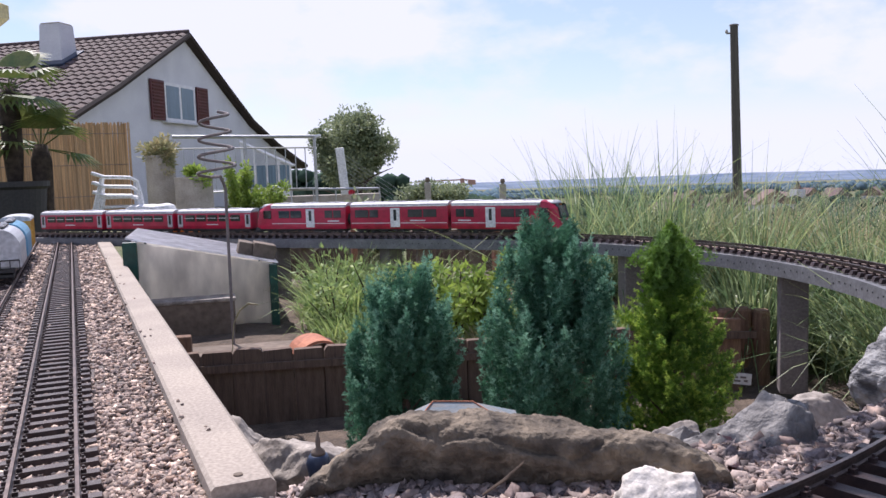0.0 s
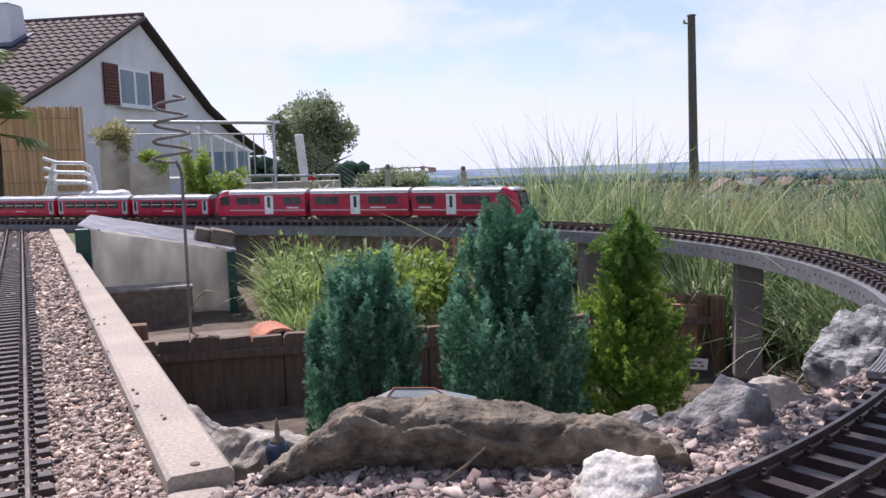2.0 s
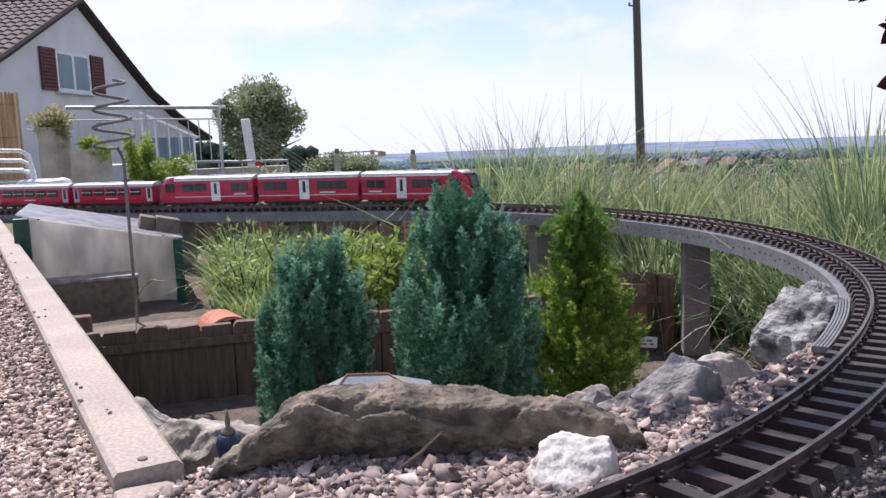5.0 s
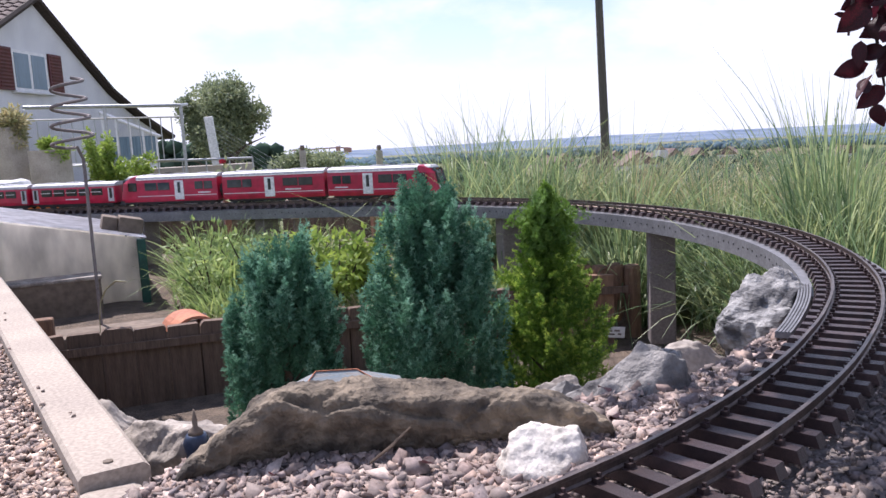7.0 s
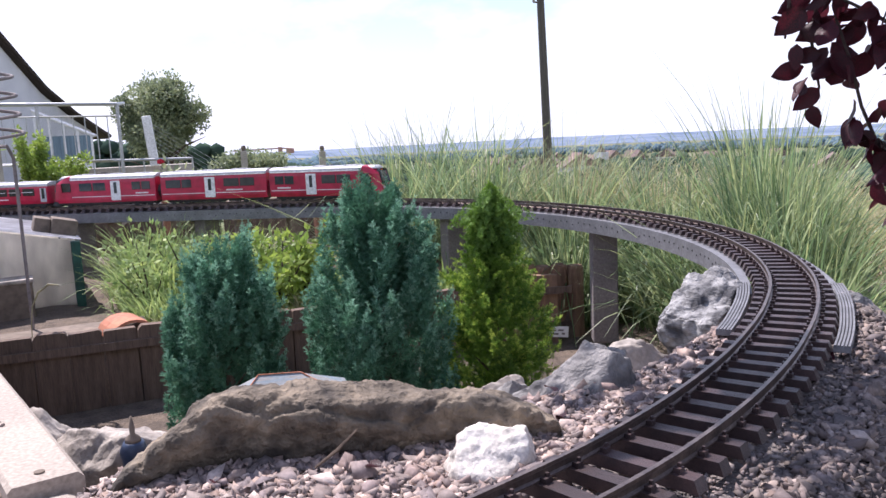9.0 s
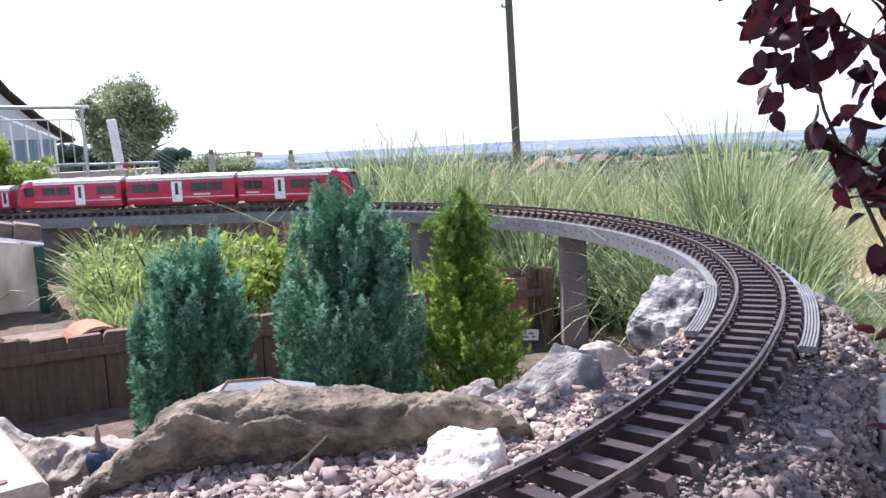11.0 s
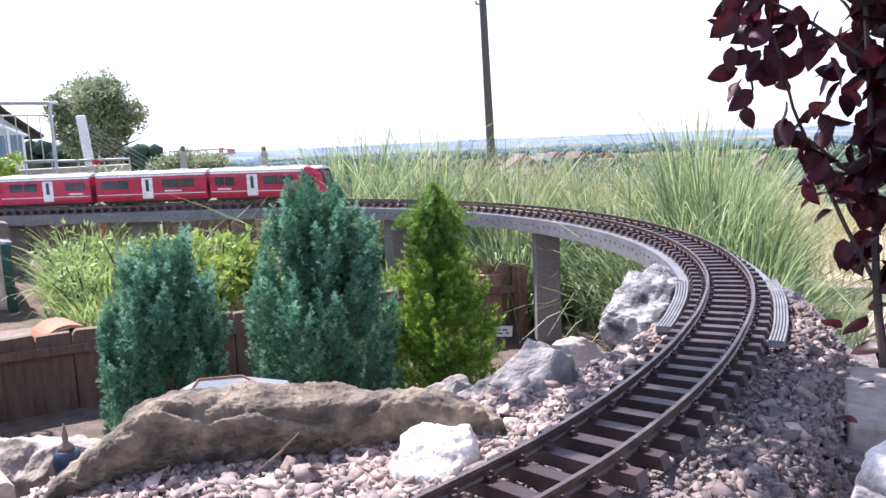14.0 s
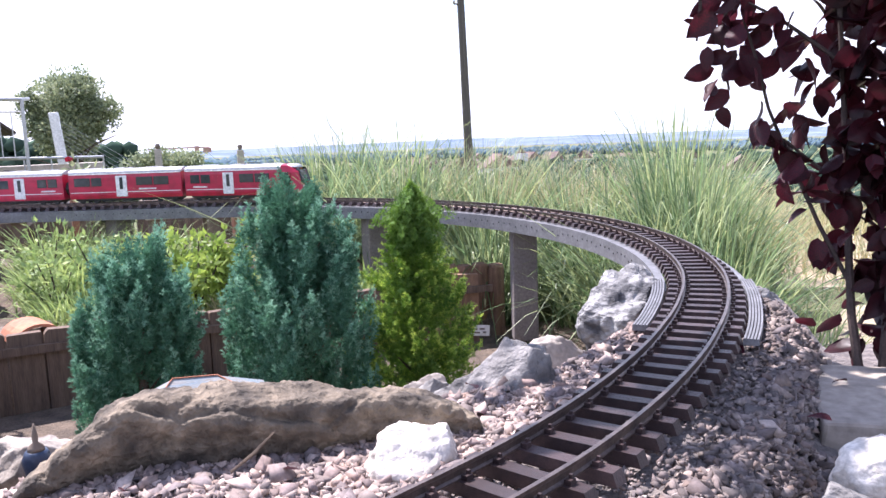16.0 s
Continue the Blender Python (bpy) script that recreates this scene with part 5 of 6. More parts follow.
def build_bits():
    d = Vector((0.99, 0.14, 0))
    for x, y, z, w, dp, h, m, nm, lab in (
            (-0.70, 3.43, -0.09, 0.36, 0.16, 0.03, "concrete", "board", "pale board lying behind the viaduct"),
            (-0.40, 3.50, -0.10, 0.14, 0.12, 0.03, "concrete", "board", "pale board lying behind the viaduct"),
            (0.02, 3.52, -0.12, 0.30, 0.12, 0.03, "concrete", "board", "pale board lying behind the viaduct")):
        root = tagged(empty("low_bench", pose(x, y, z, 0, 0, 8)), lab, "board")
        part("board", boxed((w, dp, h), (0, 0, 0), bevel=0.004), M[m], root)
        for sx in (-1, 1):
            part("block", boxed((0.05, dp * 0.8, z - LOW + 0.02), (sx * w * 0.36, 0, -(z - LOW + 0.02) / 2), bevel=0.003), M["trough"], root)
    tr = tagged(empty("timber_edging", pose(-0.78, 3.80, 0, 0, 0, 7)), "dark timber edging boards", "edging")
    for k, (dx, w) in enumerate(((-0.19, 0.28), (0.12, 0.30), (0.44, 0.31), (0.77, 0.32), (1.10, 0.31))):
        part("plank", boxed((w, 0.05, 0.40 if k < 2 else 0.28), (dx, 0, -0.165 if k < 2 else -0.225), (0, 0, 2 - 4 * (k % 2)), 0.004), M["palisade"], tr)
    for k, (x, y, s) in enumerate(((-0.56, 3.85, 0.10), (-0.42, 3.88, 0.12), (-0.27, 3.9, 0.09), (-0.95, 3.9, 0.07), (-1.06, 3.95, 0.08))):
        rock("edging_stone", (x, y, -0.10 if k < 3 else -0.06), (s, 0.08, 0.115), M["palerock"], "pale rough stone of the bed edging", 50 + k, 0.16, 3)
    for x, y, z0, z1, r in ((-0.37, 3.40, LOW, 0.055, 0.012), (0.20, 3.1, LOW, -0.03, 0.016)):
        b = boxed((r * 2, r * 2, z1 - z0), (0, 0, (z0 + z1) / 2), bevel=0.003)
        ob = part("wooden_stake", b, M["stake"])
        ob.matrix_basis = pose(x, y, 0, 0, -2 if x > 0 else 0, 20)
        tagged(ob, "square reddish brown wooden stake", "stake")


build_bits()


# ---- terrace and house ----
def build_railing():
    root = tagged(empty("terrace_railing"), "galvanised steel railing with upright bars", "railing")
    a, b = Vector((-3.3, 10.22, 0)), Vector((-1.60, 10.575, 0))
    part("handrail", tube(bmesh.new(), [a + Vector((0, 0, 0.725)), b + Vector((0, 0, 0.69)), b + Vector((0, 0.5, 0.72))], 0.022, 8), M["metal"], root)
    part("lower_rail", tube(bmesh.new(), [a + Vector((0, 0, 0.05)), b + Vector((0, 0, 0.03))], 0.012, 6), M["metal"], root)
    part("upper_rail", tube(bmesh.new(), [a + Vector((0, 0, 0.58)), b + Vector((0, 0, 0.55))], 0.010, 6), M["metal"], root)
    for k in range(15):
        p = a.lerp(b, k / 14)
        part("baluster", tube(bmesh.new(), [p + Vector((0, 0, 0.04)), p + Vector((0, 0, 0.56))], 0.007, 6), M["metal"], root)
    for k in (0, 0.5, 1):
        p = a.lerp(b, k)
        part("post", tube(bmesh.new(), [p + Vector((0, 0, LOW)), p + Vector((0, 0, 0.69))], 0.02, 8), M["metal"], root)
    r2 = tagged(empty("wall_railing"), "low steel railing on a concrete wall", "railing")
    a, b = Vector((-2.2, 10.5, 0)), Vector((-0.80, 10.67, 0))
    part("handrail", tube(bmesh.new(), [a + Vector((0, 0, 0.03)), b + Vector((0, 0, 0.0))], 0.016, 8), M["metal"], r2)
    for k in range(6):
        p = a.lerp(b, k / 5)
        part("post", tube(bmesh.new(), [p + Vector((0, 0, LOW)), p + Vector((0, 0, 0.02))], 0.010, 6), M["metal"], r2)
    w = tagged(empty("terrace_wall"), "grey concrete terrace wall with two courses", "wall")
    part("course", boxed((1.36, 0.3, 0.17), (-1.50, 11.05, -0.155), (0, 0, 7), 0.01), M["planter"], w)
    part("course", boxed((1.42, 0.36, 0.16), (-1.50, 11.02, -0.30), (0, 0, 7), 0.01), M["concrete"], w)
    pn = tagged(part("leaning_panel", boxed((0.11, 0.05, 0.62), (-1.29, 10.85, 0.235), (0, -5, 0), 0.01), M["whitepaint"]), "white narrow panel standing on the wall", "panel")
    net = tagged(empty("guy_wires"), "thin wires stretched from the panel", "wires")
    for k in range(7):
        part("wire", tube(bmesh.new(), [(-1.28, 10.86, 0.46 - k * 0.05), (-0.45 - k * 0.06, 10.8, -0.1 - k * 0.02)], 0.0022, 4), M["metal"], net)
    gr = tagged(empty("garden_table"), "green metal garden table with a white top", "table")
    part("tabletop", boxed((0.46, 0.4, 0.02), (-2.42, 9.2, 0.045), (0, 0, 12), 0.006), M["whitepaint"], gr)
    for dx, dy in ((-0.2, -0.15), (0.2, -0.1), (-0.2, 0.15), (0.2, 0.15)):
        part("leg", tube(bmesh.new(), [(-2.42 + dx, 9.2 + dy, LOW), (-2.42 + dx, 9.2 + dy, 0.04)], 0.014, 8), M["greenpaint"] if dx < 0 else M["metal"], gr)


build_railing()


def leafy(rng, centre, size, n, ln, wd):
    """Loose leaves in an uneven ball: verts and quads."""
    c = rng.normal(size=(n, 3))
    c /= np.linalg.norm(c, axis=1, keepdims=True)
    c *= (rng.random((n, 1)) ** 0.45)
    lump = 1 + 0.28 * np.sin(c[:, :1] * 5 + 1) * np.cos(c[:, 1:2] * 4) + 0.2 * np.sin(c[:, 2:] * 7)
    pos = c * lump * np.array(size) + np.array(centre)
    d = c + rng.normal(0, 0.7, (n, 3)) + np.array([0, 0, 0.2])
    d /= np.linalg.norm(d, axis=1, keepdims=True)
    s = np.cross(d, rng.normal(size=(n, 3)))
    s /= np.linalg.norm(s, axis=1, keepdims=True)
    l = rng.uniform(0.6, 1.3, (n, 1)) * ln
    k = rng.uniform(0.7, 1.2, (n, 1)) * wd
    v = np.stack([pos, pos + d * l * 0.5 + s * k, pos + d * l, pos + d * l * 0.5 - s * k], 1).reshape(-1, 3)
    return v, np.arange(n * 4).reshape(-1, 4)


def build_planter(at, r, h, leafmat, label, seed, lush=1.0):
    root = tagged(empty("concrete_planter", pose(*at)), label, "planter")
    part("pot", lathe(bmesh.new(), [(r * 0.92, 0), (r, h * 0.1), (r, h - 0.03), (r * 1.02, h - 0.02), (r * 1.02, h), (r * 0.85, h), (r * 0.83, h - 0.06)], 28), M["planter"], root, "rough concrete ring", smooth=False)
    rng = np.random.default_rng(seed)
    v, f = leafy(rng, (0, 0, h + 0.05), (r * 1.15 * lush, r * 1.15 * lush, 0.11 * lush), int(900 * lush), 0.07, 0.012)
    v2, f2 = leafy(rng, (r * 0.7, -r * 0.6, h - 0.02), (r * 0.5, r * 0.4, 0.16 * lush), int(400 * lush), 0.06, 0.012)
    part("plant", fast_mesh("plant", np.concatenate([v, v2]), np.concatenate([f, f2 + len(v)]), leafmat), None, root)


build_planter((-2.89, 8.52, LOW), 0.145, 0.79, M["drygrass"], "tall concrete planter with trailing succulents", 61)
build_planter((-2.475, 8.25, LOW), 0.185, 0.56, M["bushleaf"], "round concrete planter with a low plant", 62, 0.35)


def build_chairs():
    for k in range(3):
        root = tagged(empty("garden_chair", pose(-3.0, 7.62, LOW + 0.02 + k * 0.085, 0, 0, 20)), "white tubular garden chair in a stack", "chair", "stacked chairs")
        for sx in (-1, 1):
            part("arm", tube(bmesh.new(), [(-0.2, sx * 0.2, 0.43), (-0.1, sx * 0.21, 0.39), (0.12, sx * 0.21, 0.38), (0.18, sx * 0.2, 0.34), (0.21, sx * 0.2, 0.2), (0.22, sx * 0.2, 0.05)], 0.016, 8), M["whitepaint"], root)
            part("leg", tube(bmesh.new(), [(-0.12, sx * 0.2, 0.38), (-0.2, sx * 0.2, -0.02 if k == 0 else 0.1)], 0.014, 8), M["whitepaint"], root)
        part("seat", boxed((0.36, 0.36, 0.02), (0.02, 0, 0.2), bevel=0.008), M["whitepaint"], root)
    b = boxed((0.40, 0.34, 0.32), (0, 0, 0.0), bevel=0.06)
    bmesh.ops.subdivide_edges(b, edges=b.edges[:], cuts=3, use_grid_fill=True)
    for v in b.verts:
        v.co += Vector((noise.noise(v.co * 9), noise.noise(v.co * 9 + Vector((5, 0, 0))), noise.noise(v.co * 8 + Vector((0, 5, 0))))) * 0.012
    ob = part("covered_table", b, M["cover"], smooth=True)
    ob.matrix_basis = pose(-2.66, 7.5, -0.18)
    tagged(ob, "low table draped in a white cover", "table")


build_chairs()


def build_reed_fence():
    root = tagged(empty("reed_fence"), "tall brown reed mat fence", "fence")
    rr = random.Random(9)
    b = bmesh.new()
    a, c = Vector((-7.2, 10.95, 0)), Vector((-4.59, 12.16, 0))
    n = 420
    for k in range(n):
        p = a.lerp(c, k / n)
        top = 1.04 + rr.uniform(-0.03, 0.03) + 0.03 * (k < 150)
        w = 0.0128 * rr.uniform(0.8, 1.3)
        tube(b, [(p.x, p.y + rr.uniform(-0.01, 0.01), LOW), (p.x + rr.uniform(-0.012, 0.012), p.y, top)], [w, w * 0.7], 5)
    part("reeds", b, M["reed"], root)
    for z in (0.0, 0.45, 0.9):
        part("wire", tube(bmesh.new(), [a + Vector((0, -0.02, z)), c + Vector((0, -0.02, z))], 0.004, 5), M["post"], root)
    part("post", tube(bmesh.new(), [c + Vector((0.03, 0, LOW)), c + Vector((0.03, 0, 1.06))], 0.018, 8), M["reed"], root)


build_reed_fence()


def build_palm():
    for at, h, s, pot, seed in (((-3.20, 6.2, LOW), 1.27, 0.9, True, 1), ((-3.05, 6.32, LOW), 0.84, 0.85, False, 2)):
        root = tagged(empty("potted_palm" if pot else "small_palm", pose(*at)), "fan palm with a hairy dark trunk" + (" in a dark pot" if pot else ""), "palm")
        if pot:
            part("pot", lathe(bmesh.new(), [(0.17, 0), (0.215, 0.5), (0.235, 0.52), (0.235, 0.56), (0.19, 0.56), (0.18, 0.5)], 28), M["train_black"], root, "dark blue-black pot")
        part("trunk", lathe(bmesh.new(), [(0.05, 0.02 if not pot else 0.5), (0.07, h * 0.6), (0.075, h * 0.85), (0.045, h)], 14), M["fibre"], root, smooth=True)
        rr = random.Random(seed)
        for k in range(11):
            az, el = rr.uniform(0, 2 * math.pi), rr.uniform(-0.3, 1.1)
            b = bmesh.new()
            o = Vector((0, 0, h - 0.03))
            d = Vector((math.cos(az) * math.cos(el), math.sin(az) * math.cos(el), math.sin(el)))
            side = d.cross(Vector((0, 0, 1))).normalized()
            hub = o + d * 0.24 * s
            tube(b, [o, hub], 0.006 * s, 5)
            for j in range(15):
                a = (j - 7) * 0.2
                e = (d * math.cos(a) + side * math.sin(a)).normalized()
                q = e.cross(d.cross(side)).normalized() * 0.017 * s
                mid, tip = hub + e * 0.17 * s, hub + e * 0.31 * s - Vector((0, 0, 0.09 * s))
                v = [b.verts.new(x) for x in (hub, mid + q, tip, mid - q)]
                b.faces.new(v)
            me = bpy.data.meshes.new("frond")
            b.to_mesh(me)
            b.free()
            me.materials.append(M["palmleaf"])
            part("frond", me, None, root)


build_palm()


def build_parasol():
    root = tagged(empty("parasol", pose(-5.08, 7.3, LOW + 0.06)), "open cream cloth parasol", "parasol")
    b = bmesh.new()
    n = 8
    top = b.verts.new((0, 0, 2.62))
    rim = [b.verts.new((1.25 * math.cos(2 * math.pi * (k + 0.35) / n), 1.25 * math.sin(2 * math.pi * (k + 0.35) / n), 2.1)) for k in range(n)]
    low = [b.verts.new(v.co + Vector((0, 0, -0.12))) for v in rim]
    for k in range(n):
        b.faces.new((rim[k], rim[(k + 1) % n], top))
        b.faces.new((low[k], low[(k + 1) % n], rim[(k + 1) % n], rim[k]))
    part("canopy", b, M["parasol"], root)
    part("pole", tube(bmesh.new(), [(0, 0, 0), (0, 0, 2.6)], 0.025, 10), M["metal"], root)


build_parasol()

ROOF_X = [-7.0, -6.05, -3.76, -2.1, 0.0, 2.54, 4.15, 6.2, 8.42, 9.0]
ROOF_Z = [-3.2, -2.91, -1.88, -1.05, 0.0, -1.45, -2.34, -3.10, -3.73, -3.88]


def build_house():
    root = tagged(empty("house", pose(-7.532, 25.0, 4.542, 0, 0, 77.97)), "white rendered house with a dark tiled gable roof", "house")
    low = ground_height(-7, 25) - 4.542 - 0.1
    wx = [x for x in ROOF_X if -5.9 < x < 7.7]
    out = [(-5.95, low), (7.75, low), (7.75, lerp_list(ROOF_X, ROOF_Z, 7.75) - 0.2)] + [(x, lerp_list(ROOF_X, ROOF_Z, x) - 0.2) for x in reversed(wx)] + [(-5.95, lerp_list(ROOF_X, ROOF_Z, -5.95) - 0.2)]
    part("wall", extruded(bmesh.new(), out, 11.5), M["plaster"], root, "white plaster wall")
    sec = [(x, z) for x, z in zip(ROOF_X, ROOF_Z)] + [(x, z - 0.16) for x, z in zip(reversed(ROOF_X), reversed(ROOF_Z))]
    roof = part("roof", prism(bmesh.new(), sec, -0.15, 12.0), M["darkwood"], root, "dark roof boarding")
    t = bmesh.new()
    prof = [(0.0, 0.0), (0.06, 0.035), (0.13, 0.05), (0.20, 0.03), (0.27, 0.0)]
    lo = [t.verts.new((0.03, y, z + 0.03)) for y, z in prof]
    hi = [t.verts.new((-0.36, y, z - 0.012)) for y, z in prof]
    fr = [t.verts.new((0.03, y, z - 0.01)) for y, z in prof]
    for k in range(4):
        t.faces.new((lo[k], lo[k + 1], hi[k + 1], hi[k]))
        t.faces.new((fr[k], fr[k + 1], lo[k + 1], lo[k]))
    tile = finish("roof_tile", t, M["rooftile"])
    rest_v, rest_f = [], []
    tv = [v.co.copy() for v in tile.vertices]
    tf = [tuple(p.vertices) for p in tile.polygons]
    count = 0
    for side in (-1, 1):
        path = []
        xs = [x for x in ROOF_X if x * side >= 0]
        xs = sorted(xs, key=abs)
        for x0, x1 in zip(xs, xs[1:]):
            p0, p1 = Vector((x0, lerp_list(ROOF_X, ROOF_Z, x0))), Vector((x1, lerp_list(ROOF_X, ROOF_Z, x1)))
            path.append((p0, p1))
        total = sum((b - a).length for a, b in path)
        s = 0.33
        while s < total:
            d, acc = None, 0
            for a, b in path:
                l = (b - a).length
                if acc + l >= s:
                    d = (b - a) / l
                    q = a + d * (s - acc)
                    break
                acc += l
            for k in range(45):
                y = -0.16 + k * 0.277
                ang = math.degrees(math.atan2(d.y, abs(d.x)))
                m = pose(q.x, y, q.y + 0.01, 0, -ang, 0) if side > 0 else pose(q.x, y + 0.277, q.y + 0.01, 0, 0, 180) @ pose(0, 0, 0, 0, -ang, 0)
                if side < 0 and k < 22 and count < 300:
                    ob = new("roof_tile", tile)
                    ob.parent = roof
                    ob.matrix_basis = m
                    count += 1
                else:
                    base = len(rest_v)
                    rest_v += [tuple(m @ v) for v in tv]
                    rest_f += [tuple(i + base for i in f) for f in tf]
            s += 0.33
    rt = part("roof_tiles", mesh_of("roof_tiles", rest_v, rest_f, M["rooftile"]), None, roof)
    rt["kind"] = "stuff"
    part("ridge", tube(bmesh.new(), [(0, -0.16, 0.03), (0, 12, 0.03)], 0.09, 8), M["rooftile"], roof)
    for side in (-1, 1):
        pts = [Vector((x, -0.17, lerp_list(ROOF_X, ROOF_Z, x) - 0.05)) for x in ROOF_X if x * side >= 0]
        bm = bmesh.new()
        for p, q in zip(pts, pts[1:]):
            tube(bm, [p, q], 0.085, 6)
        part("verge_board", bm, M["darkwood"], roof)
    ch = part("chimney", boxed((0.80, 0.84, 2.1), (-1.6, 3.1, -0.86), taper=0.76), M["plaster"], roof, "white tapered chimney")
    part("flashing", boxed((1.15, 1.15, 0.40), (-1.65, 3.1, -0.92), (0, -26, 0), 0.02), M["darkblue"], ch)
    part("cap", boxed((0.58, 0.60, 0.05), (-1.6, 3.1, 0.21), bevel=0.02), M["planter"], ch)
    win = part("window", boxed((1.80, 0.06, 1.10), (-0.50, -0.01, -2.10), bevel=0.01), M["whitepaint"], root, "white framed window")
    for dx in (-0.42, 0.42):
        part("pane", boxed((0.70, 0.03, 0.92), (-0.50 + dx, -0.035, -2.10)), M["curtain"], win, "blue-grey glass pane")
    part("sill", boxed((1.95, 0.16, 0.06), (-0.50, -0.08, -2.68), bevel=0.01), M["plaster"], win)
    for x in (-1.76, 0.80):
        sh = part("shutter", boxed((0.70, 0.06, 1.12), (x, -0.05, -2.09), bevel=0.01), M["shutter"], root, "dark red wooden shutter")
        for k in range(11):
            part("slat", boxed((0.58, 0.02, 0.06), (x, -0.085, -2.56 + k * 0.094), (28, 0, 0)), M["shutter"], sh)
    cs = tagged(empty("conservatory", pose(-4.95, 23.45, 0, 0, 0, 12)), "white framed glazed lean-to", "conservatory")
    base = ground_height(-5, 23.4)
    for k in range(5):
        x = -0.65 + k * 0.33
        top = 1.15 - 0.16 * k
        part("post", boxed((0.06, 0.06, top - base), (x, 0, (top + base) / 2)), M["whitepaint"], cs)
        if k < 4:
            part("pane", boxed((0.27, 0.02, 0.62), (x + 0.165, 0, 0.22)), M["curtain"], cs)
            part("panel", boxed((0.27, 0.03, 0.45), (x + 0.165, 0, -0.40)), M["whitepaint"], cs)
    part("roof_beam", tube(bmesh.new(), [(-0.7, 0, 1.2), (0.75, 0, 0.5)], 0.05, 6), M["whitepaint"], cs)
    part("roof_sheet", boxed((1.7, 2.0, 0.05), (0.05, 1.0, 0.88), (0, 26, 0)), M["plaster"], cs)


build_house()


def broadleaf(name, at, trunk_h, size, n, mat, label, seed, ln, wd):
    root = tagged(empty(name, pose(*at)), label, "tree")
    rng = np.random.default_rng(seed)
    b = tube(bmesh.new(), [(0, 0, 0), (0.03, 0, trunk_h * 0.6), (0, 0.03, trunk_h + size[2])], [size[0] * 0.09, size[0] * 0.07, size[0] * 0.015], 10)
    for k in range(9):
        a = 2 * math.pi * k / 9 + rng.uniform(-0.3, 0.3)
        z = trunk_h + size[2] * rng.uniform(-0.3, 0.5)
        tube(b, [(0, 0, z), (math.cos(a) * size[0] * 0.4, math.sin(a) * size[1] * 0.4, z + size[2] * 0.25), (math.cos(a) * size[0] * 0.8, math.sin(a) * size[1] * 0.8, z + size[2] * 0.4)], [size[0] * 0.035, size[0] * 0.022, size[0] * 0.005], 6)
    part("trunk", b, M["bark"], root)
    vs, fs, base = [], [], 0
    for k in range(44):
        c = rng.normal(size=3)
        c /= np.linalg.norm(c)
        c = c * np.array(size) * rng.uniform(0.15, 0.80) + np.array([0, 0, trunk_h + size[2] * 0.9])
        v, f = leafy(rng, c, np.array(size) * rng.uniform(0.22, 0.38), n // 44, ln, wd)
        vs.append(v)
        fs.append(f + base)
        base += len(v)
    part("crown", fast_mesh("crown", np.concatenate(vs), np.concatenate(fs), mat), None, root)
    return root


broadleaf("garden_tree", (-3.08, 29.9, ground_height(-3, 30)), 0.80, (1.72, 1.7, 1.78), 52000, M["treeleaf"], "rounded green broadleaf tree behind the terrace", 71, 0.12, 0.035)
broadleaf("garden_tree", (-0.35, 44.0, ground_height(-0.3, 44)), 0.2, (2.2, 1.6, 0.9), 8000, M["treeleaf"], "low dark bushy tree beyond the terrace", 72, 0.16, 0.05)


def build_pole():
    root = tagged(empty("utility_pole", pose(8.07, 22.62, ground_height(8.07, 22.62))), "dark weathered wooden utility pole", "pole")
    h = 3.86 - ground_height(8.07, 22.62)
    part("shaft", tube(bmesh.new(), [(0.14, 0, 0), (0, 0, h)], [0.14, 0.105], 14), M["polewood"], root)
    part("crossbar", tube(bmesh.new(), [(-0.2, 0, h - 0.2), (0.1, 0, h - 0.2)], 0.025, 8), M["post"], root)
    part("insulator", lathe(bmesh.new(), [(0.03, h - 0.2), (0.04, h - 0.15), (0.02, h - 0.1)], 10, (-0.2, 0, 0)), M["planter"], root)
    part("cap", lathe(bmesh.new(), [(0.13, h), (0.12, h + 0.03), (0.02, h + 0.05)], 12), M["post"], root)


build_pole()


def build_marker(x, y, top):
    root = tagged(empty("garden_lantern", pose(x, y, LOW)), "pale wooden lantern post in the garden", "lantern")
    h = top - LOW
    part("post", boxed((0.022, 0.022, h - 0.1), (0, 0, (h - 0.1) / 2), bevel=0.003), M["planter"], root)
    part("box", boxed((0.05, 0.05, 0.16), (0, 0, h - 0.12), bevel=0.006), M["planter"], root)
    part("knob", lathe(bmesh.new(), [(0.012, h - 0.04), (0.02, h - 0.02), (0.014, h)], 12), M["trough"], root)


build_marker(0.487, 6.48, 0.118)
build_marker(-0.105, 6.5, 0.148)


def build_crane():
    z = ground_height(13, 480)
    root = tagged(empty("tower_crane", pose(12.6, 480, z)), "orange tower crane far off in the valley", "crane")
    top = -6.5 - z
    b = bmesh.new()
    for sx in (-1, 1):
        for sy in (-1, 1):
            tube(b, [(sx * 0.8, sy * 0.8, 0), (sx * 0.8, sy * 0.8, top)], 0.35, 5)
    for k in range(int(top / 2)):
        tube(b, [(-0.8, -0.8, k * 2), (0.8, -0.8, k * 2 + 2)], 0.25, 4)
    part("mast", b, M["crane"], root)
    part("jib", tube(bmesh.new(), [(-26, 0, top + 1.2), (0, 0, top + 1.6), (7, 0, top + 1)], 0.4, 5), M["crane"], root)
    part("counterweight", boxed((4.5, 2, 2.6), (5.5, 0, top - 0.2)), M["crane"], root)
    part("cab", boxed((2.5, 2, 2.6), (0, 0, top + 1)), M["crane"], root)


build_crane()


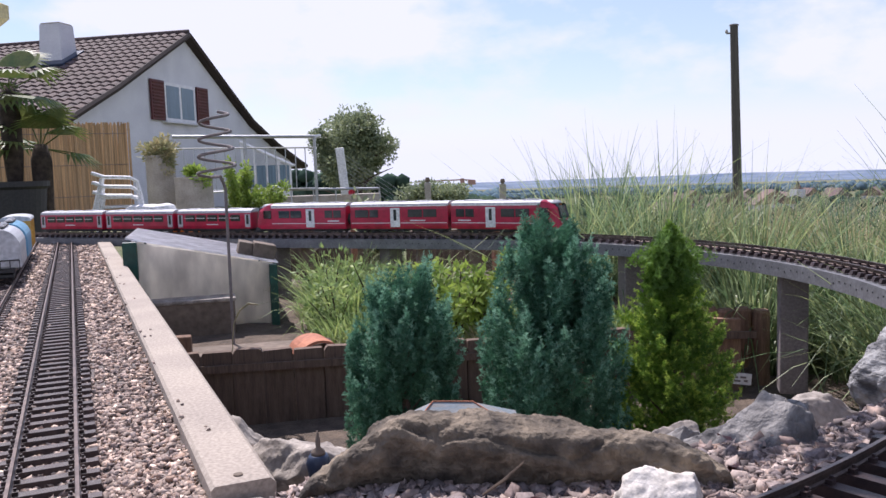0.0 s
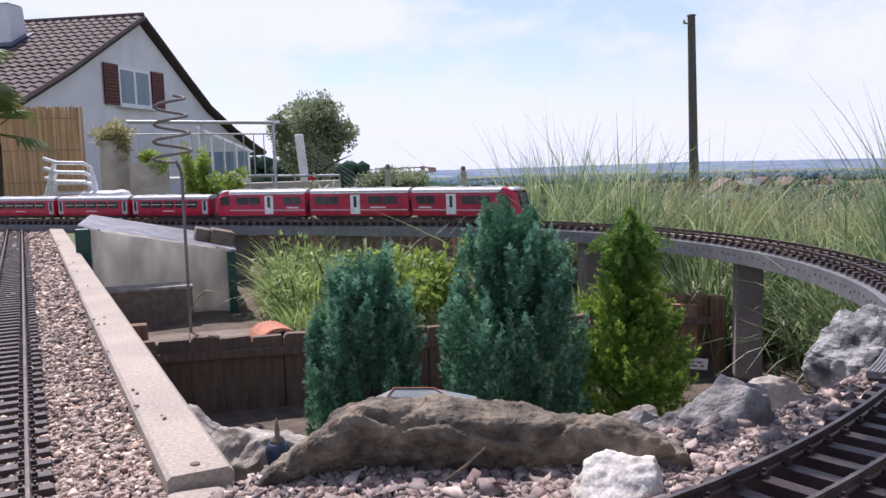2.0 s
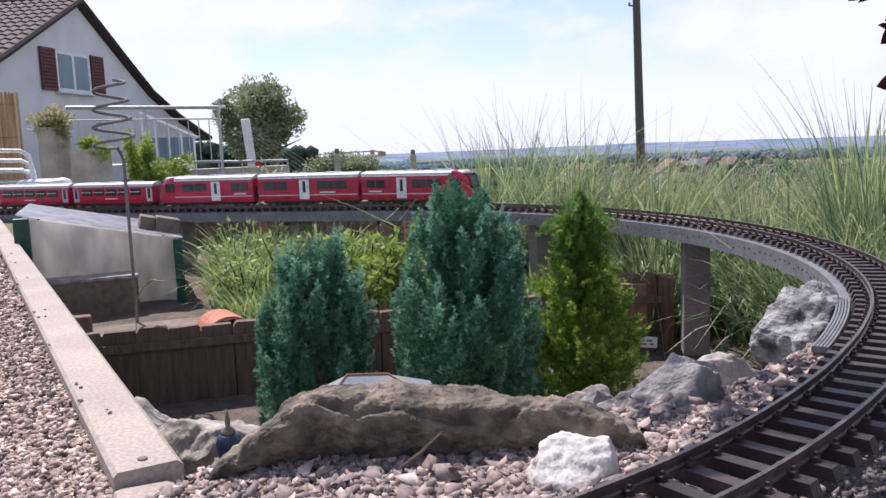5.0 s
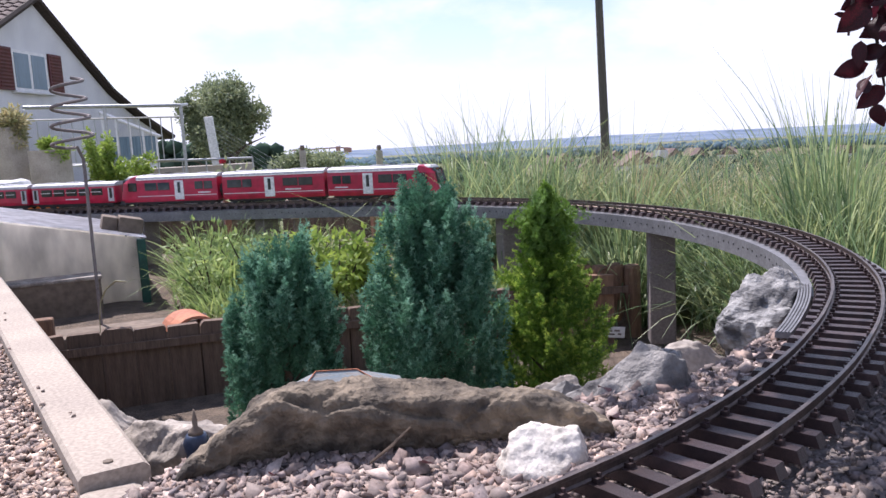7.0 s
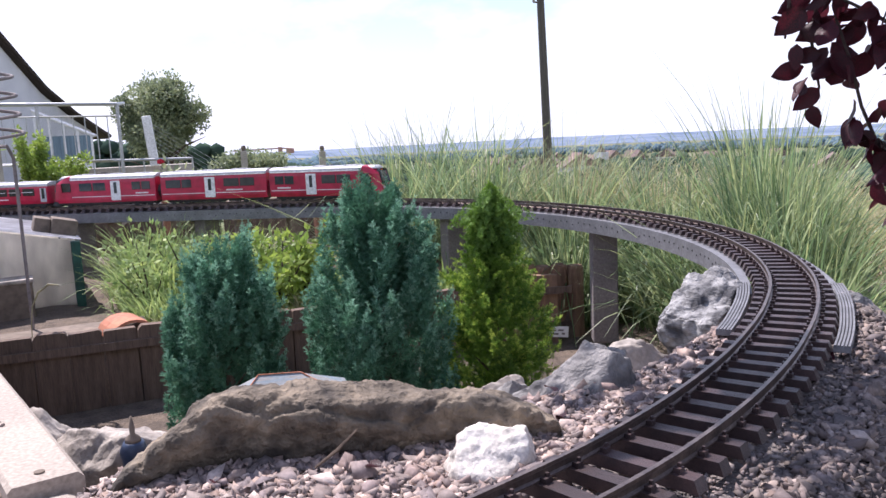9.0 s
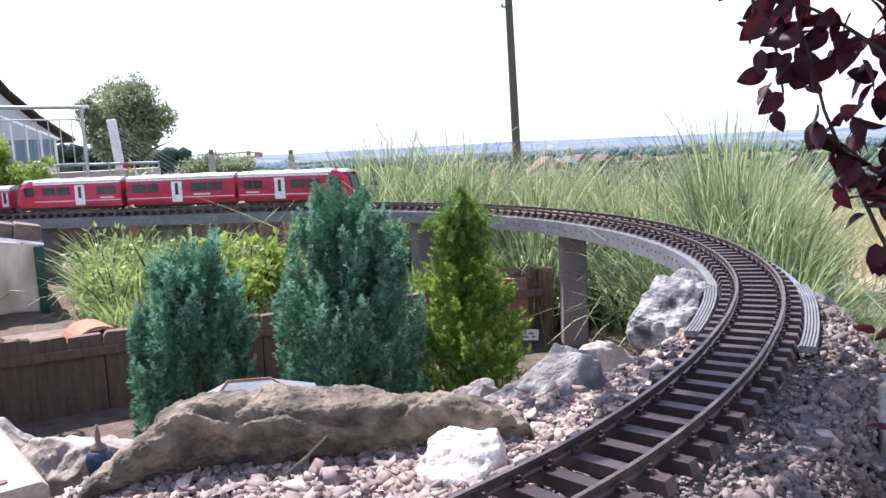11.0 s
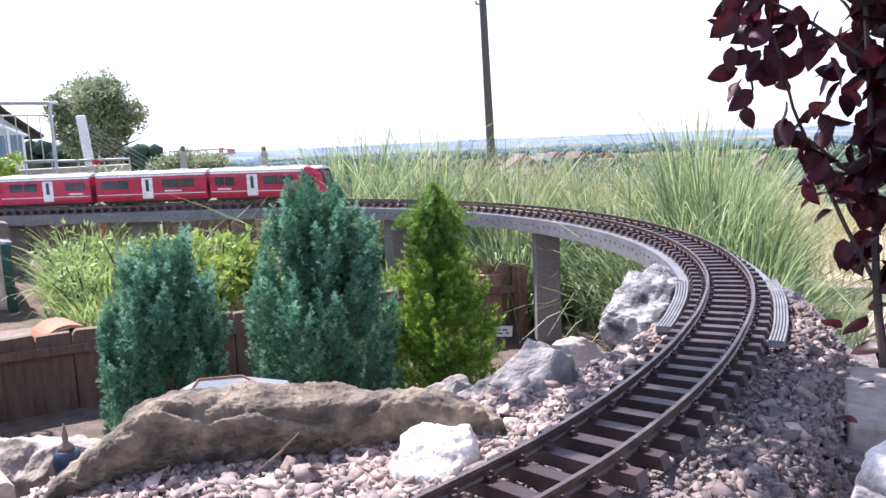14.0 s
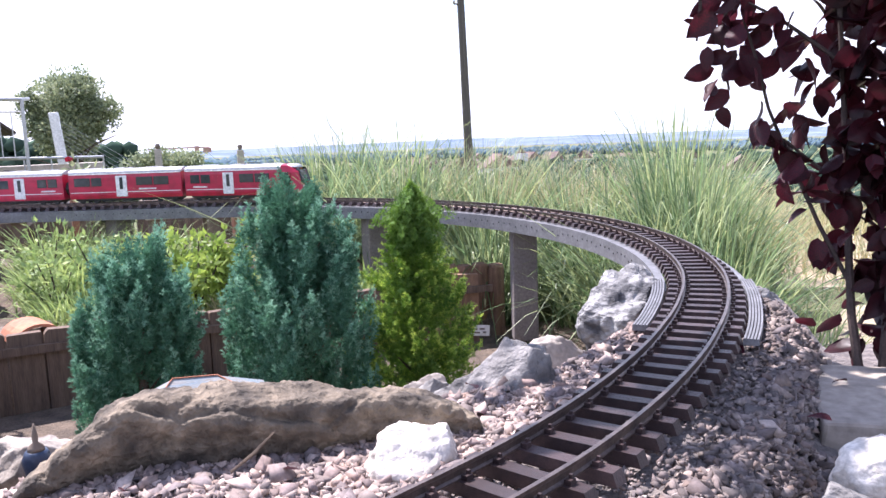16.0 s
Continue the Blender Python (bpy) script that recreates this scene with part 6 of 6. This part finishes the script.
def build_village():
    rr = random.Random(12)
    for k in range(18):
        az = radians(rr.uniform(15, 48))
        r = rr.uniform(130, 300)
        x, y = r * math.sin(az), r * math.cos(az)
        z = ground_height(x, y)
        root = tagged(empty("village_house", pose(x, y, z, 0, 0, rr.uniform(-50, 50))), "far village house with a red tiled roof", "house", "village houses")
        w, d, h = rr.uniform(4, 7.5), rr.uniform(4, 6), rr.uniform(2.0, 3.4)
        part("wall", boxed((w, d, h), (0, 0, h / 2)), M["plaster"], root)
        part("roof", extruded(bmesh.new(), [(-w * 0.58, h - 0.3), (w * 0.58, h - 0.3), (0, h + w * 0.36)], d * 1.1, pose(0, -d * 0.55, 0)), M["redroof"], root)
        for j in (-1, 1):
            part("window", boxed((1.1, 0.1, 1.2), (j * w * 0.25, -d / 2 - 0.05, h * 0.55)), M["curtain"], root)


build_village()


def build_church():
    z = ground_height(99.5, 229)
    root = tagged(empty("church", pose(99.5, 229, z, 0, 0, 20)), "small white village church with a dark pointed spire", "church")
    top = -8.0 - z
    part("tower", boxed((3.0, 3.0, top), (0, 0, top / 2), bevel=0.05), M["plaster"], root)
    part("spire", lathe(bmesh.new(), [(1.6, top), (0.7, top + 1.0), (0.05, top + 2.4)], 8), M["rooftile"], root)
    part("nave", boxed((3.6, 7.0, top * 0.62), (1.2, 4.5, top * 0.31)), M["plaster"], root)
    part("nave_roof", extruded(bmesh.new(), [(-2.1, top * 0.6), (2.1, top * 0.6), (0, top * 0.6 + 1.2)], 7.4, pose(1.2, 0.8, 0)), M["redroof"], root)


build_church()


# ---- grasses and shrubs ----
def blades(rng, at, n, spread, h0, h1, lean, width, seg=6, droop=0.5, bias=(0, 0)):
    """Arching ribbons from one tuft: verts and quads."""
    a = rng.uniform(0, 2 * math.pi, n)
    r = np.sqrt(rng.random(n)) * spread
    base = np.stack([at[0] + r * np.cos(a), at[1] + r * np.sin(a), np.full(n, at[2])], 1)
    ang = a + rng.normal(0, 0.7, n)
    out = np.stack([np.cos(ang) + bias[0], np.sin(ang) + bias[1], np.zeros(n)], 1)
    h = rng.uniform(h0, h1, n)
    ln = h * lean * rng.uniform(0.1, 1.0, n) * (0.4 + r / spread)
    dr = droop * rng.uniform(0.0, 1.0, n) ** 2 * h
    w = width * rng.uniform(0.6, 1.3, n)
    side = np.stack([-out[:, 1], out[:, 0], np.zeros(n)], 1)
    tw = rng.uniform(-1, 1, n)[:, None]
    side = side * np.cos(tw) + out * np.sin(tw)
    rows = []
    for k in range(seg + 1):
        t = k / seg
        p = base + out * (ln * t ** 1.7)[:, None]
        p[:, 2] += h * (t - 0.08 * t * t) - dr * max(0.0, t - 0.45) ** 2 / 0.30
        ww = w * (1 - t ** 2.2) + 0.0002
        rows.append(np.stack([p - side * ww[:, None], p + side * ww[:, None]], 1))
    v = np.stack(rows, 1)
    idx = np.arange(n)[:, None, None] * (2 * (seg + 1)) + np.arange(seg)[None, :, None] * 2
    q = idx + np.array([0, 1, 3, 2])[None, None]
    return v.reshape(-1, 3), q.reshape(-1, 4)


def tuft(name, label, mat, seed, *specs):
    rng = np.random.default_rng(seed)
    vs, fs, base = [], [], 0
    for sp in specs:
        v, f = blades(rng, **sp)
        vs.append(v)
        fs.append(f + base)
        base += len(v)
    ob = part(name, fast_mesh(name, np.concatenate(vs), np.concatenate(fs), mat), None)
    return tagged(ob, label, "grass")


CLUMPS = [(0.42, 2.62, 0.52), (0.66, 2.50, 0.54), (0.90, 2.36, 0.47), (1.12, 2.20, 0.43), (1.02, 1.88, 0.36), (1.30, 1.98, 0.56), (1.20, 1.66, 0.36), (1.60, 2.25, 0.46), (0.80, 2.08, 0.33), (1.16, 1.70, 0.52), (0.55, 2.80, 0.56), (0.80, 2.72, 0.50), (1.06, 1.46, 0.34), (1.00, 1.62, 0.33)] 
for k, (x, y, h) in enumerate(CLUMPS):
    tuft("ornamental_grass", "tall arching green ornamental grass", M["grassleaf"], 100 + k,
         dict(at=(x, y, LOW), n=330, spread=0.10, h0=h * 0.75, h1=h * 1.25, lean=0.75 if x < 1.1 else 0.5, width=0.0026, droop=0.85),
         dict(at=(x, y, LOW), n=40, spread=0.06, h0=h * 1.0, h1=h * 1.42, lean=0.35, width=0.0018, droop=0.25),
         dict(at=(x, y, LOW), n=230, spread=0.12, h0=h * 0.4, h1=h * 0.9, lean=1.2 if x < 1.1 else 0.8, width=0.0032, droop=1.3))
for k, (x, y, h) in enumerate([(1.22, 2.42, 0.45), (1.50, 2.25, 0.40), (0.98, 2.62, 0.48), (1.12, 2.75, 0.46), (1.32, 2.75, 0.42), (1.55, 2.65, 0.40), (1.75, 2.55, 0.36), (0.80, 2.9, 0.48), (1.95, 2.75, 0.34), (1.5, 3.1, 0.40)]):
    tuft("dry_grass", "straw-coloured feathery dry grass", M["drygrass"], 130 + k,
         dict(at=(x, y, LOW), n=560, spread=0.20, h0=h * 0.6, h1=h * 1.2, lean=0.9, width=0.0013, droop=0.9))
tuft("grass_stalks", "thin upright flowering grass stalks", M["weed"], 140,
     *[dict(at=(x, 2.5, LOW), n=7, spread=0.12, h0=0.50, h1=h, lean=0.12, width=0.0014, droop=0.0) for x, h in ((0.40, 0.58), (0.50, 0.63), (0.62, 0.56), (0.86, 0.54), (1.15, 0.55))])
for k, (x, y, z, n, h) in enumerate([(-0.27, 2.24, -0.23, 520, 0.20), (-0.15, 2.36, -0.22, 520, 0.20), (-0.22, 2.04, -0.24, 420, 0.14), (-0.10, 2.05, -0.24, 420, 0.13), (-0.32, 2.55, -0.20, 400, 0.20), (0.06, 2.10, -0.24, 350, 0.12), (-0.05, 2.5, -0.21, 400, 0.17), (0.28, 2.2, -0.24, 300, 0.13), (0.20, 1.98, -0.24, 260, 0.09), (0.45, 2.1, -0.24, 300, 0.12)]):
    tuft("weeds", "tangled green and yellowish meadow weeds", M["weed"], 150 + k,
         dict(at=(x, y, z), n=n, spread=0.10, h0=h * 0.4, h1=h, lean=0.9, width=0.0018, droop=0.9),
         dict(at=(x, y, z), n=n // 3, spread=0.13, h0=h * 0.4, h1=h * 0.8, lean=0.9, width=0.0028, droop=0.7))
tuft("dry_weeds", "dry straw and dead stalks on the bed", M["drygrass"], 170,
     dict(at=(0.10, 1.94, -0.24), n=240, spread=0.10, h0=0.03, h1=0.09, lean=1.4, width=0.0012, droop=0.8),
     dict(at=(-0.16, 1.90, -0.24), n=160, spread=0.08, h0=0.03, h1=0.08, lean=1.4, width=0.0012, droop=0.8))
tuft("path_grass", "thin grass growing beside the path", M["grassleaf"], 171,
     dict(at=(0.98, 1.15, -0.33), n=160, spread=0.14, h0=0.10, h1=0.24, lean=0.9, width=0.0014, droop=0.9),
     dict(at=(1.15, 1.35, -0.33), n=200, spread=0.14, h0=0.10, h1=0.28, lean=0.9, width=0.0014, droop=0.9))


def leaf_mesh(name, mat, bend, seed, ln=1.0, wd=0.34):
    r = random.Random(seed)
    b = bmesh.new()
    rows = []
    for k in range(7):
        t = k / 6
        w = wd * math.sin(math.pi * t ** 0.8) ** 0.8 * (1 if t < 0.98 else 0)
        y = t * ln
        z = -bend * t * t
        row = [b.verts.new((s * max(w, 0.004), y, z + 0.10 * abs(s) * w / wd + r.uniform(-0.012, 0.012))) for s in (-1, -0.5, 0, 0.5, 1)]
        rows.append(row)
    for p, q in zip(rows, rows[1:]):
        for j in range(4):
            b.faces.new((p[j], p[j + 1], q[j + 1], q[j]))
    return finish(name, b, mat, True)


def build_plum():
    root = tagged(empty("plum_shrub"), "dark red-leaved plum shrub beside the track", "shrub")
    rr = random.Random(77)
    stems = [
        [(0.548, 0.560, -0.070), (0.551, 0.570, -0.035), (0.553, 0.581, 0.005), (0.556, 0.589, 0.049), (0.559, 0.595, 0.093), (0.559, 0.601, 0.157), (0.555, 0.604, 0.229), (0.543, 0.601, 0.330)],
        [(0.555, 0.587, 0.034), (0.542, 0.610, 0.083), (0.530, 0.626, 0.128), (0.520, 0.637, 0.163), (0.512, 0.643, 0.188), (0.504, 0.649, 0.229), (0.493, 0.653, 0.263), (0.483, 0.655, 0.320)],
        [(0.555, 0.604, 0.224), (0.530, 0.624, 0.250), (0.516, 0.635, 0.264), (0.498, 0.647, 0.277), (0.470, 0.662, 0.292)],
        [(0.559, 0.598, 0.117), (0.541, 0.617, 0.137), (0.522, 0.635, 0.160)],
        [(0.483, 0.655, 0.310), (0.478, 0.666, 0.250), (0.486, 0.664, 0.205)],
        [(0.455, 0.673, 0.325), (0.462, 0.674, 0.281), (0.461, 0.678, 0.250)],
        [(0.563, 0.557, -0.070), (0.580, 0.565, 0.074), (0.595, 0.560, 0.200), (0.605, 0.548, 0.360)],
    ]
    for k, st in enumerate(stems):
        n = len(st)
        part("stem", tube(bmesh.new(), st, [0.0040 * (1 - 0.6 * j / (n - 1)) * (1.0 if k in (0, 6) else 0.42) + 0.0004 for j in range(n)], 7), M["stem"], root)
    meshes = [leaf_mesh("leaf", M["redleaf"], bd, k) for k, bd in enumerate((0.1, 0.25, 0.4, -0.1))]
    spots = []
    for k, st in enumerate(stems):
        pts = [Vector(p) for p in st]
        for _ in range((34, 30, 20, 8, 15, 9, 40)[k]):
            t = rr.uniform(*((0.45, 1.0), (0.12, 1.0), (0.2, 1.0), (0.1, 1.0), (0.2, 1.0), (0.1, 1.0), (0.25, 1.0))[k]) * (len(pts) - 1)
            j = min(int(t), len(pts) - 2)
            p = pts[j].lerp(pts[j + 1], t - j)
            sp = 0.010 if k in (1, 2, 3, 4, 5) else 0.020
            spots.append((p, p + Vector((rr.gauss(0, sp), rr.gauss(0, sp * 1.5), rr.gauss(0, sp)))))
    for p, q in spots:
        if q.x < 0.450:
            continue
        d = Vector((rr.gauss(-0.25, 0.7), rr.gauss(0, 0.6), rr.gauss(-0.75, 0.5))).normalized()
        s = rr.uniform(0.019, 0.033)
        ob = new("leaf", rr.choice(meshes))
        ob.parent = root
        ob.matrix_basis = Matrix.Translation(q) @ d.to_track_quat("Y", "Z").to_matrix().to_4x4() @ pose(0, 0, 0, 0, rr.uniform(-180, 180), 0) @ Matrix.Diagonal((s * rr.uniform(0.8, 1.1), s, s, 1))
    vs, fs, base = [], [], 0
    for k in range(520):
        me = rr.choice(meshes)
        z = rr.uniform(0.10, 0.42) if k < 400 else rr.uniform(-0.03, 0.12)
        dx = abs(rr.gauss(0, 0.042)) if k < 400 else 0.028 + abs(rr.gauss(0, 0.03))
        q = Vector((0.553 + dx * 0.8, 0.595 - dx * 0.6 + rr.gauss(0, 0.03), z))
        d = Vector((rr.gauss(0, 0.8), rr.gauss(0, 0.8), rr.gauss(-0.5, 0.5))).normalized()
        s = rr.uniform(0.024, 0.038)
        m = Matrix.Translation(q) @ d.to_track_quat("Y", "Z").to_matrix().to_4x4() @ pose(0, 0, 0, 0, rr.uniform(-180, 180), 0) @ Matrix.Diagonal((s * 0.95, s, s, 1))
        vs += [tuple(m @ v.co) for v in me.vertices]
        fs += [tuple(i + base for i in f.vertices) for f in me.polygons]
        base += len(me.vertices)
    # Leaves of an unseen overhead branch, added to shade the gravel.
    for k in range(640):
        me = rr.choice(meshes)
        t = rr.random() if k < 160 else rr.gauss(0.94, 0.14)
        c = Vector((0.60, 0.62, 0.46)).lerp(Vector((0.20, 0.82, 0.50)), t)
        q = c + Vector((rr.gauss(0, 0.05), rr.gauss(-0.01, 0.075), abs(rr.gauss(0, 0.03))))
        d = Vector((rr.gauss(0, 0.8), rr.gauss(0, 0.8), rr.gauss(-0.3, 0.4))).normalized()
        s = rr.uniform(0.026, 0.042)
        m = Matrix.Translation(q) @ d.to_track_quat("Y", "Z").to_matrix().to_4x4() @ pose(0, 0, 0, 0, rr.uniform(-180, 180), 0) @ Matrix.Diagonal((s * 0.95, s, s, 1))
        vs += [tuple(m @ v.co) for v in me.vertices]
        fs += [tuple(i + base for i in f.vertices) for f in me.polygons]
        base += len(me.vertices)
    # Stem that carries the added branch out of view.
    part("stem", tube(bmesh.new(), [(0.59, 0.595, 0.30), (0.56, 0.62, 0.44), (0.42, 0.70, 0.50), (0.20, 0.82, 0.50)], [0.003, 0.0026, 0.002, 0.0006], 7), M["stem"], root)
    rest = part("leaves", mesh_of("leaves", vs, fs, M["redleaf"], True), None, root)
    rest["kind"] = "stuff"
    return root


build_plum()


def build_bush(name, label, at, size, n, mat, seed, ln, wd, stems=8, flower=None):
    root = tagged(empty(name, pose(*at)), label, "shrub")
    rng = np.random.default_rng(seed)
    tips = []
    for k in range(stems):
        a = 2 * math.pi * k / stems + rng.uniform(-0.4, 0.4)
        tip = (math.cos(a) * size[0] * rng.uniform(0.3, 1.0), math.sin(a) * size[1] * rng.uniform(0.3, 1.0), size[2] * rng.uniform(0.6, 1.0))
        b = bmesh.new()
        tube(b, [(0, 0, 0), (tip[0] * 0.5, tip[1] * 0.5, tip[2] * 0.55), tip], [0.004, 0.003, 0.001], 6)
        part("stem", b, M["stem"], root)
        tips.append(tip)
    vs, fs, base = [], [], 0
    for tip in tips:
        for f in (0.45, 0.7, 0.95):
            v, q = leafy(rng, np.array(tip) * f, np.array(size) * np.array([0.26, 0.26, 0.16]), n // (3 * stems), ln, wd)
            vs.append(v)
            fs.append(q + base)
            base += len(v)
    part("foliage", fast_mesh("foliage", np.concatenate(vs), np.concatenate(fs), mat), None, root)
    if flower:
        for k in range(7):
            t = Vector(tips[k % len(tips)])
            p = t + Vector((rng.uniform(-0.03, 0.03), rng.uniform(-0.03, 0), rng.uniform(0.0, 0.03)))
            fb = bmesh.new()
            for j in range(9):
                a = j * 2.4
                r = 0.003 + j * 0.0011
                m = Matrix.Translation(p) @ pose(r * math.cos(a), r * math.sin(a), -j * 0.0006, 50 - j * 4, 0, math.degrees(a) - 90)
                v = [fb.verts.new(m @ Vector(c)) for c in ((-0.005, 0, 0), (0.005, 0, 0), (0.007, 0.003, 0.010), (0, 0.005, 0.014), (-0.007, 0.003, 0.010))]
                fb.faces.new(v)
            part("flower", fb, M["redflower"], root, "dark red rose bloom")
    return root


build_bush("leafy_shrub", "yellow-green leafy shrub behind the cypresses", (0.03, 2.02, -0.24), (0.13, 0.10, 0.20), 900, M["bushleaf"], 81, 0.024, 0.006, 9)
build_bush("leafy_shrub", "yellow-green leafy shrub behind the cypresses", (0.10, 2.06, -0.24), (0.09, 0.08, 0.21), 600, M["bushleaf"], 82, 0.022, 0.006, 7)
for wx, wy, ww, wh, wn in ((-0.28, 2.12, 0.10, 0.15, 420), (-0.18, 2.2, 0.12, 0.19, 520), (-0.33, 2.35, 0.10, 0.20, 420), (-0.06, 2.28, 0.10, 0.18, 420), (0.22, 2.12, 0.10, 0.13, 320)):
    build_bush("weed_plant", "leafy green weed growing in the bed", (wx, wy, -0.235), (ww, 0.08, wh), wn, M["weed"], int(900 + wx * 100), 0.022, 0.0045, 8)
build_bush("rose_bush", "rose bush with dark red blooms", (-0.20, 2.92, -0.20), (0.12, 0.08, 0.30), 900, M["treeleaf"], 83, 0.03, 0.009, 9, True)
build_bush("terrace_shrub", "bright green shrub by the terrace", (-1.95, 8.9, LOW), (0.28, 0.2, 0.45), 2600, M["bushleaf"], 84, 0.045, 0.013, 9)
build_bush("terrace_shrub", "bright green shrub by the terrace", (-2.22, 9.0, LOW), (0.22, 0.2, 0.72), 2300, M["bushleaf"], 85, 0.045, 0.013, 9)


def build_paths():
    for name, pts, mat, lab in (
            ("sandy_path", [(0.70, 0.80), (1.0, 0.75), (2.2, 1.25), (2.6, 1.6), (1.7, 1.75), (0.95, 1.25)], "sand", "pale sandy gravel path"),
            ("far_path", [(1.50, 2.10), (2.7, 1.65), (3.9, 2.3), (2.3, 2.95)], "sand", "pale sandy path across the lawn")):
        b = bmesh.new()
        top = [b.verts.new((x, y, LOW + 0.006)) for x, y in pts]
        low = [b.verts.new((x, y, LOW - 0.01)) for x, y in pts]
        b.faces.new(top)
        for k in range(len(pts)):
            b.faces.new((top[k], low[k], low[(k + 1) % len(pts)], top[(k + 1) % len(pts)]))
        tagged(part(name, b, M[mat]), lab, "path", kind="structure")


build_paths()


def build_meadow():
    rng = np.random.default_rng(210)
    vs, fs, base = [], [], 0
    for k in range(120):
        az, r = radians(rng.uniform(11, 50)), rng.uniform(2.9, 4.7)
        h = rng.uniform(0.10, 0.22) + 0.006 * r
        v, f = blades(rng, (r * math.sin(az), r * math.cos(az), LOW), 45, 0.32, h * 0.6, h * 1.15, 0.8, 0.0022, 5, 0.7)
        vs.append(v)
        fs.append(f + base)
        base += len(v)
    tagged(part("meadow_grass", fast_mesh("meadow_grass", np.concatenate(vs), np.concatenate(fs), M["drygrass"]), None), "dry yellowish meadow grass beyond the garden", "grass", kind="stuff")


build_meadow()


def build_fallen_leaves():
    rr = random.Random(19)
    meshes = [leaf_mesh("fallen_leaf", M["redleaf"], 0.3, 300 + k) for k in range(2)]
    spots = [(0.196, 0.545), (0.175, 0.47), (0.21, 0.60), (0.43, 0.50), (0.40, 0.44), (0.245, 0.54), (0.50, 0.53), (0.06, 0.50), (-0.04, 0.51), (0.46, 0.62)]
    for x, y in spots:
        s = rr.uniform(0.010, 0.016)
        ob = new("fallen_leaf", rr.choice(meshes))
        ob.matrix_basis = pose(x, y, -0.019 if x < 0.48 else -0.031, rr.uniform(-25, 25), rr.uniform(-25, 25), rr.uniform(0, 360)) @ Matrix.Diagonal((s, s, s, 1))
        tagged(ob, "fallen dark red plum leaf on the stones", "leaf", "fallen leaves")
    b = tube(bmesh.new(), [(0.02, 0.505, -0.016), (0.035, 0.512, -0.009), (0.048, 0.518, 0.0)], [0.0008, 0.0012, 0.0005], 6)
    tagged(part("dry_twig", b, M["bark"]), "short dry twig lying on the gravel", "twig")


build_fallen_leaves()
